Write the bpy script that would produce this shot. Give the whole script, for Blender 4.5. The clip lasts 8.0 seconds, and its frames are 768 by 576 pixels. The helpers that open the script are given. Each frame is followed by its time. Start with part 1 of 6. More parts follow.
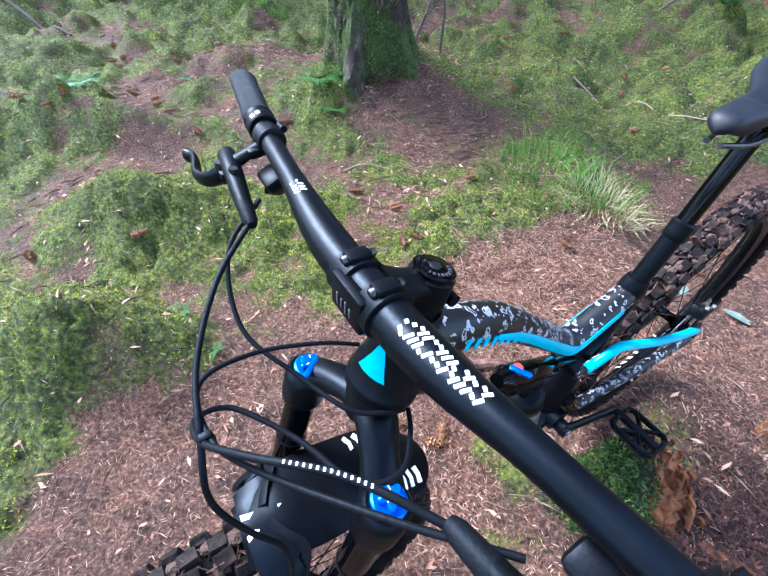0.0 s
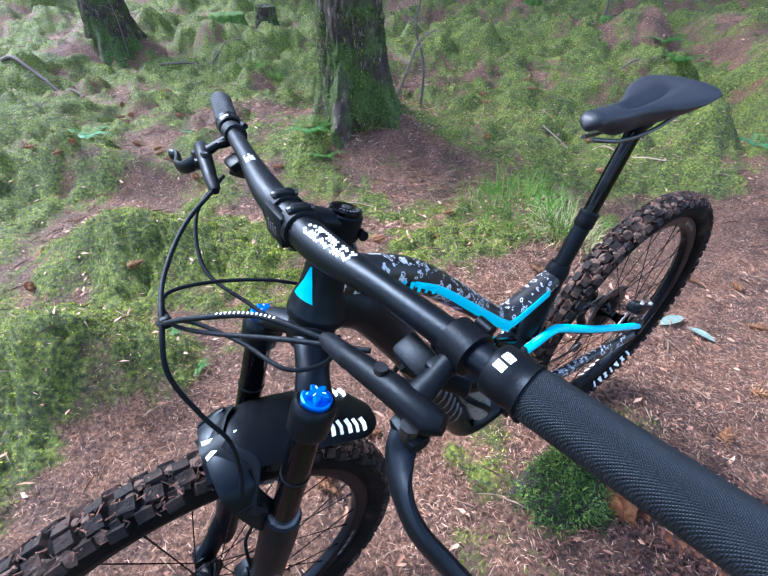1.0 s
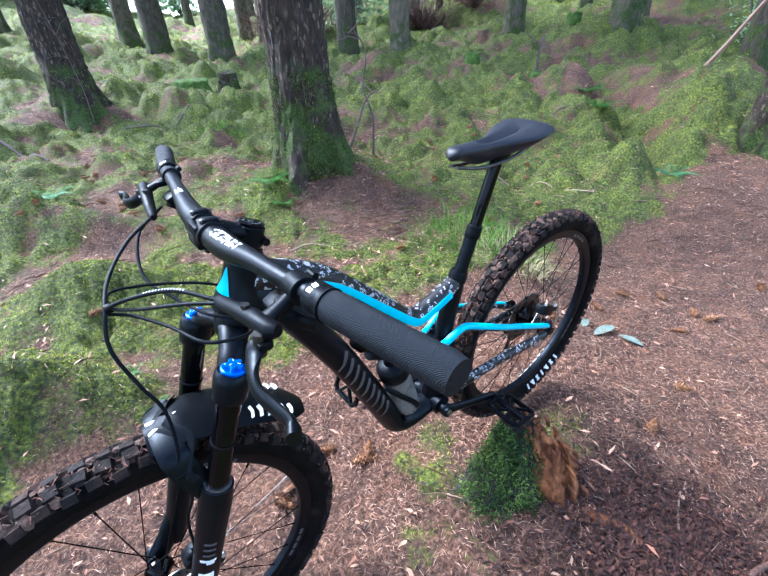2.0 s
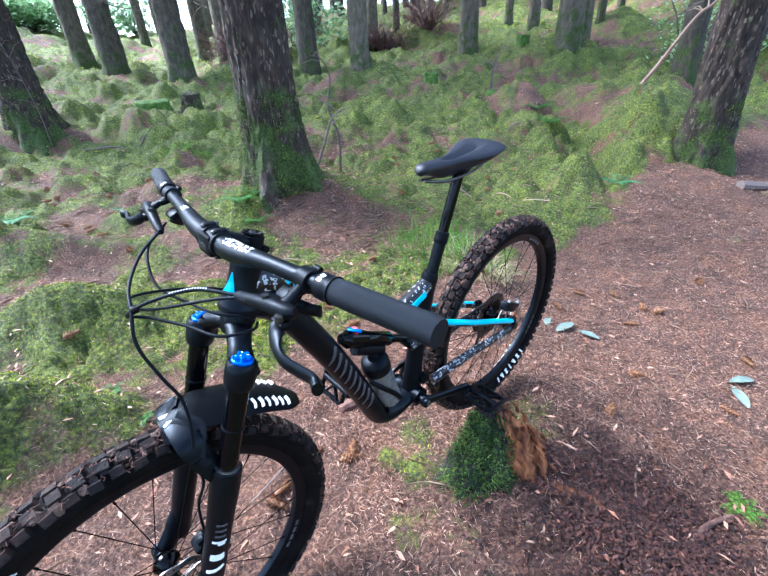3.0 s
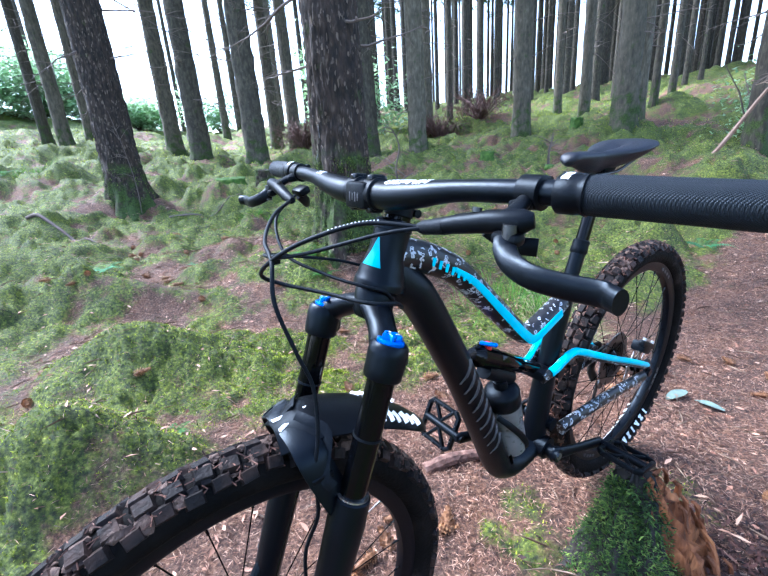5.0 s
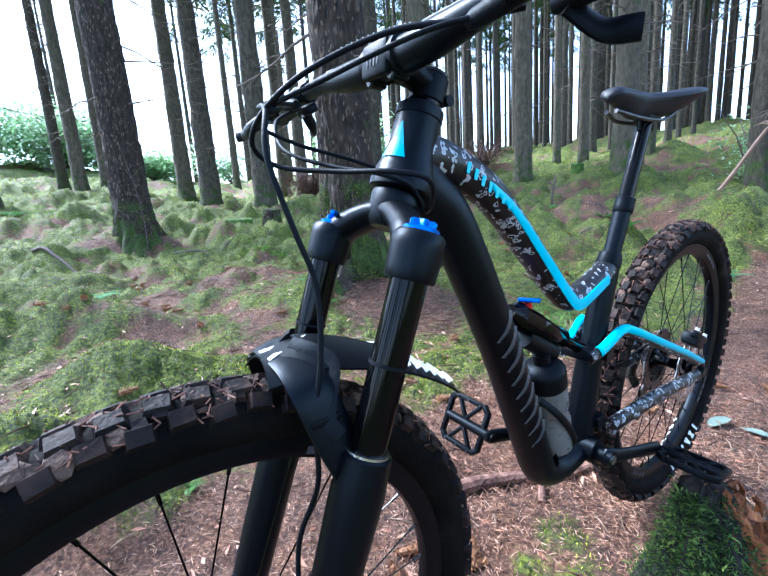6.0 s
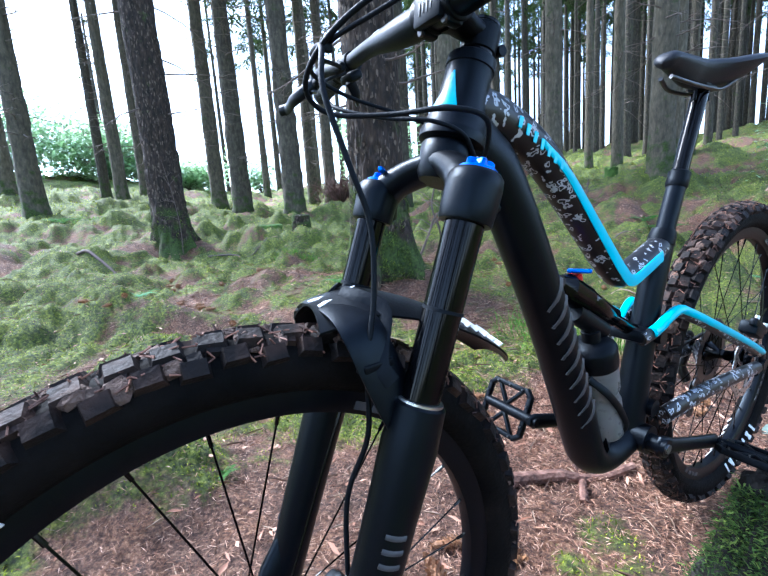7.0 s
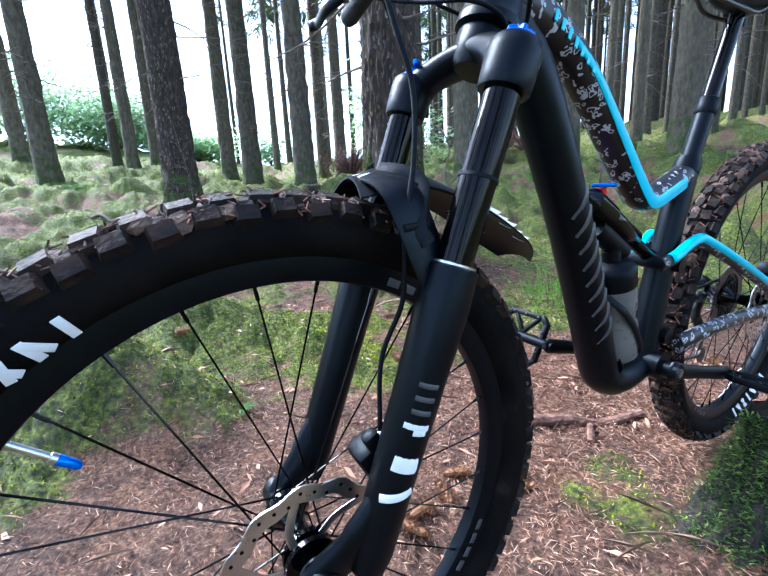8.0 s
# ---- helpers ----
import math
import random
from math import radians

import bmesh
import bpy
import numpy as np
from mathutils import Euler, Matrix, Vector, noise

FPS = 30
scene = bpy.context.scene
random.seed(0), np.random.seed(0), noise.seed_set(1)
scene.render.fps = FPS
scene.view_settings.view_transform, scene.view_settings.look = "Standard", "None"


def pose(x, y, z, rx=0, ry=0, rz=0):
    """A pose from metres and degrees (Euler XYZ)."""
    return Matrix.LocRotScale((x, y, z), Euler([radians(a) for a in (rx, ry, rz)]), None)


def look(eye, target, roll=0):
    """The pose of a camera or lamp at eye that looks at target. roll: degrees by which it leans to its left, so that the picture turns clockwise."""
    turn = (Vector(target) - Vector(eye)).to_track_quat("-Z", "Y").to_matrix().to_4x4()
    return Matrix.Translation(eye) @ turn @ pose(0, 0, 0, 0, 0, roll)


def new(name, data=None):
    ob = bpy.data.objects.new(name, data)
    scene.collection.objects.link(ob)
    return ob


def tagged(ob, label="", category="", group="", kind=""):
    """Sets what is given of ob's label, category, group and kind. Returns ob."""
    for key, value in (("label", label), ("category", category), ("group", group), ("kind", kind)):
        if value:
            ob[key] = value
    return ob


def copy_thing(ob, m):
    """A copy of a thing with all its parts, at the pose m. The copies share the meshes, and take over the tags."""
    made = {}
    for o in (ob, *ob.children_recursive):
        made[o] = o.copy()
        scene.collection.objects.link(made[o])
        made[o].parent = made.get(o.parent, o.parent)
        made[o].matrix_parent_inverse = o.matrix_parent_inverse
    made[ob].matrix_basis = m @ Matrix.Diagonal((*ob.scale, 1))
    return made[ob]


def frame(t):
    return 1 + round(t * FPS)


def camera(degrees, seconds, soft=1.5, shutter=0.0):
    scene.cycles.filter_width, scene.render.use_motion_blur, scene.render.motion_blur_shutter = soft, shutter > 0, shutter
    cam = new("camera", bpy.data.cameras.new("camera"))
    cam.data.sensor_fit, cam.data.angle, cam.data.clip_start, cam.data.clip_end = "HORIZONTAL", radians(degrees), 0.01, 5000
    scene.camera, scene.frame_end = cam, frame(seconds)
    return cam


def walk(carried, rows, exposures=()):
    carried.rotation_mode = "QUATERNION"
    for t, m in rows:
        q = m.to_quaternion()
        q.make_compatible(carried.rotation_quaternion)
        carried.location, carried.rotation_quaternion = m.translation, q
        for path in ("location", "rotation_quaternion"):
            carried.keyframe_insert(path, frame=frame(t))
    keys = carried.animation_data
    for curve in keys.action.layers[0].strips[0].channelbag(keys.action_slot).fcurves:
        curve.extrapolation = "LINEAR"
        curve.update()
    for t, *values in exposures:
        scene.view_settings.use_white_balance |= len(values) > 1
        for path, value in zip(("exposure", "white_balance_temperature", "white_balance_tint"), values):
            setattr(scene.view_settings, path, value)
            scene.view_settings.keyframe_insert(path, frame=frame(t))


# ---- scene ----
cam = camera(87.1, 8.0)
PATH = [
    (0, (0.005, -0.013, 1.248), (-0.007, 1.436, -0.131), -1.5),
    (0.5, (0.049, -0.093, 1.234), (0.051, 1.434, -0.059), -1.7),
    (1, (0.08, -0.168, 1.226), (0.087, 1.436, 0.03), -1.9),
    (1.5, (0.135, -0.254, 1.225), (0.229, 1.415, 0.127), -2.3),
    (2, (0.184, -0.334, 1.24), (0.322, 1.382, 0.222), -3.4),
    (2.2, (0.187, -0.352, 1.248), (0.354, 1.368, 0.241), -3.9),
    (3.3, (0.129, -0.47, 1.268), (0.463, 1.254, 0.311), -2.9),
    (3.5, (0.124, -0.489, 1.264), (0.475, 1.23, 0.303), -2.6),
    (4, (0.124, -0.493, 1.256), (0.244, 1.302, 0.382), -6.4),
    (4.5, (0.057, -0.431, 1.21), (0.099, 1.434, 0.488), -6.5),
    (4.7, (0.012, -0.389, 1.16), (0.092, 1.493, 0.487), -5.2),
    (5.8, (-0.055, -0.269, 0.913), (0.089, 1.681, 0.496), -3.3),
    (6, (-0.057, -0.258, 0.887), (0.063, 1.704, 0.519), -3.8),
    (6.5, (-0.066, -0.249, 0.867), (-0.037, 1.725, 0.548), -5.0),
    (7, (-0.086, -0.255, 0.829), (-0.09, 1.72, 0.51), -4.0),
    (7.5, (-0.109, -0.276, 0.779), (-0.132, 1.687, 0.4), -2.7),
    (8, (-0.119, -0.293, 0.732), (-0.168, 1.661, 0.311), -2.9),
]
EXPOSURES = [(0.0, 2.69, 5200, 14), (2.0, 2.74, 5300, 12), (4.5, 2.83, 5100, 12), (6.0, 2.73, 5120, 9), (8.0, 2.69, 5280, 10)]
walk(cam, [(t, look(eye, target, roll)) for t, eye, target, roll in PATH], EXPOSURES)
# ---- light ----
world = bpy.data.worlds.new("overcast_sky")
scene.world = world
world.use_nodes = True
wt = world.node_tree
sky = wt.nodes.new("ShaderNodeTexSky")
sky.sky_type, sky.sun_disc = "NISHITA", False
sky.sun_elevation, sky.sun_rotation, sky.air_density, sky.dust_density = radians(46), radians(-59), 1.0, 1.5
pale = wt.nodes.new("ShaderNodeHueSaturation")
pale.inputs["Saturation"].default_value = 0.75
wt.links.new(sky.outputs[0], pale.inputs["Color"])
wt.links.new(pale.outputs[0], wt.nodes["Background"].inputs["Color"])
wt.nodes["Background"].inputs["Strength"].default_value = 0.15

sun_data = bpy.data.lights.new("sun", "SUN")
sun_data.energy, sun_data.angle, sun_data.color = 2.6, radians(26), (1.0, 0.96, 0.9)
sun = new("sun", sun_data)
sun.matrix_world = look((-6, 3.6, 7.2), (0, 0, 0))


# ---- materials ----
def material(name, colors, rough=0.7, metal=0.0, scale=8.0, bump=0.0, bump_scale=60.0, spread=0.5, island=0.0, piece=0.0, coat=0.0, detail=6.0, sheen=0.0, gleam=0.4):
    """A surface whose colour wanders between colors by noise, with fine relief; island and piece vary it blade by blade and thing by thing."""
    m = bpy.data.materials.new(name)
    m.use_nodes = True
    n, l = m.node_tree.nodes, m.node_tree.links
    b = n["Principled BSDF"]
    b.inputs["Roughness"].default_value, b.inputs["Metallic"].default_value = rough, metal
    b.inputs["Coat Weight"].default_value = coat
    b.inputs["Specular IOR Level"].default_value = gleam
    b.inputs["Sheen Weight"].default_value = sheen
    co = n.new("ShaderNodeTexCoord")
    tex = n.new("ShaderNodeTexNoise")
    tex.inputs["Scale"].default_value, tex.inputs["Detail"].default_value = scale, detail
    l.new(co.outputs["Object"], tex.inputs["Vector"])
    ramp = n.new("ShaderNodeValToRGB")
    e = ramp.color_ramp.elements
    lo, hi = 0.5 - spread / 2, 0.5 + spread / 2
    e[0].position, e[1].position = lo, hi
    e[0].color, e[1].color = (*colors[0], 1), (*colors[-1], 1)
    for i, c in enumerate(colors[1:-1]):
        e.new(lo + (hi - lo) * (i + 1) / (len(colors) - 1)).color = (*c, 1)
    value = tex.outputs["Fac"]
    if island or piece:
        rnd = n.new("ShaderNodeNewGeometry").outputs["Random Per Island"] if island else n.new("ShaderNodeObjectInfo").outputs["Random"]
        mix = n.new("ShaderNodeMix")
        mix.inputs["Factor"].default_value = island or piece
        l.new(value, mix.inputs["A"])
        l.new(rnd, mix.inputs["B"])
        value = mix.outputs["Result"]
    l.new(value, ramp.inputs["Fac"])
    l.new(ramp.outputs["Color"], b.inputs["Base Color"])
    fine = n.new("ShaderNodeTexNoise")
    fine.inputs["Scale"].default_value, fine.inputs["Detail"].default_value = bump_scale, 5
    l.new(co.outputs["Object"], fine.inputs["Vector"])
    if bump:
        bp = n.new("ShaderNodeBump")
        bp.inputs["Strength"].default_value, bp.inputs["Distance"].default_value = min(1.0, bump), 0.01
        l.new(fine.outputs["Fac"], bp.inputs["Height"])
        l.new(bp.outputs["Normal"], b.inputs["Normal"])
    gloss = n.new("ShaderNodeMapRange")
    gloss.inputs["To Min"].default_value, gloss.inputs["To Max"].default_value = max(0.03, rough - 0.12), min(1, rough + 0.12)
    l.new(fine.outputs["Fac"], gloss.inputs["Value"])
    l.new(gloss.outputs[0], b.inputs["Roughness"])
    return m


def parts_of(m):
    return m.node_tree.nodes, m.node_tree.links, m.node_tree.nodes["Principled BSDF"]


MATTE = material("matte_black_paint", [(0.0008, 0.0011, 0.0020), (0.0016, 0.0022, 0.0038)], 0.38, scale=30, bump=0.03, bump_scale=400, gleam=0.17)
GLOSS = material("glossy_black_anodising", [(0.0006, 0.0007, 0.0011), (0.0012, 0.0014, 0.002)], 0.05, scale=20, gleam=0.15)
PLASTIC = material("black_plastic", [(0.0016, 0.0018, 0.0024), (0.0034, 0.0038, 0.0050)], 0.42, scale=40, bump=0.05, bump_scale=500, gleam=0.11)
RUBBER = material("black_rubber", [(0.0028, 0.0032, 0.0042), (0.0055, 0.006, 0.0078)], 0.55, scale=30, bump=0.1, bump_scale=300, gleam=0.13)
TYRE = material("muddy_tyre_rubber", [(0.0012, 0.0012, 0.0015), (0.0024, 0.0023, 0.0024), (0.006, 0.005, 0.0046), (0.045, 0.033, 0.028)], 0.72, scale=14, bump=0.25, bump_scale=160, spread=0.75, gleam=0.05)
KNOB = material("muddy_tyre_knobs", [(0.003, 0.003, 0.004), (0.010, 0.0072, 0.0064), (0.052, 0.029, 0.021)], 0.66, scale=25, bump=0.3, bump_scale=150, spread=0.5, gleam=0.14)
MUD = material("brown_mud", [(0.045, 0.026, 0.018), (0.11, 0.065, 0.045)], 0.8, scale=60, bump=0.6, bump_scale=250)
STEEL = material("brushed_steel", [(0.45, 0.45, 0.46), (0.6, 0.6, 0.6)], 0.3, 1.0, scale=40)
DARKSTEEL = material("dark_steel", [(0.05, 0.05, 0.055), (0.10, 0.10, 0.10)], 0.38, 1.0, scale=60)
BLUE = material("blue_anodised_metal", [(0.004, 0.10, 0.55), (0.01, 0.16, 0.72)], 0.28, 0.5, scale=40)
RED = material("red_anodised_metal", [(0.5, 0.02, 0.02), (0.6, 0.03, 0.03)], 0.3, 0.4, scale=40)
CYAN = material("cyan_paint", [(0.015, 0.45, 0.62), (0.03, 0.55, 0.72)], 0.35, scale=40, bump=0.05, bump_scale=300, coat=0.2)
WHITE = material("white_print", [(0.62, 0.64, 0.66), (0.78, 0.8, 0.82)], 0.5, scale=60)
GREY = material("grey_print", [(0.035, 0.036, 0.040), (0.06, 0.06, 0.066)], 0.42, scale=60)
BOTTLE = material("smoked_clear_plastic", [(0.085, 0.085, 0.08), (0.14, 0.138, 0.13)], 0.3, scale=25)
SADDLE = material("blue_black_saddle_cover", [(0.007, 0.008, 0.012), (0.011, 0.013, 0.019)], 0.5, scale=40, bump=0.08, bump_scale=500, gleam=0.3)
DUFF = material("dark_red_brown_duff", [(0.010, 0.004, 0.003), (0.045, 0.017, 0.011), (0.11, 0.042, 0.026)], 0.8, scale=20, island=0.7, spread=0.8)
MATTEGRIP = material("black_rubber_grip", [(0.0038, 0.0044, 0.006), (0.0066, 0.0076, 0.010)], 0.6, scale=30, gleam=0.24)

for m in (MATTE, PLASTIC, RUBBER, MATTEGRIP):
    m.node_tree.nodes["Principled BSDF"].inputs["Specular Tint"].default_value = (0.70, 0.85, 1.0, 1)

# grip: diamond knurl
n, l, b = parts_of(MATTEGRIP)
co = n.new("ShaderNodeTexCoord")
heights = []
for turn in (35, -35):
    mp = n.new("ShaderNodeMapping")
    mp.inputs["Rotation"].default_value = (0, 0, radians(turn))
    wv = n.new("ShaderNodeTexWave")
    wv.inputs["Scale"].default_value = 330
    l.new(co.outputs["Object"], mp.inputs["Vector"])
    l.new(mp.outputs[0], wv.inputs["Vector"])
    heights.append(wv.outputs["Fac"])
mul = n.new("ShaderNodeMath")
mul.operation = "MINIMUM"
l.new(heights[0], mul.inputs[0])
l.new(heights[1], mul.inputs[1])
bp = n.new("ShaderNodeBump")
bp.inputs["Strength"].default_value, bp.inputs["Distance"].default_value = 0.5, 0.002
l.new(mul.outputs[0], bp.inputs["Height"])
l.new(bp.outputs["Normal"], b.inputs["Normal"])

# frame pattern: white doodles on black
DOODLE = material("black_paint_with_white_doodles", [(0.012, 0.012, 0.014), (0.018, 0.018, 0.02)], 0.4, scale=30)
n, l, b = parts_of(DOODLE)
co = n.new("ShaderNodeTexCoord")
warp = n.new("ShaderNodeTexNoise")
warp.inputs["Scale"].default_value = 70
add = n.new("ShaderNodeMix")
add.data_type, add.blend_type = "RGBA", "LINEAR_LIGHT"
add.inputs["Factor"].default_value = 0.016
l.new(co.outputs["Object"], warp.inputs["Vector"])
l.new(co.outputs["Object"], add.inputs[6])
l.new(warp.outputs["Color"], add.inputs[7])
vor = n.new("ShaderNodeTexVoronoi")
vor.inputs["Scale"].default_value = 62
vor.inputs["Randomness"].default_value = 0.75
l.new(add.outputs[2], vor.inputs["Vector"])
gt = n.new("ShaderNodeMath")
gt.operation = "COMPARE"
gt.inputs[1].default_value, gt.inputs[2].default_value = 0.30, 0.075
l.new(vor.outputs["Distance"], gt.inputs[0])
mx = n.new("ShaderNodeMix")
mx.data_type = "RGBA"
mx.inputs[6].default_value, mx.inputs[7].default_value = (0.004, 0.004, 0.005, 1), (0.36, 0.38, 0.42, 1)
l.new(gt.outputs[0], mx.inputs[0])
l.new(mx.outputs[2], b.inputs["Base Color"])

# woods and plants
BARK = material("rough_spruce_bark", [(0.003, 0.002, 0.0015), (0.013, 0.009, 0.006), (0.040, 0.026, 0.018), (0.12, 0.088, 0.064)], 0.88, scale=26, bump=1.0, bump_scale=40, spread=0.7, detail=9)
# bark of the farther trunks: grey-green, lightened further to stand for haze
HAZYGREYBARK = material("grey_green_haze_paled_bark", [(0.012, 0.010, 0.007), (0.045, 0.038, 0.026), (0.10, 0.085, 0.058), (0.20, 0.17, 0.12)], 0.9, scale=20, bump=1.0, bump_scale=40, spread=0.7, detail=9, piece=0.25)
DARKWOOD = material("damp_black_stump_wood", [(0.003, 0.003, 0.002), (0.014, 0.010, 0.007), (0.045, 0.030, 0.019)], 0.75, scale=22, bump=1.0, bump_scale=45, spread=0.7)
ROOTWOOD = material("weathered_red_brown_root", [(0.04, 0.02, 0.014), (0.15, 0.075, 0.052), (0.32, 0.19, 0.135)], 0.85, scale=30, bump=1.0, bump_scale=70)
TRUNKMOSS = material("dark_trunk_moss", [(0.008, 0.016, 0.002), (0.035, 0.065, 0.006), (0.10, 0.15, 0.014), (0.26, 0.32, 0.04)], 0.85, scale=12, island=0.45)
ROTWOOD = material("rotten_orange_wood", [(0.025, 0.009, 0.004), (0.19, 0.062, 0.020), (0.55, 0.21, 0.070)], 0.85, scale=34, bump=1.0, bump_scale=70, spread=0.6)
TWIG = material("grey_brown_twig", [(0.06, 0.045, 0.038), (0.20, 0.15, 0.125)], 0.85, scale=9, bump=0.4, island=0.5)
STRAW = material("pale_dead_twigs", [(0.16, 0.09, 0.06), (0.40, 0.29, 0.20)], 0.8, scale=9, island=0.6)
NEEDLE = material("fallen_needles", [(0.05, 0.020, 0.012), (0.17, 0.075, 0.043), (0.36, 0.185, 0.110), (0.70, 0.46, 0.32)], 0.7, scale=9, island=0.65, spread=0.7)
LEAFLITTER = material("dead_leaves", [(0.16, 0.06, 0.03), (0.36, 0.17, 0.10), (0.50, 0.31, 0.20)], 0.6, scale=30, island=0.8, spread=0.8)
MOSS = material("green_moss", [(0.009, 0.016, 0.002), (0.080, 0.120, 0.006), (0.24, 0.30, 0.014), (0.52, 0.58, 0.06)], 0.8, scale=20, island=0.36, spread=0.48, gleam=0.12)
DEEPMOSS = material("deep_green_moss", [(0.005, 0.014, 0.002), (0.028, 0.066, 0.008), (0.08, 0.150, 0.02), (0.22, 0.30, 0.05)], 0.85, scale=12, bump=1.0, bump_scale=120, island=0.4)
GRASS = material("green_grass", [(0.04, 0.11, 0.012), (0.10, 0.24, 0.025), (0.20, 0.34, 0.06)], 0.6, scale=6, island=0.8, spread=0.8, gleam=0.2)
DRYGRASS = material("dry_grass", [(0.30, 0.24, 0.11), (0.48, 0.40, 0.22)], 0.7, scale=6, island=0.8)
FERN = material("green_fern", [(0.03, 0.10, 0.014), (0.08, 0.22, 0.03)], 0.55, scale=8, island=0.5)
PALEFERN = material("blue_green_fern", [(0.05, 0.19, 0.065), (0.12, 0.32, 0.13)], 0.55, scale=8, island=0.5)
SPRUCE = material("spruce_needles", [(0.012, 0.030, 0.010), (0.035, 0.065, 0.02), (0.06, 0.085, 0.03)], 0.7, scale=2, island=0.6)
# leaf greens lightened to carry the distant haze; nearer bushes share them
BROADLEAF = material("haze_paled_broad_leaves", [(0.22, 0.36, 0.16), (0.34, 0.50, 0.25), (0.50, 0.64, 0.42)], 0.5, scale=3, island=0.7)
LITTER = material("damp_brown_needles", [(0.03, 0.012, 0.008), (0.10, 0.042, 0.026), (0.24, 0.11, 0.07)], 0.7, scale=5, island=0.75, spread=0.8)
CONE = material("spruce_cone_scales", [(0.16, 0.07, 0.03), (0.36, 0.18, 0.08)], 0.6, scale=60, island=0.6)
HEATHER = material("brown_brushwood", [(0.07, 0.035, 0.03), (0.18, 0.10, 0.085)], 0.9, scale=5, island=0.6)
LEAFGREY = material("grey_green_leaf", [(0.10, 0.14, 0.11), (0.20, 0.25, 0.20)], 0.6, scale=30, bump=0.2)
LICHEN = material("white_resin", [(0.10, 0.09, 0.085), (0.36, 0.34, 0.32)], 0.6, scale=90)



def leafy_light(m, amount):
    """Let some of the light through a leaf."""
    n, l, b = parts_of(m)
    tr, mix = n.new("ShaderNodeBsdfTranslucent"), n.new("ShaderNodeMixShader")
    l.new(b.inputs["Base Color"].links[0].from_socket, tr.inputs["Color"])
    mix.inputs[0].default_value = amount
    l.new(b.outputs[0], mix.inputs[1])
    l.new(tr.outputs[0], mix.inputs[2])
    l.new(mix.outputs[0], n["Material Output"].inputs["Surface"])


for m, amount in ((MOSS, 0.3), (GRASS, 0.4), (FERN, 0.4), (PALEFERN, 0.4), (BROADLEAF, 0.6), (SPRUCE, 0.4)):
    leafy_light(m, amount)

# rotten wood splits along its grain
n, l, b = parts_of(ROTWOOD)
grain = n.new("ShaderNodeMapping")
grain.inputs["Scale"].default_value = (1, 1, 0.16)
source = n.new("ShaderNodeTexCoord")
l.new(source.outputs["Object"], grain.inputs["Vector"])
for node in [k for k in n if k.type == "TEX_NOISE"]:
    l.new(grain.outputs[0], node.inputs["Vector"])

# forest floor: moss where the cover attribute is high, needle litter elsewhere
FLOOR = bpy.data.materials.new("forest_floor_soil")
FLOOR.use_nodes = True
n, l, b = parts_of(FLOOR)
b.inputs["Roughness"].default_value = 0.85
co = n.new("ShaderNodeTexCoord")


def noise_node(scale, detail=8, rough=0.6):
    t = n.new("ShaderNodeTexNoise")
    t.inputs["Scale"].default_value, t.inputs["Detail"].default_value, t.inputs["Roughness"].default_value = scale, detail, rough
    l.new(co.outputs["Object"], t.inputs["Vector"])
    return t.outputs["Fac"]


def ramp_node(fac, stops):
    r = n.new("ShaderNodeValToRGB")
    e = r.color_ramp.elements
    e[0].position, e[0].color = stops[0][0], (*stops[0][1], 1)
    e[1].position, e[1].color = stops[-1][0], (*stops[-1][1], 1)
    for p, c in stops[1:-1]:
        e.new(p).color = (*c, 1)
    l.new(fac, r.inputs["Fac"])
    return r.outputs["Color"]


needles = ramp_node(noise_node(90, 10, 0.75), [(0.32, (0.010, 0.0045, 0.003)), (0.45, (0.080, 0.036, 0.021)), (0.57, (0.21, 0.110, 0.068)), (0.70, (0.47, 0.31, 0.20))])
mossy = ramp_node(noise_node(55, 10, 0.7), [(0.32, (0.007, 0.011, 0.002)), (0.44, (0.042, 0.060, 0.007)), (0.57, (0.14, 0.175, 0.018)), (0.70, (0.36, 0.39, 0.07))])
at = n.new("ShaderNodeAttribute")
at.attribute_name = "cover"
jit = n.new("ShaderNodeMath")
jit.operation = "MULTIPLY_ADD"
jit.inputs[1].default_value, jit.inputs[2].default_value = 1.1, -0.55
l.new(noise_node(16, 8, 0.7), jit.inputs[0])
tot = n.new("ShaderNodeMath")
tot.operation = "ADD"
l.new(at.outputs["Fac"], tot.inputs[0])
l.new(jit.outputs[0], tot.inputs[1])
step = n.new("ShaderNodeMapRange")
step.inputs["From Min"].default_value, step.inputs["From Max"].default_value = 0.38, 0.62
l.new(tot.outputs[0], step.inputs["Value"])
mx = n.new("ShaderNodeMix")
mx.data_type = "RGBA"
l.new(step.outputs[0], mx.inputs[0])
l.new(needles, mx.inputs[6])
l.new(mossy, mx.inputs[7])
tone = ramp_node(noise_node(5.5, 8, 0.72), [(0.3, (0.40, 0.40, 0.36)), (0.5, (1, 1, 1)), (0.7, (1.6, 1.45, 1.15))])
wide = n.new("ShaderNodeMix")
wide.data_type, wide.blend_type = "RGBA", "MULTIPLY"
wide.inputs[0].default_value = 1.0
l.new(mx.outputs[2], wide.inputs[6])
l.new(tone, wide.inputs[7])
l.new(wide.outputs[2], b.inputs["Base Color"])
bp = n.new("ShaderNodeBump")
bp.inputs["Strength"].default_value, bp.inputs["Distance"].default_value = 1.0, 0.03
l.new(noise_node(60, 9, 0.75), bp.inputs["Height"])
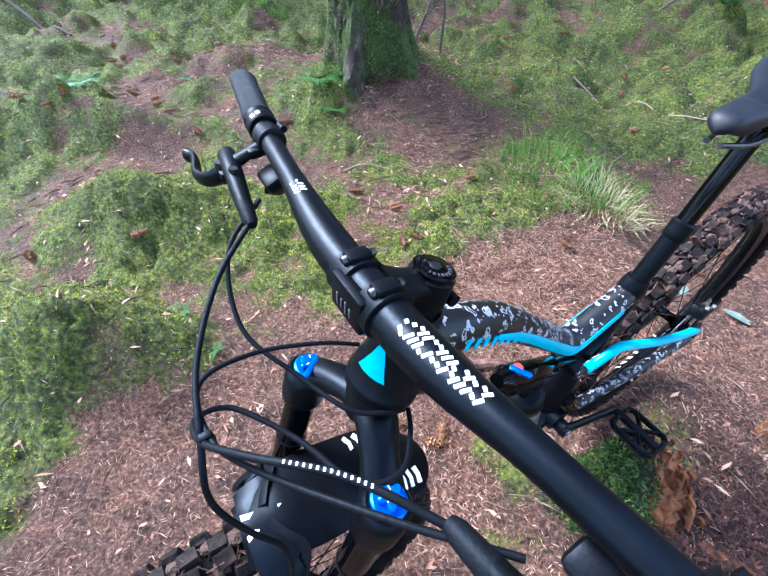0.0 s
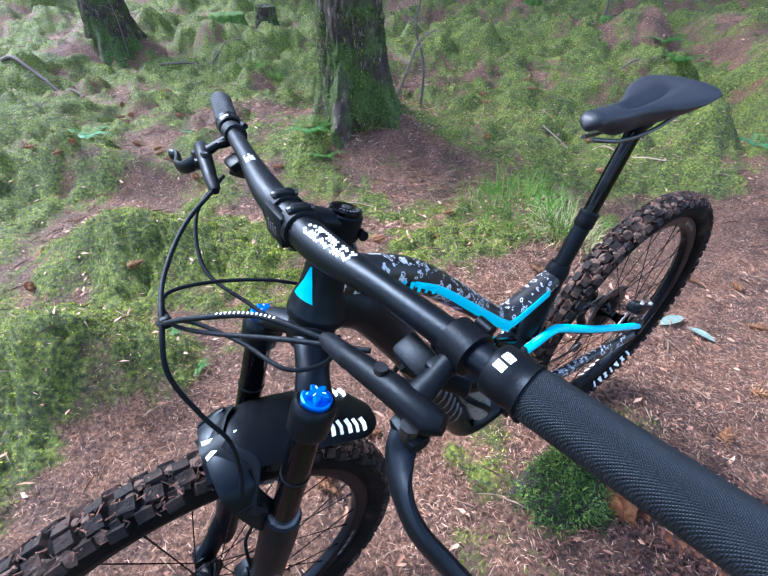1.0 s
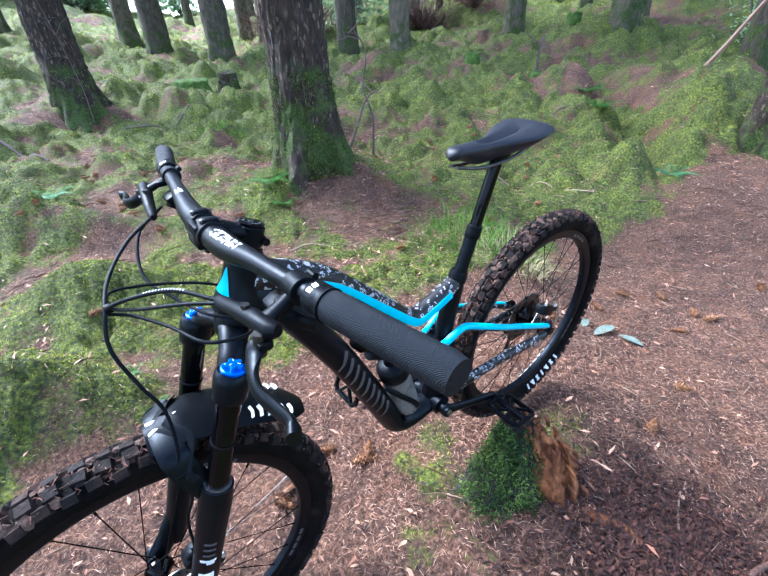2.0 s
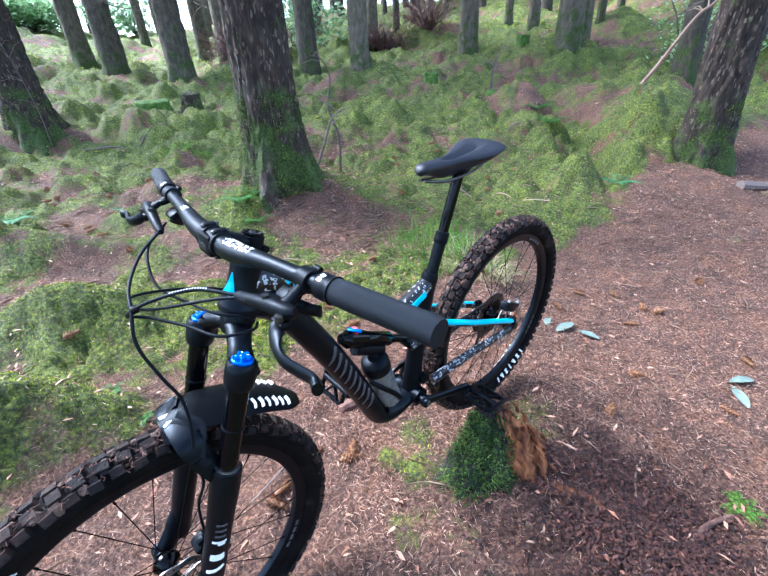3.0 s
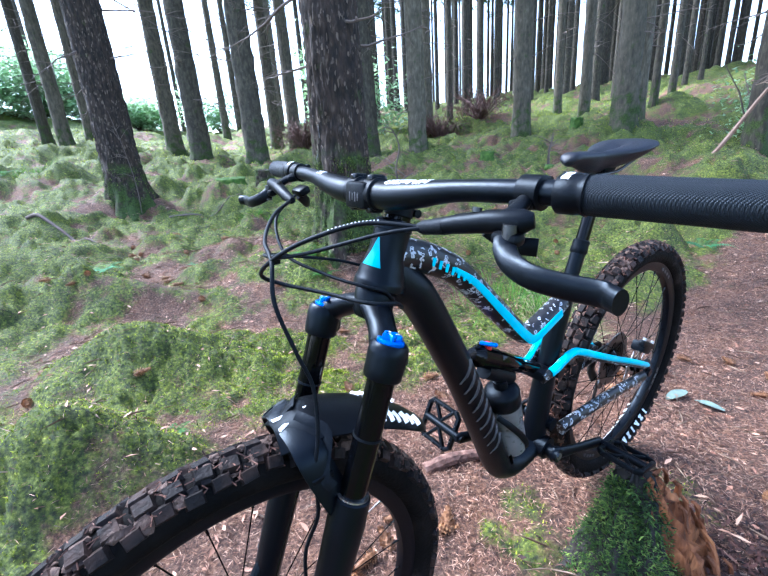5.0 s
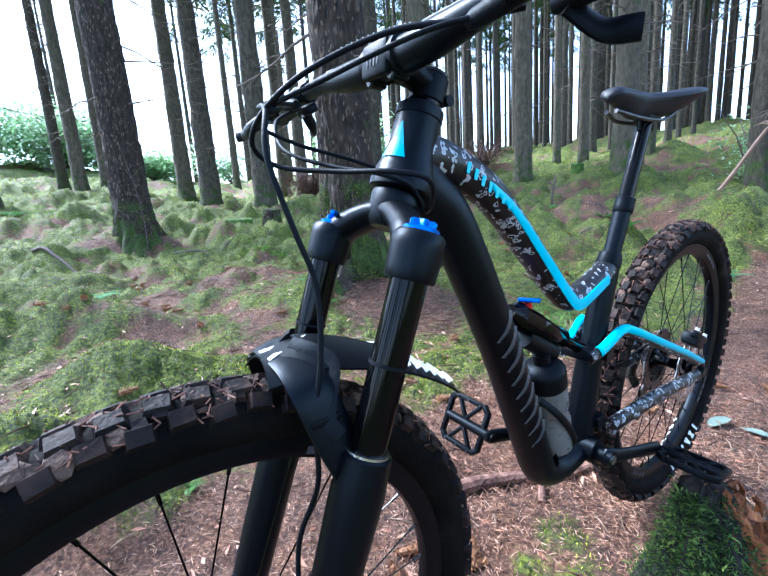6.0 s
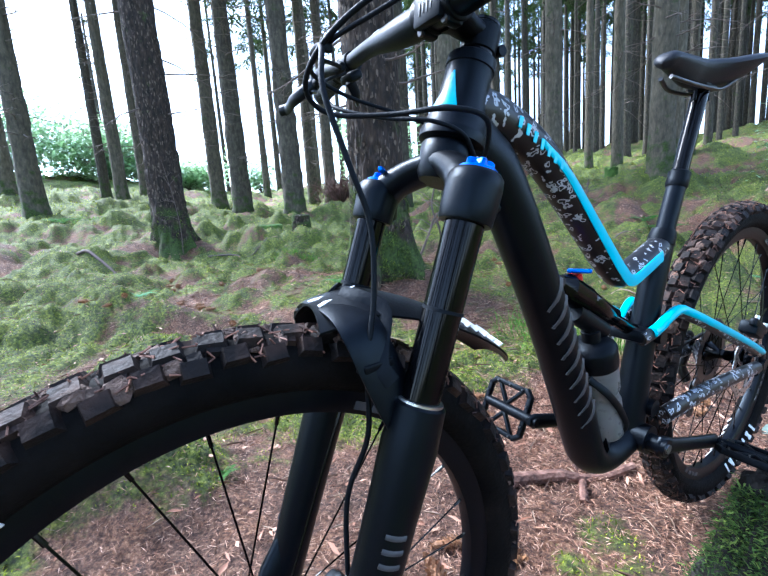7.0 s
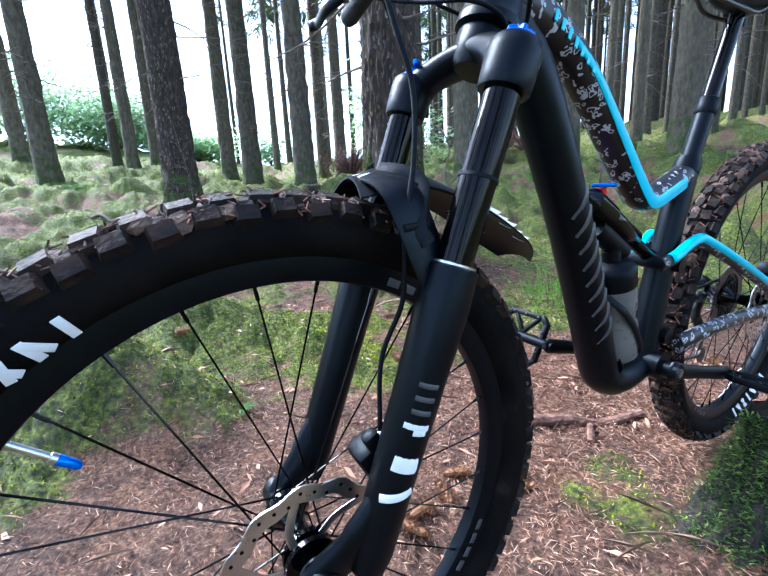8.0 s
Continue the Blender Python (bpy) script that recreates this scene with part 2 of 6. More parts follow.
l.new(bp.outputs["Normal"], b.inputs["Normal"])



# ---- shapes ----
rng = np.random.default_rng(7)


def finish(name, me, mat, parent=None, label="", smooth_faces=True):
    if mat:
        me.materials.append(mat)
    if smooth_faces:
        me.polygons.foreach_set("use_smooth", [True] * len(me.polygons))
    ob = new(name, me)
    if parent:
        ob.parent = parent
    return tagged(ob, label)


def part(name, bm, mat, parent=None, label="", flat=False):
    """One mesh object from a bmesh, under a thing or under a part."""
    me = bpy.data.meshes.new(name)
    bm.normal_update()
    bm.to_mesh(me)
    bm.free()
    ob = finish(name, me, mat, parent, label, not flat)
    if not flat:
        me.set_sharp_from_angle(angle=radians(38))
    return ob


def sheet(name, verts, faces, mat, parent=None, label="", smooth_faces=False):
    """One mesh object from arrays of corners and of equal-sided faces."""
    verts, faces = np.asarray(verts, np.float32), np.asarray(faces, np.int32)
    me = bpy.data.meshes.new(name)
    k = faces.shape[1]
    me.vertices.add(len(verts))
    me.vertices.foreach_set("co", verts.ravel())
    me.loops.add(faces.size)
    me.loops.foreach_set("vertex_index", faces.ravel())
    me.polygons.add(len(faces))
    me.polygons.foreach_set("loop_start", np.arange(0, faces.size, k, dtype=np.int32))
    me.polygons.foreach_set("loop_total", np.full(len(faces), k, dtype=np.int32))
    me.update(calc_edges=True)
    return finish(name, me, mat, parent, label, smooth_faces)


def thing(name, label, category, m=None, group="", kind=""):
    ob = tagged(new(name), label, category, group, kind)
    ob.empty_display_size = 0.1
    if m is not None:
        ob.matrix_world = m
    return ob


def spline(pts, steps=6):
    """Points on a smooth curve through pts."""
    p = [Vector(q) for q in pts]
    p = [p[0] * 2 - p[1], *p, p[-1] * 2 - p[-2]]
    out = []
    for i in range(1, len(p) - 2):
        a, b, c, d = p[i - 1 : i + 3]
        for s in range(steps):
            t = s / steps
            out.append(0.5 * (2 * b + (c - a) * t + (2 * a - 5 * b + 4 * c - d) * t * t + (3 * b - a - 3 * c + d) * t ** 3))
    return out + [p[-2]]


def tube(bm, pts, radii, seg=14, caps=True, side=(0, 1, 0)):
    """A swept tube. radii: one for all, or one each; a pair is (across side, across the other way)."""
    pts = [Vector(p) for p in pts]
    if not isinstance(radii, (list, tuple)) or (len(radii) == 2 and len(pts) != 2):
        radii = [radii] * len(pts)
    rings = []
    for i, p in enumerate(pts):
        d = (pts[min(i + 1, len(pts) - 1)] - pts[max(i - 1, 0)]).normalized()
        s = Vector(side) - d * d.dot(Vector(side))
        s = s.normalized() if s.length > 1e-3 else d.orthogonal().normalized()
        t = d.cross(s)
        a, c = radii[i] if isinstance(radii[i], (list, tuple)) else (radii[i], radii[i])
        rings.append([bm.verts.new(p + s * a * math.cos(q) + t * c * math.sin(q)) for q in [2 * math.pi * k / seg for k in range(seg)]])
    for r, q in zip(rings, rings[1:]):
        for k in range(seg):
            bm.faces.new((r[k], r[(k + 1) % seg], q[(k + 1) % seg], q[k]))
    if caps:
        bm.faces.new(rings[0][::-1])
        bm.faces.new(rings[-1])
    return rings


def box(bm, size, m=None, bevel=0.0):
    new_bm = bmesh.new()
    bmesh.ops.create_cube(new_bm, size=1, matrix=Matrix.Diagonal((*size, 1)))
    if bevel:
        bmesh.ops.bevel(new_bm, geom=new_bm.edges[:], offset=bevel, segments=2, affect="EDGES", profile=0.5)
    if m is not None:
        bmesh.ops.transform(new_bm, matrix=m, verts=new_bm.verts)
    vs = [bm.verts.new(v.co) for v in new_bm.verts]
    new_bm.verts.index_update()
    for f in new_bm.faces:
        bm.faces.new([vs[v.index] for v in f.verts])
    new_bm.free()


def lathe(bm, profile, centre, seg=96, closed=True):
    """Turn (radius, y) points round the y axis through centre."""
    c = Vector(centre)
    rings = [[bm.verts.new(c + Vector((r * math.cos(a), y, r * math.sin(a)))) for r, y in profile] for a in [2 * math.pi * k / seg for k in range(seg)]]
    n = len(profile)
    for k in range(seg):
        p, q = rings[k], rings[(k + 1) % seg]
        for i in range(n if closed else n - 1):
            bm.faces.new((p[i], p[(i + 1) % n], q[(i + 1) % n], q[i]))


def along(p, q, roll=(0, 1, 0)):
    """A pose at the middle of p and q, whose z runs from p to q and whose y leans to roll."""
    p, q = Vector(p), Vector(q)
    z = (q - p).normalized()
    y = (Vector(roll) - z * z.dot(Vector(roll))).normalized()
    m = Matrix((y.cross(z), y, z)).transposed().to_4x4()
    m.translation = (p + q) / 2
    return m


def mirror(p):
    return (p[0], -p[1], p[2])


def blades(roots, heading, lean, length, width, bend=0.3):
    """Two-sided bent blades: corners and triangles of many at once."""
    k = len(roots)
    dirs = np.stack([np.cos(heading), np.sin(heading), np.zeros(k)], -1)
    side = np.stack([-np.sin(heading), np.cos(heading), np.zeros(k)], -1) * (width / 2)[:, None]
    up = np.array([0, 0, 1.0])
    mid = roots + (dirs * np.sin(lean)[:, None] + up * np.cos(lean)[:, None]) * (length * 0.55)[:, None]
    lean2 = lean + bend
    tip = mid + (dirs * np.sin(lean2)[:, None] + up * np.cos(lean2)[:, None]) * (length * 0.45)[:, None]
    v = np.stack([roots - side, roots + side, mid + side * 0.8, mid - side * 0.8, tip], 1).reshape(-1, 3)
    o = np.arange(k)[:, None] * 5
    f = np.concatenate([o + np.array([[0, 1, 2]]), o + np.array([[0, 2, 3]]), o + np.array([[3, 2, 4]])])
    return v, f


def lattice(x, y, cell, seed):
    """Smooth value noise from 0 to 1."""
    x, y = np.asarray(x, float) / cell, np.asarray(y, float) / cell
    i, j = np.floor(x), np.floor(y)
    u, v = x - i, y - j
    u, v = u * u * (3 - 2 * u), v * v * (3 - 2 * v)

    def h(a, b):
        s = np.sin(a * 127.1 + b * 311.7 + seed * 74.7) * 43758.5453
        return s - np.floor(s)

    return (h(i, j) * (1 - u) + h(i + 1, j) * u) * (1 - v) + (h(i, j + 1) * (1 - u) + h(i + 1, j + 1) * u) * v


# ---- forest floor ----
def smooth(a, b, v):
    s = np.clip((v - a) / (b - a), 0, 1)
    return s * s * (3 - 2 * s)


# mounds of the forest floor: x, y, radius along x, radius along y, height
MOUNDS = [
    (-1.05, 0.88, 0.33, 0.22, 0.33), (-1.25, 1.75, 0.42, 0.26, 0.26), (-2.0, 2.75, 0.75, 0.16, 0.24), (-1.35, 3.2, 0.4, 0.2, 0.10),
    (-0.05, 3.35, 0.62, 0.55, 0.38), (-0.8, 3.1, 0.35, 0.5, 0.12), (0.75, 3.2, 0.4, 0.35, 0.06), (-2.9, 1.3, 0.5, 0.4, 0.15),
    (-3.75, 7.0, 1.0, 0.9, 0.25), (-2.3, 9.6, 0.7, 0.5, 0.28), (-1.2, 10.6, 1.0, 0.7, 0.5), (2.6, 3.3, 0.6, 0.4, 0.15),
    (4.6, 4.4, 0.8, 0.8, 0.25), (2.2, 4.6, 0.6, 0.4, 0.18), (3.6, 6.0, 0.8, 0.5, 0.22), (1.4, 6.2, 0.5, 0.4, 0.2),
    (-5.2, 3.6, 0.9, 0.5, 0.2), (-4.4, 4.9, 0.7, 0.5, 0.12), (0.62, 0.26, 0.26, 0.22, 0.07), (2.4, 7.6, 0.7, 0.6, 0.3),
    (5.6, 8.2, 1.0, 0.7, 0.35), (0.9, 8.9, 0.6, 0.5, 0.3), (7.8, 9.6, 1.2, 0.8, 0.4), (4.3, 10.8, 1.0, 0.7, 0.4),
]


DITCH = [(2.55, 2.25), (2.9, 2.79), (3.37, 3.73), (3.63, 4.52), (3.84, 5.16), (4.02, 5.94), (4.1, 7.0)]


def height(x, y):
    """The forest floor's height without its small lumps."""
    x, y = np.asarray(x, float), np.asarray(y, float)
    d, a = np.hypot(x, y), np.arctan2(x, np.maximum(y, 0.01))
    ahead = smooth(-3, 4, y)
    rise = 0.10 * np.maximum(d - 2.5, 0) * ahead
    hill = 0.07 * smooth(-0.25, 0.4, a) * np.clip(d - 7.0, 0, 30) * ahead
    hill = hill + 0.05 * (1 - smooth(-0.62, -0.28, a)) * np.clip(d - 7.0, 0, 22) * ahead + 0.03 * np.clip(d - 11, 0, 20) * ahead * (1 - smooth(0.0, 0.4, a))
    z = 0.04 + np.minimum(rise, 2.7) + hill
    z = z - 0.20 * smooth(0.95, 1.5, x - 0.15 * (y - 1)) * (1 - smooth(2.6, 4.2, y - 0.25 * x))
    gap = np.full(x.shape, 9.0)
    for (ax, ay), (bx, by) in zip(DITCH, DITCH[1:]):
        t = np.clip(((x - ax) * (bx - ax) + (y - ay) * (by - ay)) / ((bx - ax) ** 2 + (by - ay) ** 2), 0, 1)
        gap = np.minimum(gap, np.hypot(x - ax - t * (bx - ax), y - ay - t * (by - ay)))
    z = z - 0.26 * np.exp(-(gap / 0.26) ** 2) * smooth(2.3, 3.6, y) + 0.06 * np.exp(-((gap - 0.45) / 0.18) ** 2) * smooth(2.6, 3.8, y)
    z = z - 0.05 * np.exp(-(((x + 0.24) / 0.3) ** 2 + ((y - 0.09) / 0.3) ** 2))
    for mx, my, rx, ry, h in MOUNDS:
        z = z + h * np.exp(-(((x - mx) / rx) ** 2 + ((y - my) / ry) ** 2))
    return z


TRAIL = [(-1.6, -1.2), (-0.4, 0.3), (0.5, 0.85), (1.5, 1.1), (3.0, 1.7), (6, 2.6), (12, 4)]


def trail(x, y):
    """1 on the trodden trail, 0 away from it."""
    x, y = np.asarray(x, float), np.asarray(y, float)
    best = np.full(x.shape, 99.0)
    for (ax, ay), (bx, by) in zip(TRAIL, TRAIL[1:]):
        t = np.clip(((x - ax) * (bx - ax) + (y - ay) * (by - ay)) / ((bx - ax) ** 2 + (by - ay) ** 2), 0, 1)
        wide = 0.42 + 0.12 * np.clip(ax + t * (bx - ax) + 0.5, 0, 5)
        best = np.minimum(best, np.hypot(x - ax - t * (bx - ax), y - ay - t * (by - ay)) / wide)
    return 1 - smooth(0.6, 1.5, best)


# patches bare of moss or thick with it: x, y, radius, amount
PATCHES = [
    (0.25, 2.75, 0.55, -0.42), (0.75, 2.75, 0.45, -0.35), (-1.2, 2.6, 0.5, -0.25), (-2.4, 4.2, 1.0, 0.0), (-4.0, 6.2, 0.9, -0.25), (1.5, 3.2, 0.7, 0.35), (-1.8, 4.4, 0.8, 0.15), (-2.9, 2.4, 0.7, 0.25), (1.6, 0.1, 0.9, -0.9),
    (-0.65, 0.55, 0.35, -0.5), (-1.9, 2.2, 0.5, -0.12), (0.35, 0.42, 0.27, 1.08), (0.88, 0.60, 0.20, 1.0), (0.45, 0.62, 0.15, 0.5), (-0.45, 3.0, 0.3, 0.5), (-1.05, 0.95, 0.35, 0.6), (-1.25, 1.8, 0.45, 0.5),
    (-0.5, 1.5, 0.7, 0.25), (0.7, 1.7, 0.7, 0.2), (2.6, 3.1, 0.7, 0.5), (-2.0, 2.85, 0.5, 0.2), (1.0, 0.62, 0.25, 0.3),
]


def cover(x, y):
    """How mossy the floor is."""
    c = 0.55 + 0.65 * (lattice(x, y, 0.6, 3) - 0.5) + 0.62 * (lattice(x, y, 0.23, 4) - 0.5) + 0.42 * (lattice(x, y, 0.09, 5) - 0.5) - 0.75 * trail(x, y)
    for px, py, r, k in PATCHES:
        c = c + k * np.exp(-(((x - px) ** 2 + (y - py) ** 2) / r ** 2))
    return c + 0.13 * smooth(3.5, 7, np.hypot(x, y)) * (1 - trail(x, y))


def cushions(x, y, cell, seed):
    """Rounded humps with creases between them, from 0 to 1."""
    x, y = x / cell, y / cell
    i, j = np.floor(x), np.floor(y)
    best = np.full(x.shape, 9.0)
    for a in (-1, 0, 1):
        for b in (-1, 0, 1):
            p, q = i + a, j + b
            s = np.sin(p * 127.1 + q * 311.7 + seed * 53.1) * 43758.5453
            t = np.sin(p * 269.5 + q * 183.3 + seed * 97.3) * 43758.5453
            best = np.minimum(best, (p + s - np.floor(s) - x) ** 2 + (q + t - np.floor(t) - y) ** 2)
    return np.sqrt(np.clip(1 - best, 0, 1))


HUMPS = []
q = np.random.default_rng(17)
while len(HUMPS) < 380:
    a, d = 1.15 - 2.0 * q.random() ** 1.5, 3.4 + 11 * q.random() ** 1.1
    hx, hy, r = d * math.sin(a), d * math.cos(a), q.uniform(0.07, 0.2) * (0.8 + d / 14)
    if trail(hx, hy) < 0.1 and math.hypot(hx + 0.1, hy - 3.3) > 0.9 and math.hypot(hx + 1.45, hy - 6.8) > 0.6 and math.hypot(hx + 2.35, hy - 8.0) > 0.7:
        HUMPS.append((hx, hy, r, r * q.uniform(0.35, 0.8)))


def humps(x, y):
    """Mossed-over stones and old stumps of the wood."""
    z = np.zeros(x.shape)
    for hx, hy, r, h in HUMPS:
        near = (np.abs(x - hx) < r) & (np.abs(y - hy) < r)
        if near.any():
            z[near] = np.maximum(z[near], h * np.clip(1 - ((x[near] - hx) ** 2 + (y[near] - hy) ** 2) / r ** 2, 0, 1) ** 0.8)
    return z


def floor_at(x, y):
    """The floor's height with its lumps."""
    x, y = np.asarray(x, float), np.asarray(y, float)
    d = np.hypot(x, y)
    off = smooth(0.35, 0.9, cover(x, y))
    z = height(x, y) + (lattice(x, y, 0.13, 11) - 0.5) * (0.014 + 0.020 * off) + (lattice(x, y, 0.05, 12) - 0.5) * 0.018
    z = z + (cushions(x, y, 0.15, 1) - 0.7) * 0.085 * off + (cushions(x, y, 0.065, 2) - 0.7) * 0.058 * off + (cushions(x, y, 0.036, 7) - 0.7) * 0.022 * off * (1 - smooth(2.5, 4.0, d))
    z = z + (lattice(x, y, 0.45, 13) - 0.5) * (0.02 + 0.06 * smooth(1.6, 4, d)) * (1 - 0.7 * trail(x, y))
    return z + humps(x, y) + (np.maximum(lattice(x, y, 0.95, 14) - 0.45, 0) * 0.45 + np.maximum(cushions(x, y, 0.55, 3) * lattice(x, y, 1.3, 16) - 0.36, 0) * 0.5 + (cushions(x, y, 0.28, 4) - 0.7) * 0.20 * off + (cushions(x, y, 0.16, 6) - 0.7) * 0.08 * off) * smooth(2.4, 5.5, d)


RINGS, AHEAD, ROUND = 700, 700, 70
reach = np.concatenate([[0.0], np.geomspace(0.12, 95.0, RINGS - 1)])
bearing = np.concatenate([np.linspace(-1.2, 1.2, AHEAD), np.linspace(1.2, 2 * np.pi - 1.2, ROUND + 2)[1:-1]])
gr, ga = np.meshgrid(reach, bearing, indexing="ij")
gx, gy = gr * np.sin(ga), gr * np.cos(ga) - 0.5
gz = floor_at(gx, gy)
COLS = AHEAD + ROUND
ci, cj = np.meshgrid(np.arange(RINGS - 1), np.arange(COLS), indexing="ij")
ck = (cj + 1) % COLS
ground = sheet("ground", np.stack([gx, gy, gz], -1).reshape(-1, 3), np.stack([ci * COLS + cj, (ci + 1) * COLS + cj, (ci + 1) * COLS + ck, ci * COLS + ck], -1).reshape(-1, 4), FLOOR, smooth_faces=True)
tagged(ground, "uneven forest floor of green moss and reddish needle litter", "ground", kind="structure")
at = ground.data.attributes.new("cover", "FLOAT", "POINT")
at.data.foreach_set("value", np.clip(cover(gx, gy), 0, 1).astype(np.float32).ravel())


# ---- mountain bike: x forward from the rear axle, y to its left, z up ----
BIKE = Matrix(((-0.8498, 0.5264, -0.0268, 0.744), (-0.5232, -0.8487, -0.0780, 0.703), (-0.0638, -0.0522, 0.9966, 0.447), (0, 0, 0, 1)))
bike = thing("mountain_bike", "matte black and cyan full-suspension mountain bike propped on a stump", "bicycle", BIKE)
FRONT, REAR, RT, RC = (1.16, 0, 0), (0, 0, 0), 0.0285, 0.3385


def wheel(name, c, rotor_r, thick, print_from, print_step):
    """Tyre with knobs, rim, hub, spokes and brake disc."""
    w = tagged(new(name), "black spoked wheel with a muddy knobbly tyre")
    w.parent = bike
    bm = bmesh.new()
    lathe(bm, [(RC + RT * math.cos(a), thick * RT * math.sin(a)) for a in [2 * math.pi * k / 22 for k in range(22)]], c, 120)
    tyre = part("tyre", bm, TYRE, w, "black rubber tyre smeared with dried mud")
    bm = bmesh.new()
    count = 70
    for i in range(count):
        a = 2 * math.pi * i / count
        for q, wide, long, tall, shift in ((19, 0.0165, 0.021, 0.0080, 0), (-19, 0.0165, 0.021, 0.0080, 0), (57, 0.0145, 0.020, 0.0086, 0.5), (-57, 0.0145, 0.020, 0.0086, 0.5), (39, 0.008, 0.012, 0.0050, 0.5 * (i % 2)), (-39, 0.008, 0.012, 0.0050, 0.5 * (i % 2))):
            t = a + shift * 2 * math.pi / count + random.uniform(-0.006, 0.006)
            s = radians(q * (1 if i % 2 else 0.86))
            m = Matrix.Translation(c) @ Matrix.Rotation(-t, 4, "Y") @ Matrix.Translation((RC, 0, 0)) @ Matrix.Rotation(s, 4, "Z") @ Matrix.Translation((RT * (1 + (thick - 1) * abs(math.sin(s))) + tall * 0.3, 0, 0)) @ Matrix.Rotation(radians(random.uniform(-8, 8)), 4, "X")
            vs = [m @ Vector((x * tall * 0.6, y * wide * k, z * long * k)) for x, k in ((-1, 0.62), (1, 0.46)) for y, z in ((-1, -1), (1, -1), (1, 1), (-1, 1))]
            vs = [bm.verts.new(v) for v in vs]
            bm.faces.new(vs[4:])
            for k in range(4):
                bm.faces.new((vs[k], vs[(k + 1) % 4], vs[4 + (k + 1) % 4], vs[4 + k]))
    tagged(part("tread", bm, KNOB, tyre, "muddy rubber tread knobs", flat=True), kind="stuff")
    # clods and needles caught in the tread
    bm = bmesh.new()
    for i in range(300):
        a, q = random.uniform(0, 2 * math.pi), random.uniform(-50, 50)
        m = Matrix.Translation(c) @ Matrix.Rotation(-a, 4, "Y") @ Matrix.Translation((RC, 0, 0)) @ Matrix.Rotation(radians(q), 4, "Z") @ Matrix.Translation((RT + 0.003, 0, 0))
        g = bmesh.ops.create_icosphere(bm, subdivisions=1, radius=random.uniform(0.003, 0.010), matrix=m @ Matrix.Diagonal((0.6, random.uniform(0.7, 1.4), random.uniform(0.8, 1.6), 1)))
        for v in g["verts"]:
            v.co += Vector([random.uniform(-0.0012, 0.0012) for _ in range(3)])
    tagged(part("mud", bm, MUD, tyre, "clods of brown mud in the tread", flat=True), kind="stuff")
    bm = bmesh.new()
    for i in range(900):
        a, q = random.uniform(0, 2 * math.pi), random.uniform(-60, 60)
        m = Matrix.Translation(c) @ Matrix.Rotation(-a, 4, "Y") @ Matrix.Translation((RC, 0, 0)) @ Matrix.Rotation(radians(q), 4, "Z") @ Matrix.Translation((RT + 0.0068, 0, 0))
        d = m.to_3x3() @ Vector((random.uniform(-0.25, 0.4), random.uniform(-1, 1), random.uniform(-1, 1))).normalized() * random.uniform(0.003, 0.010)
        tube(bm, [m.translation - d, m.translation + d], 0.0008, 4)
    tagged(part("needle_litter", bm, LITTER, tyre, "brown needles stuck to the tread", flat=True), kind="stuff")
    bm = bmesh.new()
    lathe(bm, [(0.3145, -0.015), (0.3145, -0.0135), (0.308, -0.0125), (0.308, 0.0125), (0.3145, 0.0135), (0.3145, 0.015), (0.300, 0.0148), (0.289, 0.009), (0.287, 0.0), (0.289, -0.009), (0.300, -0.0148)], c, 120)
    rim = part("rim", bm, MATTE, w, "matte black rim with dark lettering")
    for i in range(4):
        for s in (1, -1):
            for k in range(4):
                bm = bmesh.new()
                a = i * math.pi / 2 + 0.5 + k * 0.075
                m = Matrix.Translation(c) @ Matrix.Rotation(-a, 4, "Y") @ Matrix.Translation((0.3, s * 0.0149, 0))
                box(bm, (0.009, 0.0012, 0.016), m, 0.0004)
                part("decal_bar", bm, GREY, rim)
    for s in (1, -1):
        for k in range(7):
            a, q = print_from + k * print_step, radians(s * 118)
            for tilt, off in ((24, 0), (-24, 0)) if k % 3 == 1 else ((0, -0.003), (30, 0.002)) if k % 3 else ((0, 0), ):
                bm = bmesh.new()
                m = Matrix.Translation(c) @ Matrix.Rotation(-a, 4, "Y") @ Matrix.Translation((RC, 0, 0)) @ Matrix.Rotation(q, 4, "Z") @ Matrix.Translation((RT * (1 + (thick - 1) * abs(math.sin(q))) + 0.0002 + 0.0002 * (tilt > 0), 0, off)) @ Matrix.Rotation(radians(tilt), 4, "X")
                box(bm, (0.0014, 0.0225, 0.0072), m, 0.0005)
                part("print_bar", bm, WHITE, tyre, "white block lettering on the sidewall")
    bm = bmesh.new()
    cx = Vector(c)
    tube(bm, [cx + Vector((0, y, 0)) for y in (-0.055, -0.04, -0.036, -0.03, -0.015, 0, 0.015, 0.03, 0.036, 0.04, 0.055)], [0.010, 0.010, 0.027, 0.027, 0.014, 0.012, 0.014, 0.027, 0.027, 0.012, 0.012], 20, side=(1, 0, 0))
    part("hub", bm, GLOSS, w)
    for i in range(28):
        a = 2 * math.pi * i / 28
        s = 1 if i % 2 else -1
        turn = a + (0.9 if (i // 2) % 2 else -0.9)
        p = cx + Vector((0.024 * math.cos(turn), s * 0.032, 0.024 * math.sin(turn)))
        q = cx + Vector((0.288 * math.cos(a), s * 0.002, 0.288 * math.sin(a)))
        bm = bmesh.new()
        tube(bm, [p, q.lerp(p, 0.05), q.lerp(p, 0.049), q], [0.0011, 0.0011, 0.0021, 0.0021], 6)
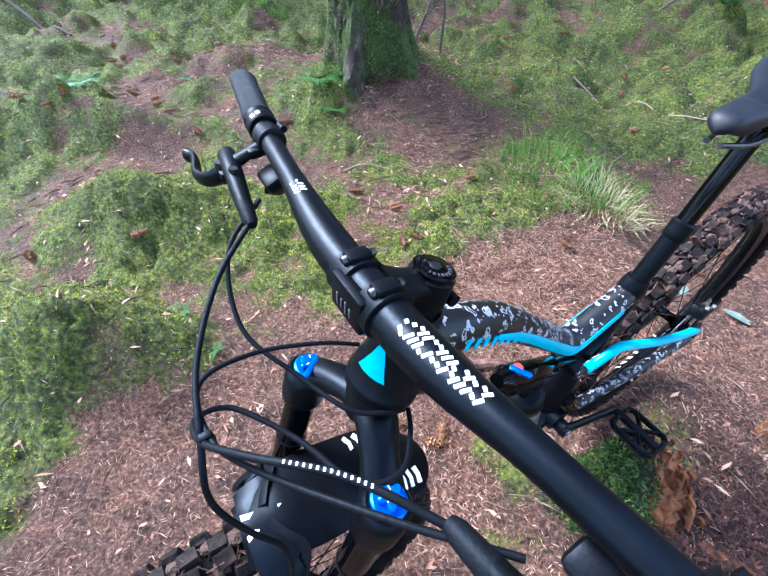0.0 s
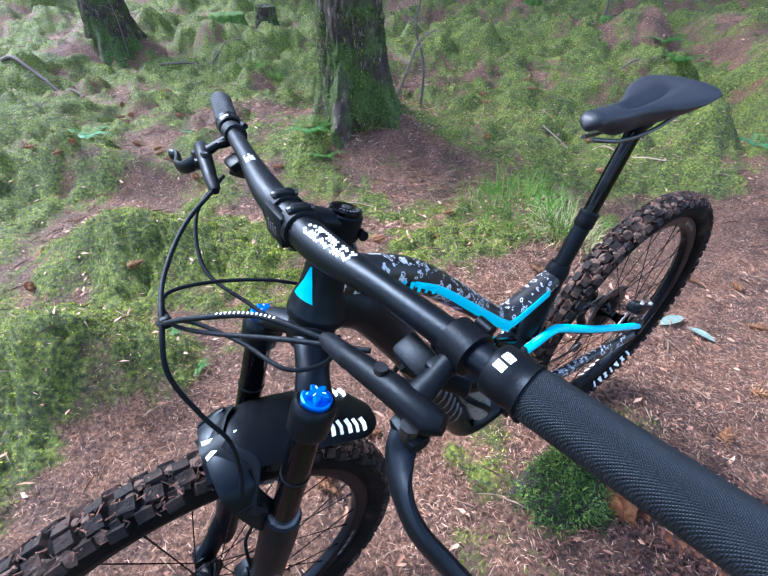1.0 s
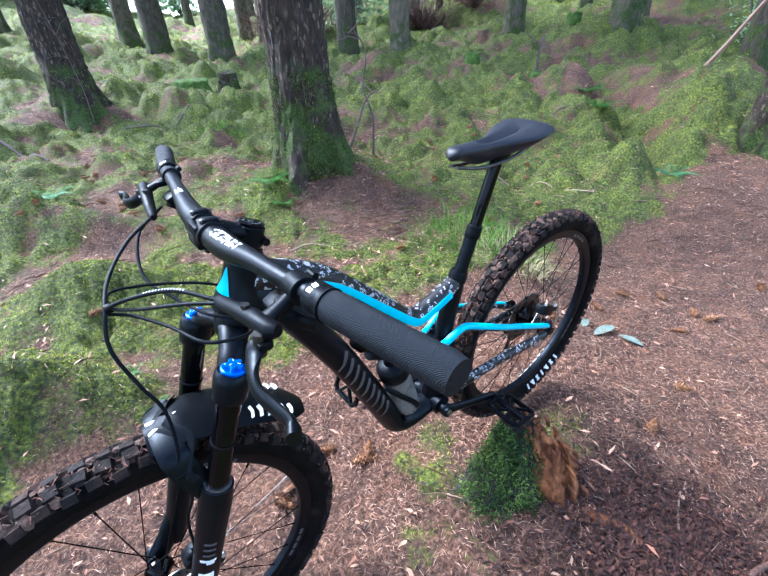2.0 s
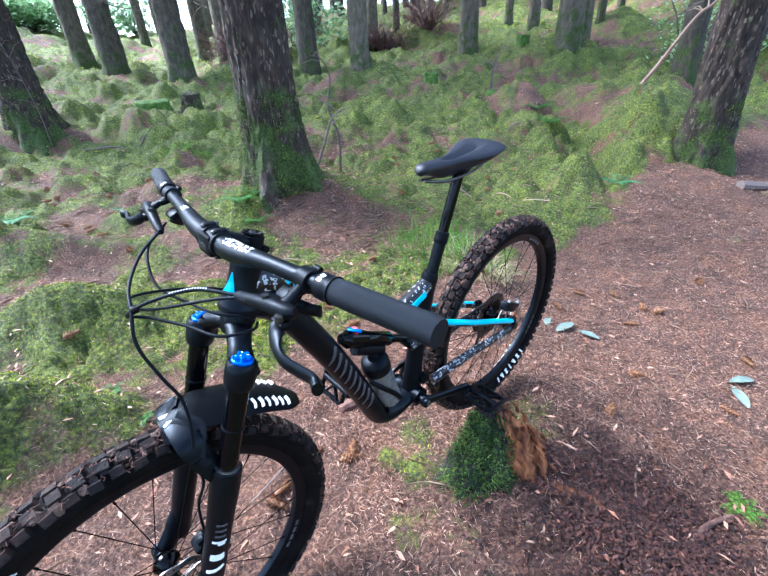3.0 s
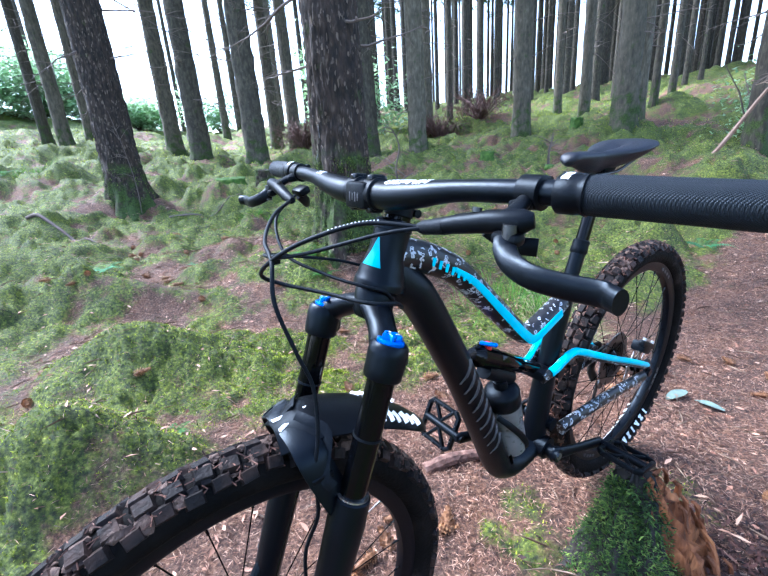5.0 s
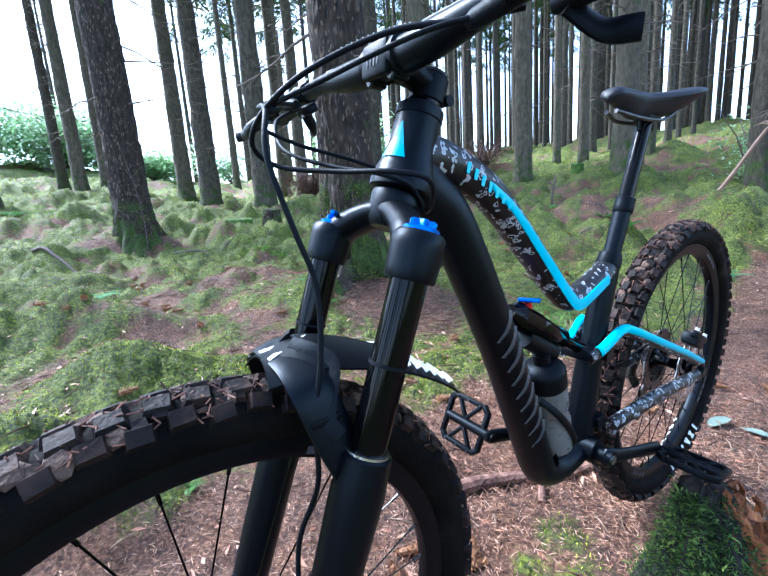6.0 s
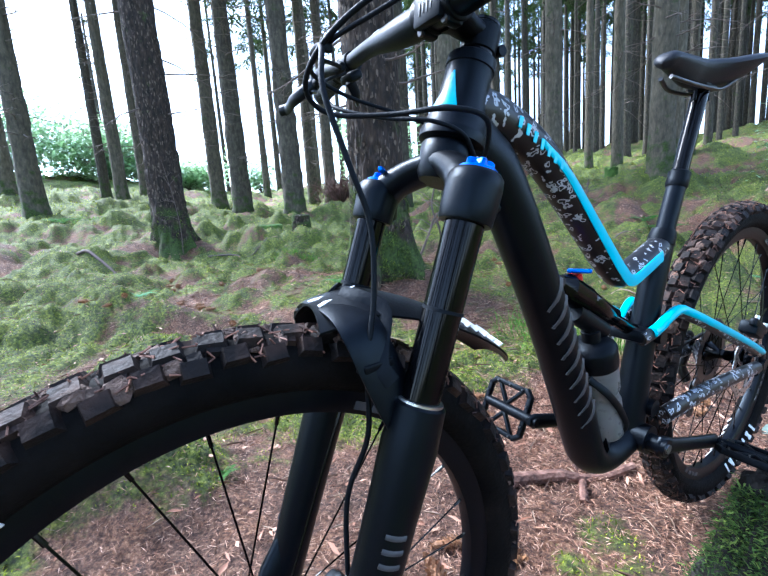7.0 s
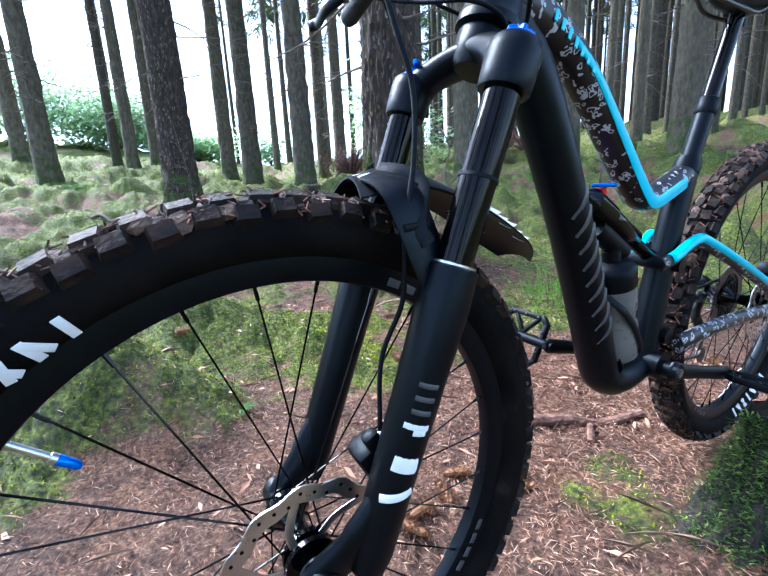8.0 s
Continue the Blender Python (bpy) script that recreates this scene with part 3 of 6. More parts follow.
        part("spoke", bm, GLOSS, w)
    # disc: scalloped ring, arms and carrier
    bm = bmesh.new()
    seg = 96
    rings = []
    for k in range(seg):
        a = 2 * math.pi * k / seg
        ro = rotor_r + 0.0025 * math.cos(12 * a)
        ri = rotor_r - 0.017 + 0.002 * math.cos(12 * a + 0.9)
        rings.append([bm.verts.new(cx + Vector((r * math.cos(a), 0.045 + y, r * math.sin(a)))) for r, y in ((ro, 0.001), (ro, -0.001), (ri, -0.001), (ri, 0.001))])
    for k in range(seg):
        p, q = rings[k], rings[(k + 1) % seg]
        for i in range(4):
            bm.faces.new((p[i], p[(i + 1) % 4], q[(i + 1) % 4], q[i]))
    for k in range(6):
        a = k * math.pi / 3
        pts = [cx + Vector((r * math.cos(a + t), 0.045, r * math.sin(a + t))) for r, t in ((0.03, 0), (0.05, 0.18), (rotor_r - 0.012, 0.45))]
        tube(bm, spline(pts, 4), (0.0011, 0.005), 6)
    disc = part("brake_disc", bm, STEEL, w, "steel brake disc with drilled holes")
    for k in range(36):
        bm = bmesh.new()
        a = 2 * math.pi * k / 36
        r = rotor_r - 0.005 - 0.004 * (k % 3)
        m = Matrix.Translation(cx + Vector((r * math.cos(a), 0.0452, r * math.sin(a)))) @ Matrix.Rotation(radians(90), 4, "X")
        bmesh.ops.create_cone(bm, cap_ends=True, segments=10, radius1=0.0019, radius2=0.0019, depth=0.0028, matrix=m)
        part("drill_hole", bm, GLOSS, disc)
    bm = bmesh.new()
    tube(bm, [cx + Vector((0, 0.044, 0)), cx + Vector((0, 0.050, 0))], 0.028, 24, side=(1, 0, 0))
    part("disc_carrier", bm, GLOSS, w)
    return w


front_wheel = wheel("front_wheel", FRONT, 0.09, 1.06, 0.70, 0.072)
rear_wheel = wheel("rear_wheel", REAR, 0.09, 1.0, 4.12, 0.085)
for k, r in enumerate((0.085, 0.074, 0.064, 0.055, 0.047, 0.04, 0.034, 0.029, 0.024, 0.02)):
    bm = bmesh.new()
    y, teeth = -0.026 - 0.0037 * k, int(r * 560)
    lathe(bm, [(r * 0.72, y - 0.0009), (r, y - 0.0009), (r, y + 0.0009), (r * 0.72, y + 0.0009)], REAR, teeth * 2)
    for v in bm.verts:
        a = math.atan2(v.co.z, v.co.x)
        if math.hypot(v.co.x, v.co.z) > r * 0.9:
            f = 1 + 0.0025 / r * (1 if round(a / math.pi * teeth) % 2 else -1)
            v.co.x, v.co.z = v.co.x * f, v.co.z * f
    part("sprocket", bm, DARKSTEEL, rear_wheel, "dark steel cassette sprocket")

bm = bmesh.new()
va, vb = [Vector((1.16 + r * math.cos(0.805), 0, r * math.sin(0.805))) for r in (0.288, 0.233)]
tube(bm, [va, va.lerp(vb, 0.55), va.lerp(vb, 0.56), va.lerp(vb, 0.66)], [0.0032, 0.0032, 0.0045, 0.0045], 12)
valve = part("valve", bm, STEEL, front_wheel, "silver valve stem with a blue cap")
bm = bmesh.new()
tube(bm, [va.lerp(vb, 0.62), va.lerp(vb, 0.66), va.lerp(vb, 0.94), vb], [0.0036, 0.0046, 0.0040, 0.0022], 12)
part("valve_cap", bm, BLUE, valve, "blue valve cap")

# fork
UP = Vector((-0.394, 0, 0.919))
fork = tagged(new("fork"), "black suspension fork with blue top caps")
fork.parent = bike
for s in (1, -1):
    ly = 0.006 + s * 0.081
    top, mid = Vector((0.912, ly, 0.480)), Vector((0.9945, ly, 0.2868))
    bm = bmesh.new()
    tube(bm, [top - UP * 0.02, mid - UP * 0.05], 0.018, 24)
    st = part("stanchion", bm, GLOSS, fork, "glossy black fork stanchion")
    bm = bmesh.new()
    ring = mid.lerp(top, 0.42)
    tube(bm, [ring + UP * 0.0016, ring - UP * 0.0016], 0.0192, 24)
    part("travel_ring", bm, RUBBER, st)
    bm = bmesh.new()
    low = mid - UP * 0.29
    tube(bm, [mid + UP * 0.004, mid + UP * 0.002, mid - UP * 0.02, mid - UP * 0.035, mid - UP * 0.10, low, low - UP * 0.02], [0.0215, 0.0245, 0.0255, 0.0265, 0.0245, 0.0215, 0.018], 24)
    leg = part("lower_leg", bm, MATTE, fork, "matte black lower fork leg")
    bm = bmesh.new()
    tube(bm, spline([low + UP * 0.05, low + Vector((0.012, -s * 0.006, 0.012)), (1.16, ly - s * 0.018, 0)], 5), [(0.014, 0.024)] * 5 + [(0.012, 0.022)] * 6, 16)
    tube(bm, [(1.16, ly, 0), (1.16, ly - s * 0.026, 0)], 0.019, 20, side=(1, 0, 0))
    part("dropout", bm, MATTE, leg)
    bm = bmesh.new()
    tube(bm, [mid + UP * 0.0062, mid + UP * 0.0036], 0.0215, 24)
    part("wiper_seal", bm, STEEL, leg, "thin silver seal ring")
    # marks on the leg
    out = Vector((0.35, s * 0.93, 0)).normalized()
    fwd = UP.cross(out)
    for k, (d, wide, tall) in enumerate(((0.150, 0.025, 0.027), (0.184, 0.028, 0.028), (0.220, 0.024, 0.027))):
        c0 = mid - UP * d
        shapes = ((0, 0.5, 1), (0.6, -0.1, 0.55)) if k == 0 else ((0, 0.0, 1),) if k == 1 else ((0.45, 0.45, 1), (-0.45, 0.45, 1))
        for ox, oz, k2 in shapes:
            bm = bmesh.new()
            rad = 0.0232
            pts = []
            for i in range(9):
                q = (i / 8 - 0.5) * 1.1 * (1 if k != 0 or k2 == 1 else 0.5) + ox * 0.3
                pts.append(c0 + (out * math.cos(q) + fwd * math.sin(q)) * rad + UP * (tall * 0.3 * oz + (q * 0.008 if k == 2 else 0)))
            tube(bm, pts, [(0.0042 if k != 1 else 0.008, 0.0012)] * 9, 6, side=tuple(UP))
            part("white_mark", bm, WHITE if s > 0 else GREY, leg, "large white block mark" if s > 0 else "")
    for d in (0.105, 0.118, 0.131):
        bm = bmesh.new()
        pts = [mid - UP * d + (out * math.cos(q) + fwd * math.sin(q)) * 0.0247 for q in (-0.4, -0.2, 0, 0.2, 0.4)]
        tube(bm, pts, [(0.0025, 0.0007)] * 5, 6, side=tuple(UP))
        part("grey_mark", bm, GREY, leg)
    # crown socket and cap
    bm = bmesh.new()
    tube(bm, [top + UP * 0.002, top + UP * 0.004, top, top - UP * 0.010, top - UP * 0.030, top - UP * 0.040, top - UP * 0.042, top - UP * 0.042], [0.0175, 0.0215, 0.0248, 0.0258, 0.0252, 0.0246, 0.0236, 0.0185], 28)
    part("crown_socket", bm, MATTE, fork)
    bm = bmesh.new()
    tube(bm, [top + UP * 0.002, top + UP * 0.007, top + UP * 0.0085], [0.0178, 0.0178, 0.0160], 26)
    cap = part("top_cap", bm, BLUE, fork, "blue anodised fork cap")
    bm = bmesh.new()
    m = along(top, top + UP)
    m.translation = top
    rings = []
    for h, grow in ((0.008, 1.0), (0.0140, 1.0), (0.0155, 0.86)):
        rings.append([bm.verts.new(m @ Vector((r * grow * math.cos(a), r * grow * math.sin(a), h))) for a, r in [(2 * math.pi * i / 40, 0.0110 + 0.0026 * math.cos(5 * 2 * math.pi * i / 40 + s)) for i in range(40)]])
    for p, q in zip(rings, rings[1:]):
        for i in range(40):
            bm.faces.new((p[i], p[(i + 1) % 40], q[(i + 1) % 40], q[i]))
    bm.faces.new(rings[-1])
    dial = part("dial", bm, BLUE, cap, "lobed blue dial")
    if s < 0:
        bm = bmesh.new()
        box(bm, (0.007, 0.030, 0.006), m @ Matrix.Translation((0.006, 0.010, 0.0165)) @ Matrix.Rotation(radians(-50), 4, "Z"), 0.0025)
        part("dial_lever", bm, BLUE, cap, "blue lockout lever")
    for k in range(3):
        bm = bmesh.new()
        box(bm, (0.0042, 0.0012, 0.0006), m @ Matrix.Rotation(k * 2.1 + 0.4, 4, "Z") @ Matrix.Translation((0.0065, 0, 0.0156)), 0.0002)
        part("print_mark", bm, WHITE, cap)
bm = bmesh.new()
arm = [(0.914, 0.084, 0.448), (0.911, 0.077, 0.466), (0.903, 0.062, 0.480), (0.892, 0.042, 0.489), (0.881, 0.020, 0.4945), (0.876, 0, 0.4955)]
path = spline(arm + [mirror(p) for p in arm[-2::-1]], 5)
tube(bm, path, [(0.0195 + 0.0065 * abs(1 - 2 * u), 0.0150 + 0.0085 * u ** 2) for u in [abs(i / (len(path) - 1) * 2 - 1) for i in range(len(path))]], 20, side=(0.92, 0, 0.39))
tube(bm, [(0.883, 0, 0.478), (0.880, 0, 0.484), (0.866, 0, 0.511), (0.864, 0, 0.515)], [0.022, 0.027, 0.031, 0.029], 26)
part("crown", bm, MATTE, fork, "matte black forged fork crown")
bm = bmesh.new()
arch = [(1.000, 0.084, 0.258), (1.014, 0.078, 0.30), (1.024, 0.070, 0.338), (1.028, 0.058, 0.362), (1.028, 0.030, 0.373), (1.028, 0, 0.375)]
path = spline(arch + [mirror(p) for p in arch[-2::-1]], 4)
tube(bm, path, [(0.004, 0.021)] * len(path), 14, side=(0, 0.9, 0.4))
part("arch", bm, MATTE, fork, "matte black fork arch")

# mudguard: curved sheet over the front tyre
guard = tagged(new("mudguard"), "black plastic mudguard with white lettering strapped to the fork")
guard.parent = bike
bm = bmesh.new()
rows, cols = 22, 13
grid = []
for i in range(rows):
    t = i / (rows - 1)
    a = radians(106 + 38 * t)
    half = (0.034 + 0.022 * math.sin(min(1, t * 3) * math.pi / 2)) * (1 - 0.5 * max(0, (t - 0.78) / 0.22) ** 2)
    line = []
    for j in range(cols):
        v = (j / (cols - 1) - 0.5) * 2
        r = 0.392 + 0.018 * float(smooth(0, 0.16, t)) + 0.026 * t - 0.020 * v * v * (1 - 0.6 * t)
        line.append(Vector((1.16 + r * math.cos(a), v * half, r * math.sin(a))))
    grid.append(line)
for k, dr in ((0, 0.0), (1, 0.0022)):
    vs = [[bm.verts.new(p + (p - Vector((1.16, 0, 0))).normalized() * dr) for p in line] for line in grid]
    for i in range(rows - 1):
        for j in range(cols - 1):
            q = (vs[i][j], vs[i + 1][j], vs[i + 1][j + 1], vs[i][j + 1])
            bm.faces.new(q if k else q[::-1])
    if not k:
        base = vs
edge = lambda g: [g[0][j] for j in range(cols)] + [g[i][-1] for i in range(1, rows)] + [g[-1][j] for j in range(cols - 2, -1, -1)] + [g[i][0] for i in range(rows - 2, 0, -1)]
e0, e1 = edge(base), edge(vs)
for k in range(len(e0)):
    bm.faces.new((e0[k], e0[(k + 1) % len(e0)], e1[(k + 1) % len(e0)], e1[k]))
part("guard_sheet", bm, PLASTIC, guard)


def on_guard(t, v, lift=0.0034):
    i, j = t * (rows - 1), (v / 2 + 0.5) * (cols - 1)
    a, b2 = min(int(i), rows - 2), min(int(j), cols - 2)
    p = grid[a][b2].lerp(grid[a + 1][b2], i - a).lerp(grid[a][b2 + 1].lerp(grid[a + 1][b2 + 1], i - a), j - b2)
    return p + (p - Vector((1.16, 0, 0))).normalized() * lift


for s in (1, -1):
    for k in range(6):
        t = 0.56 + 0.055 * k
        bm = bmesh.new()
        tube(bm, [on_guard(t, s * 0.45), on_guard(t + 0.012, s * 0.64), on_guard(t + 0.004, s * 0.83)], [(0.0048 if k % 2 else 0.0034, 0.0008)] * 3, 6, side=(-0.7, 0, 0.3))
        part("letter_bar", bm, WHITE, guard, "white lettering")
bm = bmesh.new()
f0 = [on_guard(0.02, -0.42), on_guard(0.02, 0.42), on_guard(0.17, 0.02)]
f1 = [p + Vector((0, 0, 0.001)) for p in f0]
va, vb = [bm.verts.new(p) for p in f0], [bm.verts.new(p) for p in f1]
bm.faces.new(va[::-1]), bm.faces.new(vb)
for k in range(3):
    bm.faces.new((va[k], va[(k + 1) % 3], vb[(k + 1) % 3], vb[k]))
part("triangle_mark", bm, WHITE, guard, "white triangle mark", flat=True)
for s in (1, -1):
    bm = bmesh.new()
    pts = [on_guard(t, s * v, 0.004) for t, v in ((0.10, 0.2), (0.14, 0.6), (0.20, 0.95))] + [Vector((1.022, s * 0.074, 0.335)), Vector((1.016, s * 0.082, 0.315))]
    tube(bm, spline(pts, 4), [(0.0075, 0.0013)] * 17, 8, side=(0.75, 0, -0.5))
    part("strap", bm, RUBBER, guard, "ribbed black strap")

# frame
frame_ = tagged(new("bike_frame"), "matte black frame with white doodles and cyan panels")
frame_.parent = bike
bm = bmesh.new()
HEAD = Vector((0.862, 0, 0.5165))
tube(bm, [HEAD + UP * k for k in (0.0, 0.002, 0.010, 0.013, 0.015, 0.024, 0.036, 0.050, 0.070, 0.084, 0.085, 0.096, 0.099)], [0.0335, 0.0370, 0.0372, 0.0365, 0.0352, 0.0340, 0.0300, 0.0272, 0.0262, 0.0262, 0.0276, 0.0272, 0.0235], 32)
part("head_tube", bm, MATTE, frame_)
bm = bmesh.new()
rows_ = []
for k in range(9):
    t = k / 8
    axis, rad, wide = Vector((0.8500 - 0.0159 * t, 0, 0.5445 + 0.037 * t)), 0.0337 - 0.0047 * min(1, 2 * t) - 0.001 * max(0, 2 * t - 1), 0.45 * (1 - t) + 0.04
    rows_.append([bm.verts.new(axis + Vector((math.cos(q) * 0.88, math.sin(q), math.cos(q) * 0.42)) * rad) for q in [0.28 + wide * v for v in (-1, -0.5, 0, 0.5, 1)]])
for p, q in zip(rows_, rows_[1:]):
    for k in range(4):
        bm.faces.new((p[k], p[k + 1], q[k + 1], q[k]))
bmesh.ops.solidify(bm, geom=bm.faces[:], thickness=-0.0012)
part("head_badge", bm, CYAN, frame_, "cyan triangle badge")
bm = bmesh.new()
path = spline([(0.842, 0, 0.558), (0.80, 0, 0.550), (0.74, 0, 0.522), (0.69, 0, 0.484), (0.60, 0, 0.390), (0.53, 0, 0.317), (0.495, 0, 0.298), (0.44, 0, 0.310), (0.375, 0, 0.33)], 6)
tube(bm, path, [(0.025 - 0.004 * i / len(path), 0.027 - 0.008 * min(1, i / len(path) * 1.5)) for i in range(len(path))], 20)
part("top_tube", bm, DOODLE, frame_, "black top tube covered in white doodles")
bm = bmesh.new()
line = spline([(0.73, 0.0232, 0.514), (0.68, 0.0235, 0.474), (0.60, 0.0232, 0.388), (0.53, 0.0225, 0.314), (0.498, 0.0222, 0.294), (0.45, 0.0215, 0.304), (0.40, 0.020, 0.318)], 6)
tube(bm, line, [(0.0022, 0.004 + 0.0065 * math.sin(min(1, i / len(line) * 1.5) * math.pi / 2)) for i in range(len(line))], 10)
part("cyan_stripe", bm, CYAN, frame_, "cyan painted stripe")
bm = bmesh.new()
line = [mirror(p) for p in line]
tube(bm, line, [(0.0022, 0.006)] * len(line), 10)
part("cyan_stripe", bm, CYAN, frame_, "cyan painted stripe")
for k in range(7):
    bm = bmesh.new()
    p = Vector((0.775 - 0.013 * k, 0.0245, 0.538 - 0.0085 * k))
    tube(bm, [p + Vector((-0.003, 0, 0.006)), p + Vector((0.002, 0.0006, -0.006))], [(0.001, 0.004), (0.001, 0.003)], 6)
    part("cyan_letter", bm, CYAN, frame_, "cyan lettering")
bm = bmesh.new()
path = spline([(0.857, 0, 0.545), (0.825, 0, 0.515), (0.785, 0, 0.470), (0.703, 0, 0.30), (0.640, 0, 0.14), (0.600, 0, 0.03), (0.580, 0, -0.008), (0.545, 0, -0.026), (0.50, 0, -0.028), (0.45, 0, -0.02)], 5)
tube(bm, path, [(0.027 + 0.006 * min(1, i / 12), 0.034 - 0.004 * min(1, i / 12) - 0.006 * max(0, i - 34) / 10) for i in range(len(path))], 22)
down = part("down_tube", bm, MATTE, frame_, "matte black down tube with grey lettering")
for k in range(9):
    t = 0.315 - 0.027 * k
    axis, front = Vector((0.37, 0, 0.93)), Vector((0.93, 0, -0.37))
    bm = bmesh.new()
    pts = [Vector((0.703 - (0.30 - t) * 0.40, 0, t)) + Vector((0, 0.0332 * math.cos(q), 0)) + front * (0.0303 * math.sin(q)) + axis * (0.006 - 0.026 * q) for q in (-0.55, -0.15, 0.3, 0.75)]
    tube(bm, spline(pts, 3), [(0.0009, 0.0048)] * 10, 6)
    part("letter_bar", bm, GREY, down)
bm = bmesh.new()
tube(bm, [(0.361, 0, 0.345), (0.372, 0, 0.315), (0.395, 0, 0.24), (0.425, 0, 0.12), (0.45, 0, -0.02)], [0.020, 0.022, 0.022, 0.025, 0.029], 20)
part("seat_tube", bm, MATTE, frame_)
bm = bmesh.new()
tube(bm, [(0.45, -0.042, -0.018), (0.45, 0.042, -0.018)], 0.027, 24, side=(1, 0, 0))
tube(bm, [(0.425, -0.036, 0.035), (0.425, 0.036, 0.035)], 0.016, 18, side=(1, 0, 0))
part("bottom_bracket", bm, MATTE, frame_)
bm = bmesh.new()
tube(bm, [(0.356, 0, 0.358), (0.3605, 0, 0.346), (0.366, 0, 0.333)], [0.0195, 0.0225, 0.0225], 20)
part("seat_collar", bm, PLASTIC, frame_, "dark grey seat clamp")
for s in (1, -1):
    bm = bmesh.new()
    path = spline([(0.47, s * 0.026, 0.182), (0.43, s * 0.029, 0.188), (0.40, s * 0.033, 0.203), (0.376, s * 0.037, 0.211), (0.35, s * 0.042, 0.203), (0.25, s * 0.058, 0.151), (0.12, s * 0.068, 0.084), (0.028, s * 0.07, 0.034)], 5)
    tube(bm, path, [(0.0085, 0.0125 - 0.003 * i / len(path)) for i in range(len(path))], 16)
    stay = part("seat_stay", bm, DOODLE, frame_, "black seat stay with white doodles")
    bm = bmesh.new()
    tube(bm, [p + Vector((0, s * 0.004, 0.0055)) for p in path[3:]], [(0.0095, 0.0100 - 0.003 * i / len(path)) for i in range(len(path) - 3)], 14)
    part("cyan_panel", bm, CYAN, stay, "bright cyan top panel")
    bm = bmesh.new()
    path = spline([(0.40, s * 0.040, 0.012), (0.36, s * 0.046, 0.018), (0.25, s * 0.058, 0.022), (0.12, s * 0.067, 0.012), (0.03, s * 0.07, 0.0)], 5)
    tube(bm, path, [(0.012, 0.0195 - 0.006 * i / len(path)) for i in range(len(path))], 16)
    part("chain_stay", bm, DOODLE, frame_, "black chain stay covered in white doodles")
    bm = bmesh.new()
    tube(bm, spline([(0.05, s * 0.07, 0.045), (0.01, s * 0.07, 0.035), (0.0, s * 0.07, 0.0), (0.03, s * 0.07, -0.012)], 4), [(0.006, 0.013)] * 13, 12)
    tube(bm, [(0, s * 0.062, 0), (0, s * 0.079, 0)], 0.0125, 18, side=(1, 0, 0))
    part("dropout", bm, MATTE, frame_)
bm = bmesh.new()
box(bm, (0.045, 0.062, 0.024), Matrix.Translation((0.452, 0, 0.184)) @ Matrix.Rotation(radians(-8), 4, "Y"), 0.007)
tube(bm, [(0.408, -0.035, 0.170), (0.408, 0.035, 0.170)], 0.013, 16, side=(1, 0, 0))
part("rocker_link", bm, MATTE, frame_)

# shock
shock = tagged(new("shock"), "black rear shock with a blue and a red lever")
shock.parent = bike
A, B = Vector((0.668, 0, 0.322)), Vector((0.455, 0, 0.190))
bm = bmesh.new()
pts = [A.lerp(B, t) for t in (0.0, 0.06, 0.08, 0.30, 0.32, 0.34, 0.66, 0.68, 0.70, 0.92, 1.0)]
tube(bm, pts, [0.012, 0.018, 0.022, 0.022, 0.018, 0.0195, 0.0195, 0.016, 0.011, 0.011, 0.014], 20)
part("shock_body", bm, GLOSS, shock)
bm = bmesh.new()
tube(bm, [A + Vector((-0.035, 0.0, -0.052)), A + Vector((-0.115, 0.0, -0.105))], 0.017, 18)
box(bm, (0.03, 0.03, 0.03), along(A + Vector((-0.03, 0, -0.01)), A + Vector((-0.06, 0, -0.04))), 0.006)
part("reservoir", bm, PLASTIC, shock)
bm = bmesh.new()
c0 = Vector((0.628, 0.004, 0.318))
tube(bm, [c0, c0 + Vector((0.004, 0, 0.012))], 0.009, 16)
knob = part("red_dial", bm, RED, shock, "red rebound dial")
bm = bmesh.new()
box(bm, (0.010, 0.034, 0.006), Matrix.Translation(c0 + Vector((0.006, 0.008, 0.016))) @ Matrix.Rotation(radians(25), 4, "Z"), 0.0025)
part("blue_lever", bm, BLUE, shock, "blue shock lever")

# seat post and saddle
post = tagged(new("seat_post"), "glossy black dropper seat post")
post.parent = bike
PU = (Vector((0.249, 0, 0.592)) - Vector((0.357, 0, 0.334))).normalized()
P0 = Vector((0.357, 0, 0.344))
bm = bmesh.new()
tube(bm, [P0, P0 + PU * 0.1], 0.0158, 22)
part("outer_tube", bm, MATTE, post)
bm = bmesh.new()
tube(bm, [P0 + PU * k for k in (0.093, 0.096, 0.106, 0.109, 0.121, 0.124)], [0.0165, 0.0182, 0.0182, 0.0178, 0.0182, 0.0155], 22)
part("seal_collar", bm, PLASTIC, post)
bm = bmesh.new()
tube(bm, [P0 + PU * 0.12, P0 + PU * 0.275], 0.0135, 22)
part("post_stanchion", bm, GLOSS, post)
bm = bmesh.new()
head = P0 + PU * 0.285
box(bm, (0.05, 0.032, 0.026), Matrix.Translation(head), 0.007)
for s in (1, -1):
    tube(bm, [head + Vector((s * 0.02, 0, 0.014)), head + Vector((s * 0.028, 0, -0.026))], 0.0032, 10)
part("post_head", bm, PLASTIC, post)
saddle = tagged(new("saddle"), "black padded saddle with a central groove")
saddle.parent = bike
bm = bmesh.new()
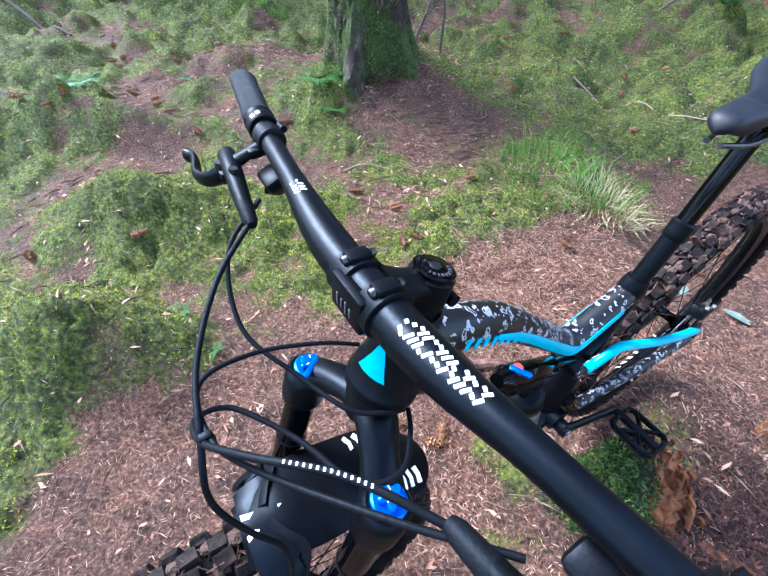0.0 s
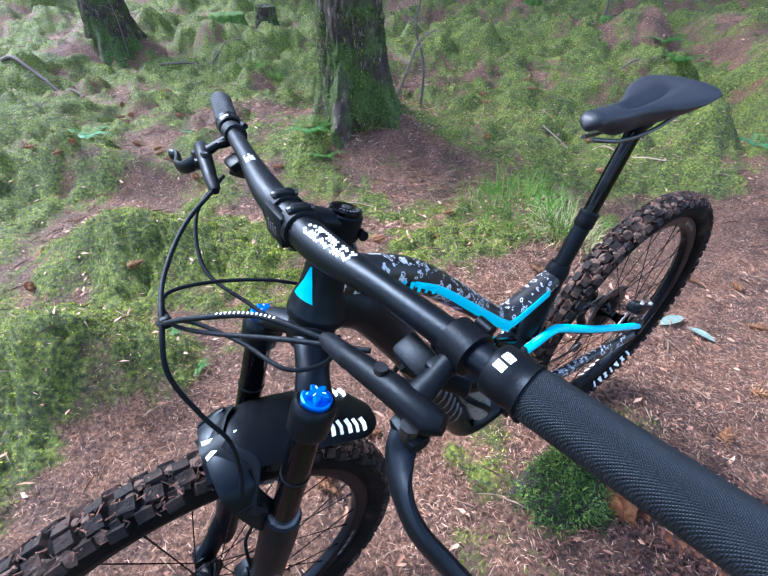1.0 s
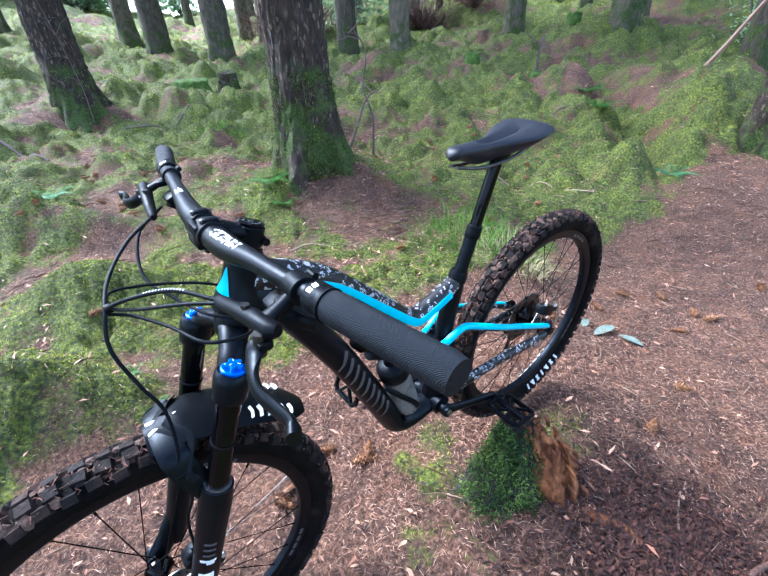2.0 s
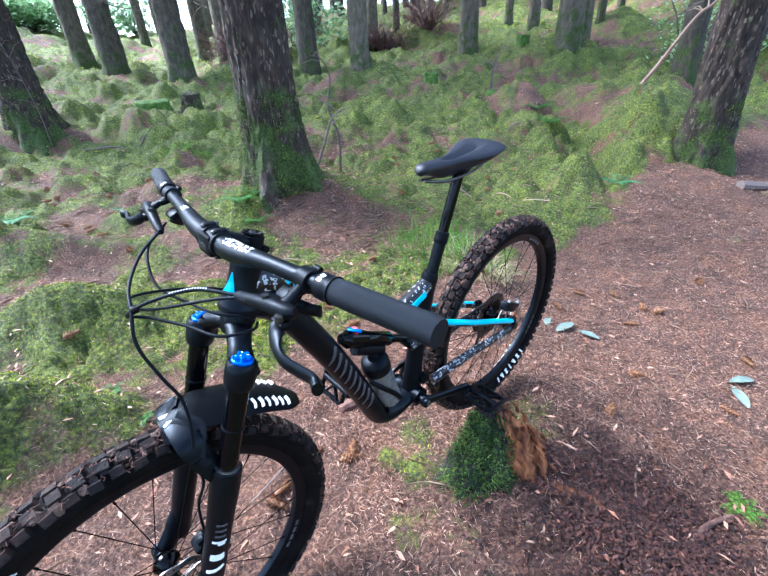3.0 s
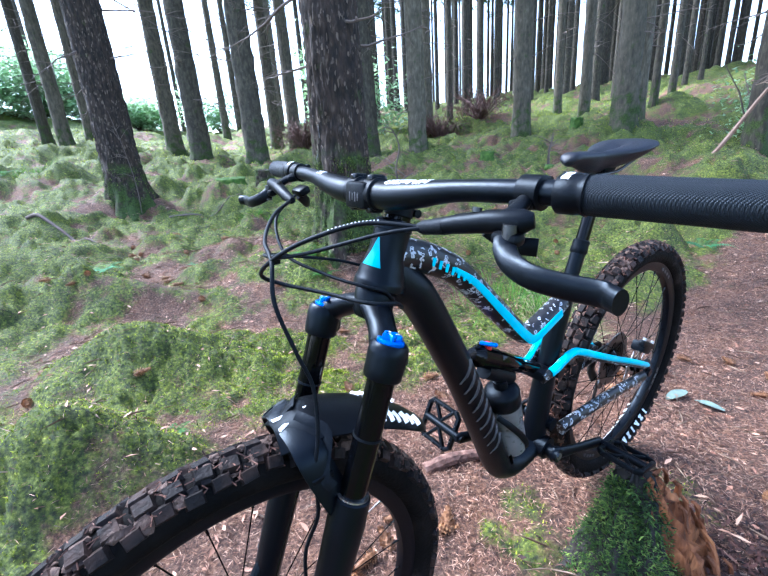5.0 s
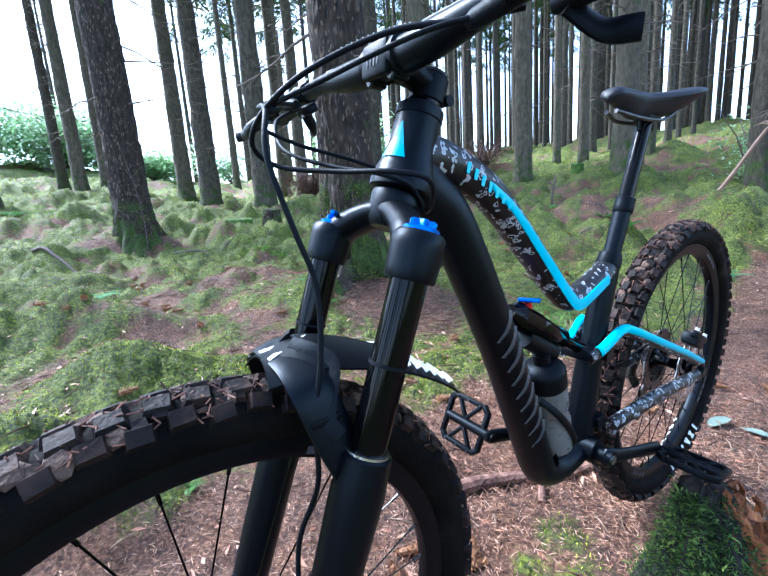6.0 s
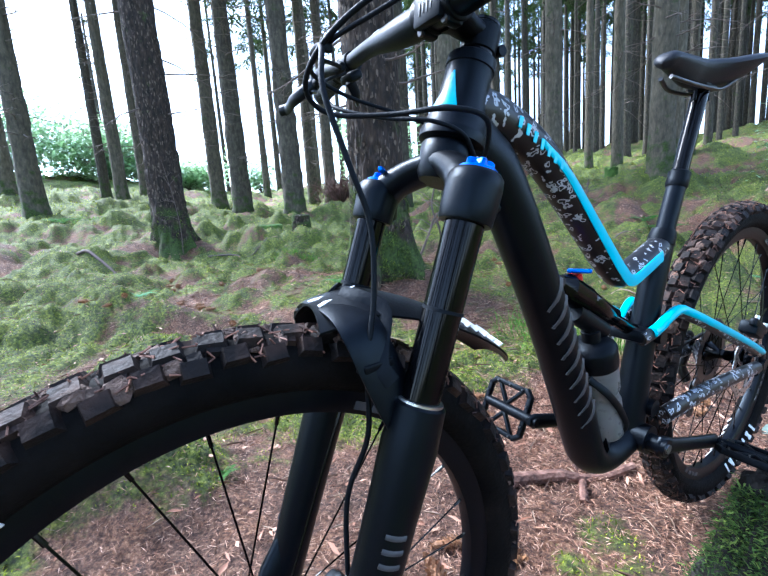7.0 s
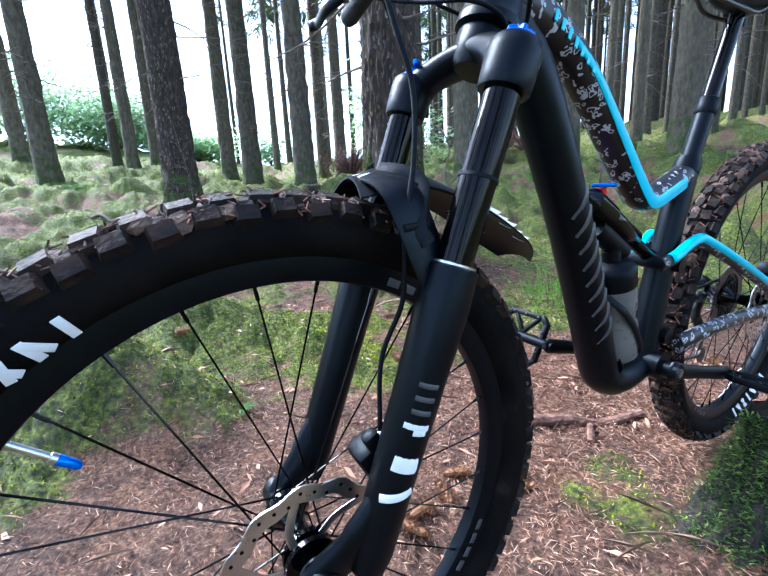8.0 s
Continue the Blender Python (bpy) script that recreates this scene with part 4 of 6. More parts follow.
secs = []
ns = 44
for i in range(ns):
    t = i / (ns - 1)
    x = 0.402 - 0.266 * t
    w = 0.019 + 0.006 * smooth(0, 0.35, t) + 0.043 * float(smooth(0.38, 0.86, t))
    w *= math.sqrt(max(0.02, 1 - max(0, 1 - t / 0.07) ** 2)) * math.sqrt(max(0.05, 1 - max(0, (t - 0.90) / 0.10) ** 2 * 0.92))
    z = 0.640 - 0.008 * math.sin(t * math.pi) + 0.004 * float(smooth(0.6, 1, t)) - 0.006 * max(0, 1 - t / 0.10) ** 2 - 0.010 * max(0, (t - 0.93) / 0.07) ** 2
    deep = 0.014 + 0.020 * float(smooth(0.05, 0.35, t)) - 0.010 * float(smooth(0.8, 1.0, t))
    tip = math.sqrt(max(0.03, 1 - max(0, 1 - t / 0.07) ** 2))
    ring = []
    for k in range(28):
        q = 2 * math.pi * k / 28
        cy, cz = math.cos(q), math.sin(q)
        if cz >= 0:
            yy, zz = w * math.copysign(abs(cy) ** 0.8, cy), 0.013 * cz ** 0.7
            zz -= 0.014 * math.exp(-(yy / 0.011) ** 2) * float(smooth(0.25, 0.42, t)) * float(1 - smooth(0.72, 0.95, t))
        else:
            yy, zz = w * (0.62 + 0.38 * (1 + cz)) * cy, deep * cz
        ring.append(bm.verts.new((x, float(yy), float(z + zz * tip))))
    secs.append(ring)
for p, q in zip(secs, secs[1:]):
    for k in range(28):
        bm.faces.new((p[k], p[(k + 1) % 28], q[(k + 1) % 28], q[k]))
bm.faces.new(secs[0][::-1]), bm.faces.new(secs[-1])
part("saddle_shell", bm, SADDLE, saddle)
for s in (1, -1):
    bm = bmesh.new()
    tube(bm, spline([(0.385, s * 0.008, 0.612), (0.33, s * 0.020, 0.600), (0.27, s * 0.022, 0.596), (0.22, s * 0.022, 0.598), (0.165, s * 0.034, 0.622)], 5), 0.0035, 10)
    part("saddle_rail", bm, DARKSTEEL, saddle)

# handlebar, stem, grips, levers
bar = tagged(new("handlebar"), "matte black riser handlebar with white marks")
bar.parent = bike
half = [(0.864, 0, 0.652), (0.864, 0.045, 0.652), (0.862, 0.09, 0.656), (0.856, 0.15, 0.664), (0.848, 0.22, 0.667), (0.838, 0.29, 0.667), (0.815, 0.405, 0.664)]
path = spline([mirror(p) for p in half[:0:-1]] + half, 6)
bm = bmesh.new()
tube(bm, path, [0.0111 + 0.0064 * float(1 - smooth(0.05, 0.17, abs(p.y))) for p in path], 24, side=(1, 0, 0))
tube_ = part("bar_tube", bm, MATTE, bar)


def bar_at(y):
    y0 = abs(y)
    for p, q in zip(half, half[1:]):
        if p[1] <= y0 <= q[1]:
            t = (y0 - p[1]) / (q[1] - p[1])
            return Vector((p[0] + t * (q[0] - p[0]), y, p[2] + t * (q[2] - p[2])))
    return Vector(mirror(half[-1]) if y < 0 else half[-1])


strokes = random.Random(5)
for s, y0, count in ((1, 0.050, 16), (-1, 0.118, 4)):
    for k in range(count):
        for row in (0, 1):
            y = s * (y0 + 0.0044 * k)
            rad = 0.0113 + 0.0064 * float(1 - smooth(0.05, 0.17, abs(y)))
            low, high = strokes.choice(((0, 1), (0, 1), (0, 0.35), (0.65, 1), (0.3, 0.7)))
            bm = bmesh.new()
            pts = []
            for i in range(4):
                q = low + (high - low) * i / 3
                g = radians(58) + row * 0.46 + q * 0.38
                pts.append(bar_at(y + 0.0028 * (q - 0.5)) + Vector((math.cos(g), 0, math.sin(g))) * rad)
            tube(bm, pts, [(0.0013 if high - low > 0.9 else 0.0018, 0.0006)] * 4, 6, side=(0, 1, 0))
            part("print_bar", bm, WHITE, tube_, "white block lettering")
for s in (1, -1):
    grip = tagged(new("grip"), "black knurled rubber grip")
    grip.parent = bike
    ys = np.linspace(0.272, 0.412, 12)
    pts = [bar_at(min(0.405, y)) + Vector((0, y - min(0.405, y), 0)) for y in ys]
    pts = [p if s > 0 else Vector(mirror(p)) for p in pts]
    bm = bmesh.new()
    tube(bm, pts, [0.0150] + [0.0163] * 9 + [0.0170, 0.0155], 28, side=(1, 0, 0))
    part("grip_sleeve", bm, MATTEGRIP, grip)
    bm = bmesh.new()
    a, b2 = bar_at(s * 0.255), bar_at(s * 0.274)
    tube(bm, [a, a.lerp(b2, 0.1), a.lerp(b2, 0.8), b2, b2.lerp(a, -0.25)], [0.0155, 0.0168, 0.0168, 0.0158, 0.0175], 26, side=(1, 0, 0))
    part("clamp_ring", bm, PLASTIC, grip, "black lock ring with white mark")
    for q in (0.95, 1.35):
        bm = bmesh.new()
        pts = [a.lerp(b2, 0.45) + Vector((math.cos(g), 0, math.sin(g))) * 0.0171 for g in (q, q + 0.14, q + 0.28)]
        tube(bm, pts, [(0.0035, 0.0006)] * 3, 6)
        part("print_mark", bm, WHITE, grip)
    lever = tagged(new("brake_lever"), "black hydraulic brake lever")
    lever.parent = bike
    c0 = bar_at(s * 0.233)
    bm = bmesh.new()
    tube(bm, [c0 + Vector((0, dy, 0)) for dy in (-0.011, -0.010, 0.010, 0.011)], [0.0130, 0.0152, 0.0152, 0.0130], 24, side=(1, 0, 0))
    box(bm, (0.026, 0.016, 0.011), Matrix.Translation(c0 + Vector((0.014, 0, -0.008))), 0.004)
    tube(bm, [c0 + Vector((0.010, 0, -0.004)), c0 + Vector((0.028, s * 0.003, -0.010)), Vector((0.892, s * 0.238, 0.651))], [(0.007, 0.006), (0.008, 0.006), (0.011, 0.007)], 14)
    tube(bm, [c0 + Vector((-0.016, -0.006, 0.008)), c0 + Vector((-0.016, 0.006, 0.008))], 0.004, 10, side=(1, 0, 0))
    part("bar_clamp", bm, PLASTIC, lever)
    bm = bmesh.new()
    body = [(0.886, 0.262, 0.654), (0.890, 0.255, 0.653), (0.894, 0.225, 0.650), (0.899, 0.195, 0.645), (0.902, 0.175, 0.641)]
    tube(bm, [p if s > 0 else mirror(p) for p in body], [0.006, 0.0100, 0.0100, 0.0090, 0.0080], 18, side=(1, 0, 0))
    box(bm, (0.016, 0.026, 0.012), Matrix.Translation((0.899, s * 0.247, 0.640)), 0.005)
    part("master_cylinder", bm, PLASTIC, lever)
    bm = bmesh.new()
    tube(bm, [(0.9015, s * 0.180, 0.6415), (0.905, s * 0.153, 0.637), (0.906, s * 0.147, 0.636)], [0.0085, 0.0070, 0.0048], 16, side=(1, 0, 0))
    part("hose_boot", bm, RUBBER, lever)
    bm = bmesh.new()
    tube(bm, [(0.896, s * 0.212, 0.657), (0.895, s * 0.212, 0.661)], 0.0045, 12)
    part("bleed_screw", bm, DARKSTEEL, lever)
    bm = bmesh.new()
    tube(bm, [(0.904, s * 0.250, 0.628), (0.900, s * 0.250, 0.652)], 0.006, 14)
    part("bolt", bm, DARKSTEEL, lever, "small dark bolt")
    bm = bmesh.new()
    blade = [(0.902, 0.247, 0.640), (0.911, 0.254, 0.634), (0.920, 0.268, 0.628), (0.924, 0.288, 0.624), (0.920, 0.312, 0.622), (0.917, 0.333, 0.622), (0.922, 0.347, 0.622)]
    pts = spline([p if s > 0 else mirror(p) for p in blade], 5)
    tube(bm, pts, [(0.0050, 0.0095) if i < len(pts) - 4 else (0.0062, 0.0090) for i in range(len(pts))], 14, side=(0.6, 0.5, 0))
    part("lever_blade", bm, MATTE, lever, "black lever blade")
    bm = bmesh.new()
    box(bm, (0.022, 0.034, 0.014), Matrix.Translation((0.862, s * 0.205, 0.640)) @ Matrix.Rotation(radians(20), 4, "Y"), 0.005)
    tube(bm, spline([(0.868, s * 0.20, 0.635), (0.850, s * 0.215, 0.618), (0.838, s * 0.235, 0.615)], 4), [(0.004, 0.009)] * 9, 10)
    part("shifter" if s < 0 else "dropper_lever", bm, PLASTIC, lever)

stem = tagged(new("stem"), "black short stem with four clamp bolts")
stem.parent = bike
TOP = Vector((0.819, 0, 0.606))
bm = bmesh.new()
tube(bm, [TOP + UP * k for k in (-0.008, 0.001, 0.0012, 0.0062)], [0.0225, 0.0215, 0.0188, 0.0188], 26)
part("spacer", bm, GLOSS, stem)
bm = bmesh.new()
tube(bm, [TOP + UP * k for k in (0.006, 0.0075, 0.034, 0.036)], [0.0182, 0.0205, 0.0205, 0.0180], 26)
tube(bm, [(0.806, 0, 0.629), (0.828, 0, 0.637), (0.840, 0, 0.643), (0.854, 0, 0.648)], [(0.019, 0.014), (0.016, 0.0125), (0.019, 0.0135), (0.026, 0.017)], 18)
for y in (-0.019, 0.019):
    tube(bm, [(0.864, y - 0.010, 0.652), (0.864, y - 0.009, 0.652), (0.864, y + 0.009, 0.652), (0.864, y + 0.010, 0.652)], [0.0192, 0.0208, 0.0208, 0.0192], 28, side=(1, 0, 0))
    for z, x in ((0.6715, 0.861), (0.6335, 0.868)):
        box(bm, (0.020, 0.013, 0.009), Matrix.Translation((x, y, z)) @ Matrix.Rotation(radians(-10), 4, "Y"), 0.003)
body = part("stem_body", bm, PLASTIC, stem)
bm = bmesh.new()
box(bm, (0.012, 0.044, 0.034), Matrix.Translation((0.8795, 0, 0.652)) @ Matrix.Rotation(radians(-8), 4, "Y"), 0.0045)
part("faceplate", bm, PLASTIC, stem)
for y in (-0.013, 0.013):
    bm = bmesh.new()
    tube(bm, [TOP + UP * 0.014 + Vector((-0.018, y - 0.006, -0.006)), TOP + UP * 0.014 + Vector((-0.018, y + 0.006, -0.006))], 0.006, 12, side=(1, 0, 0))
    part("pinch_bolt", bm, PLASTIC, stem)
bm = bmesh.new()
tube(bm, [TOP + UP * k for k in (0.036, 0.0365, 0.0395, 0.041)], [0.0178, 0.0188, 0.0188, 0.0165], 28)
top = part("stem_cap", bm, GLOSS, stem, "glossy black cap with a dark bolt")
marks = along(TOP, TOP + UP)
marks.translation = TOP + UP * 0.0412
for k in range(9):
    bm = bmesh.new()
    box(bm, (0.0034, 0.0016 + 0.0008 * (k % 2), 0.0006), marks @ Matrix.Rotation(0.5 + k * 0.30, 4, "Z") @ Matrix.Translation((0.0125, 0, 0)), 0.0002)
    part("print_bar", bm, GREY, top, "grey printed marks")
bm = bmesh.new()
tube(bm, [TOP + UP * 0.040, TOP + UP * 0.0425], [0.0055, 0.0048], 14)
part("cap_bolt", bm, DARKSTEEL, top)
for y in (-0.019, 0.019):
    for z, x in ((0.6725, 0.8735), (0.6345, 0.8800)):
        bm = bmesh.new()
        tube(bm, [(x - 0.006, y, z), (x - 0.001, y, z), (x, y, z)], [0.0042, 0.0042, 0.0034], 12)
        part("clamp_bolt", bm, DARKSTEEL, stem)
    bm = bmesh.new()
    tube(bm, [(0.8505, y, 0.669), (0.8470, y, 0.6685)], [0.0040, 0.0034], 10)
    part("clamp_bolt", bm, DARKSTEEL, stem)
for k in range(4):
    bm = bmesh.new()
    box(bm, (0.0008, 0.0022, 0.012 - 0.003 * (k % 2)), Matrix.Translation((0.8860, -0.009 + 0.006 * k, 0.651)) @ Matrix.Rotation(radians(-8), 4, "Y"), 0.0003)
    part("print_bar", bm, GREY, body)

# cables and hoses
HOSES = [
    ("brake_hose", 0.0026, [(0.905, 0.152, 0.637), (0.940, 0.10, 0.641), (0.985, 0.05, 0.624), (1.012, 0.01, 0.600), (1.015, -0.025, 0.575), (0.99, -0.03, 0.555), (0.955, 0.02, 0.545), (0.93, 0.075, 0.540), (0.895, 0.085, 0.53), (0.865, 0.055, 0.505), (0.850, 0.030, 0.495)]),
    ("dropper_cable", 0.0022, [(0.885, 0.180, 0.638), (0.93, 0.13, 0.634), (0.985, 0.055, 0.612), (1.005, 0.012, 0.603), (1.0, -0.04, 0.595), (0.955, -0.055, 0.578), (0.90, -0.045, 0.560), (0.865, -0.032, 0.545)]),
    ("front_brake_hose", 0.0026, [(0.905, -0.152, 0.637), (0.955, -0.105, 0.628), (0.995, -0.045, 0.612), (1.012, 0.012, 0.600), (1.026, 0.035, 0.560), (1.018, 0.050, 0.50), (1.008, 0.057, 0.45), (1.015, 0.063, 0.39), (1.031, 0.067, 0.332), (1.035, 0.060, 0.26), (1.060, 0.052, 0.20), (1.075, 0.062, 0.12)]),
    ("shift_cable", 0.0024, [(0.885, -0.180, 0.638), (0.935, -0.15, 0.615), (0.955, -0.09, 0.575), (0.93, -0.03, 0.552), (0.905, 0.02, 0.540), (0.875, 0.034, 0.525), (0.855, 0.030, 0.50)]),
]
for name, r, pts in HOSES:
    bm = bmesh.new()
    tube(bm, spline(pts, 8), r, 10, side=(0.3, 0.5, 0.8))
    part(name, bm, RUBBER, bike, "black cable loop in front of the stem")
bm = bmesh.new()
box(bm, (0.010, 0.007, 0.012), Matrix.Translation((1.007, 0.012, 0.6015)), 0.002)
part("cable_tie", bm, PLASTIC, bike)
bm = bmesh.new()
tube(bm, [(1.028, 0.066, 0.340), (1.034, 0.066, 0.324)], 0.0075, 12)
box(bm, (0.03, 0.014, 0.008), Matrix.Translation((1.024, 0.070, 0.331)), 0.002)
part("hose_guide", bm, PLASTIC, fork)
for k in range(14):
    bm = bmesh.new()
    p = spline(HOSES[0][2], 8)[6 + k // 2].lerp(spline(HOSES[0][2], 8)[7 + k // 2], 0.5 * (k % 2)) + Vector((0, 0, 0.0025))
    box(bm, (0.0014, 0.0022, 0.0008), Matrix.Translation(p) @ Matrix.Rotation(radians(-40), 4, "Z"))
    part("print_bar", bm, WHITE, bike)

# brake calipers
for c0, turn, owner in ((Vector((1.078, 0.050, 0.085)), 24, fork), (Vector((0.022, 0.052, 0.086)), 60, frame_)):
    bm = bmesh.new()
    m = Matrix.Translation(c0) @ Matrix.Rotation(radians(turn), 4, "Y")
    box(bm, (0.030, 0.036, 0.062), m, 0.007)
    box(bm, (0.018, 0.016, 0.090), m @ Matrix.Translation((-0.010, 0.010, 0)), 0.005)
    cal = part("brake_caliper", bm, PLASTIC, owner, "black disc brake caliper")
    for z in (-0.034, 0.034):
        bm = bmesh.new()
        tube(bm, [m @ Vector((-0.018, 0.012, z)), m @ Vector((-0.026, 0.012, z))], 0.005, 12)
        part("bolt", bm, STEEL, cal)

# cranks, pedals, chain
cranks = tagged(new("crankset"), "black cranks with flat platform pedals")
cranks.parent = bike
LP, RP = Vector((0.288, 0.086, -0.068)), Vector((0.616, -0.086, 0.030))
for s, e in ((1, LP), (-1, RP)):
    bm = bmesh.new()
    a = Vector((0.452, s * 0.062, -0.019))
    pts = [a.lerp(e, t) for t in (-0.09, -0.05, 0.0, 0.15, 0.5, 0.88, 1.0, 1.07)]
    tube(bm, pts, [(0.006, 0.008), (0.010, 0.018), (0.011, 0.020), (0.008, 0.015), (0.0075, 0.013), (0.008, 0.0145), (0.0085, 0.0145), (0.005, 0.007)], 18)
    tube(bm, [a + Vector((0, -s * 0.025, 0)), a + Vector((0, s * 0.010, 0))], 0.0165, 20, side=(1, 0, 0))
    part("crank_arm", bm, MATTE, cranks)
    bm = bmesh.new()
    tube(bm, [a + Vector((0, s * 0.009, 0)), a + Vector((0, s * 0.0125, 0))], 0.0085, 16, side=(1, 0, 0))
    part("crank_bolt", bm, STEEL, cranks)
    pedal = tagged(new("pedal"), "black aluminium platform pedal with pins")
    pedal.parent = cranks
    tilt = radians(-17 if s > 0 else 62)
    m = Matrix.Translation(e + Vector((0, s * 0.066, 0))) @ Matrix.Rotation(tilt, 4, "Y")
    bm = bmesh.new()
    for y in (-0.048, 0.048):
        box(bm, (0.078, 0.010, 0.013), m @ Matrix.Translation((0, y, 0)), 0.003)
    for x in (-0.047, 0.047):
        box(bm, (0.010, 0.074, 0.013), m @ Matrix.Translation((x, 0, 0)), 0.003)
    for sx in (1, -1):
        for sy in (1, -1):
            box(bm, (0.010, 0.024, 0.013), m @ Matrix.Translation((sx * 0.0425, sy * 0.0425, 0)) @ Matrix.Rotation(radians(45 * sx * sy), 4, "Z"), 0.003)
            box(bm, (0.047, 0.007, 0.010), m @ Matrix.Translation((sx * 0.026, sy * 0.014, 0)) @ Matrix.Rotation(radians(38 * sx * sy), 4, "Z"), 0.002)
    tube(bm, [m @ Vector((0, -s * 0.075, 0)), m @ Vector((0, -s * 0.05, 0)), m @ Vector((0, s * 0.046, 0))], [0.0085, 0.0105, 0.0095], 14, side=(1, 0, 0))
    part("pedal_body", bm, PLASTIC, pedal)
    for px, py in ((-0.047, -0.03), (-0.047, 0), (-0.047, 0.03), (0.047, -0.03), (0.047, 0), (0.047, 0.03), (-0.02, 0.048), (0.02, 0.048), (-0.02, -0.048), (0.02, -0.048)):
        bm = bmesh.new()
        tube(bm, [m @ Vector((px, py, -0.0105)), m @ Vector((px, py, 0.0105))], 0.0018, 8)
        part("pin", bm, DARKSTEEL, pedal)
bm = bmesh.new()
lathe(bm, [(0.050, -0.052), (0.066, -0.052), (0.066, -0.049), (0.050, -0.049)], (0.45, 0, -0.018), 64)
for k in range(4):
    a = k * math.pi / 2 + 0.4
    tube(bm, [(0.45, -0.05, -0.018), (0.45 + 0.055 * math.cos(a), -0.05, -0.018 + 0.055 * math.sin(a))], (0.003, 0.009), 8)
part("chainring", bm, DARKSTEEL, cranks)
chain = tagged(new("chain"), "dark steel chain")
chain.parent = cranks
links = []
for wide in (0.004, 0.006):
    bm = bmesh.new()
    box(bm, (0.0108, wide, 0.007))
    ob = part("link", bm, DARKSTEEL, chain, flat=True)
    links.append(ob)
for sgn in (1, -1):
    a, b2 = Vector((0.45, -0.0505, -0.018 + sgn * 0.066)), Vector((0.0 if sgn > 0 else 0.03, -0.0455, 0.045 if sgn > 0 else -0.16))
    for k in range(44):
        ob = links[k % 2]
        if sgn < 0 or k > 1:
            ob = new("link", links[k % 2].data)
            ob.parent = chain
        ob.matrix_basis = Matrix.Translation(a.lerp(b2, (k + 0.5) / 44)) @ Matrix.Rotation(math.atan2(-(b2 - a).z, (b2 - a).x), 4, "Y")
bm = bmesh.new()
tube(bm, spline([(0.0, -0.078, -0.01), (0.015, -0.082, -0.055), (0.01, -0.07, -0.09)], 4), [(0.010, 0.017)] * 9, 12)
tube(bm, [(0.01, -0.056, -0.09), (0.035, -0.056, -0.165)], [(0.003, 0.013), (0.003, 0.011)], 10)
for z, x in ((-0.095, 0.01), (-0.160, 0.035)):
    lathe(bm, [(0.004, -0.05), (0.020, -0.05), (0.020, -0.046), (0.004, -0.046)], (x, 0, z), 22)
part("derailleur", bm, DARKSTEEL, frame_, "dark rear derailleur")

# bottle in its cage
bottle = thing("water_bottle", "smoky translucent water bottle with a black cap in the bike frame", "bottle", BIKE)
a, b2 = Vector((0.540, 0.002, 0.022)), Vector((0.588, 0.002, 0.236))
bm = bmesh.new()
tube(bm, [a.lerp(b2, t) for t in (0.0, 0.02, 0.05, 0.32, 0.36, 0.42, 0.46, 0.66)], [0.030, 0.0345, 0.036, 0.036, 0.0325, 0.0325, 0.036, 0.036], 28)
part("bottle_body", bm, BOTTLE, bottle, "smoky translucent body")
bm = bmesh.new()
tube(bm, [a.lerp(b2, t) for t in (0.655, 0.665, 0.80, 0.83, 0.86, 0.87, 0.93, 0.95, 0.955, 0.985, 1.0)], [0.036, 0.0375, 0.0375, 0.034, 0.026, 0.015, 0.0145, 0.0145, 0.0115, 0.0115, 0.008], 28)
part("bottle_cap", bm, PLASTIC, bottle, "black screw cap with a spout")
cage = tagged(new("bottle_cage"), "black bottle cage")
cage.parent = bike
bm = bmesh.new()
for s in (1, -1):
    tube(bm, spline([a + Vector((0.02, 0, -0.006)), a + Vector((-0.01, s * 0.034, 0.012)), a + Vector((0.010, s * 0.0385, 0.055)), a + Vector((0.045, s * 0.034, 0.10)), a + Vector((0.068, s * 0.014, 0.13))], 5), [(0.002, 0.007)] * 21, 8)
tube(bm, [a + Vector((0.03, 0, -0.008)), a + Vector((-0.025, 0, -0.006))], (0.03, 0.004), 10)
part("cage_arm", bm, PLASTIC, cage)


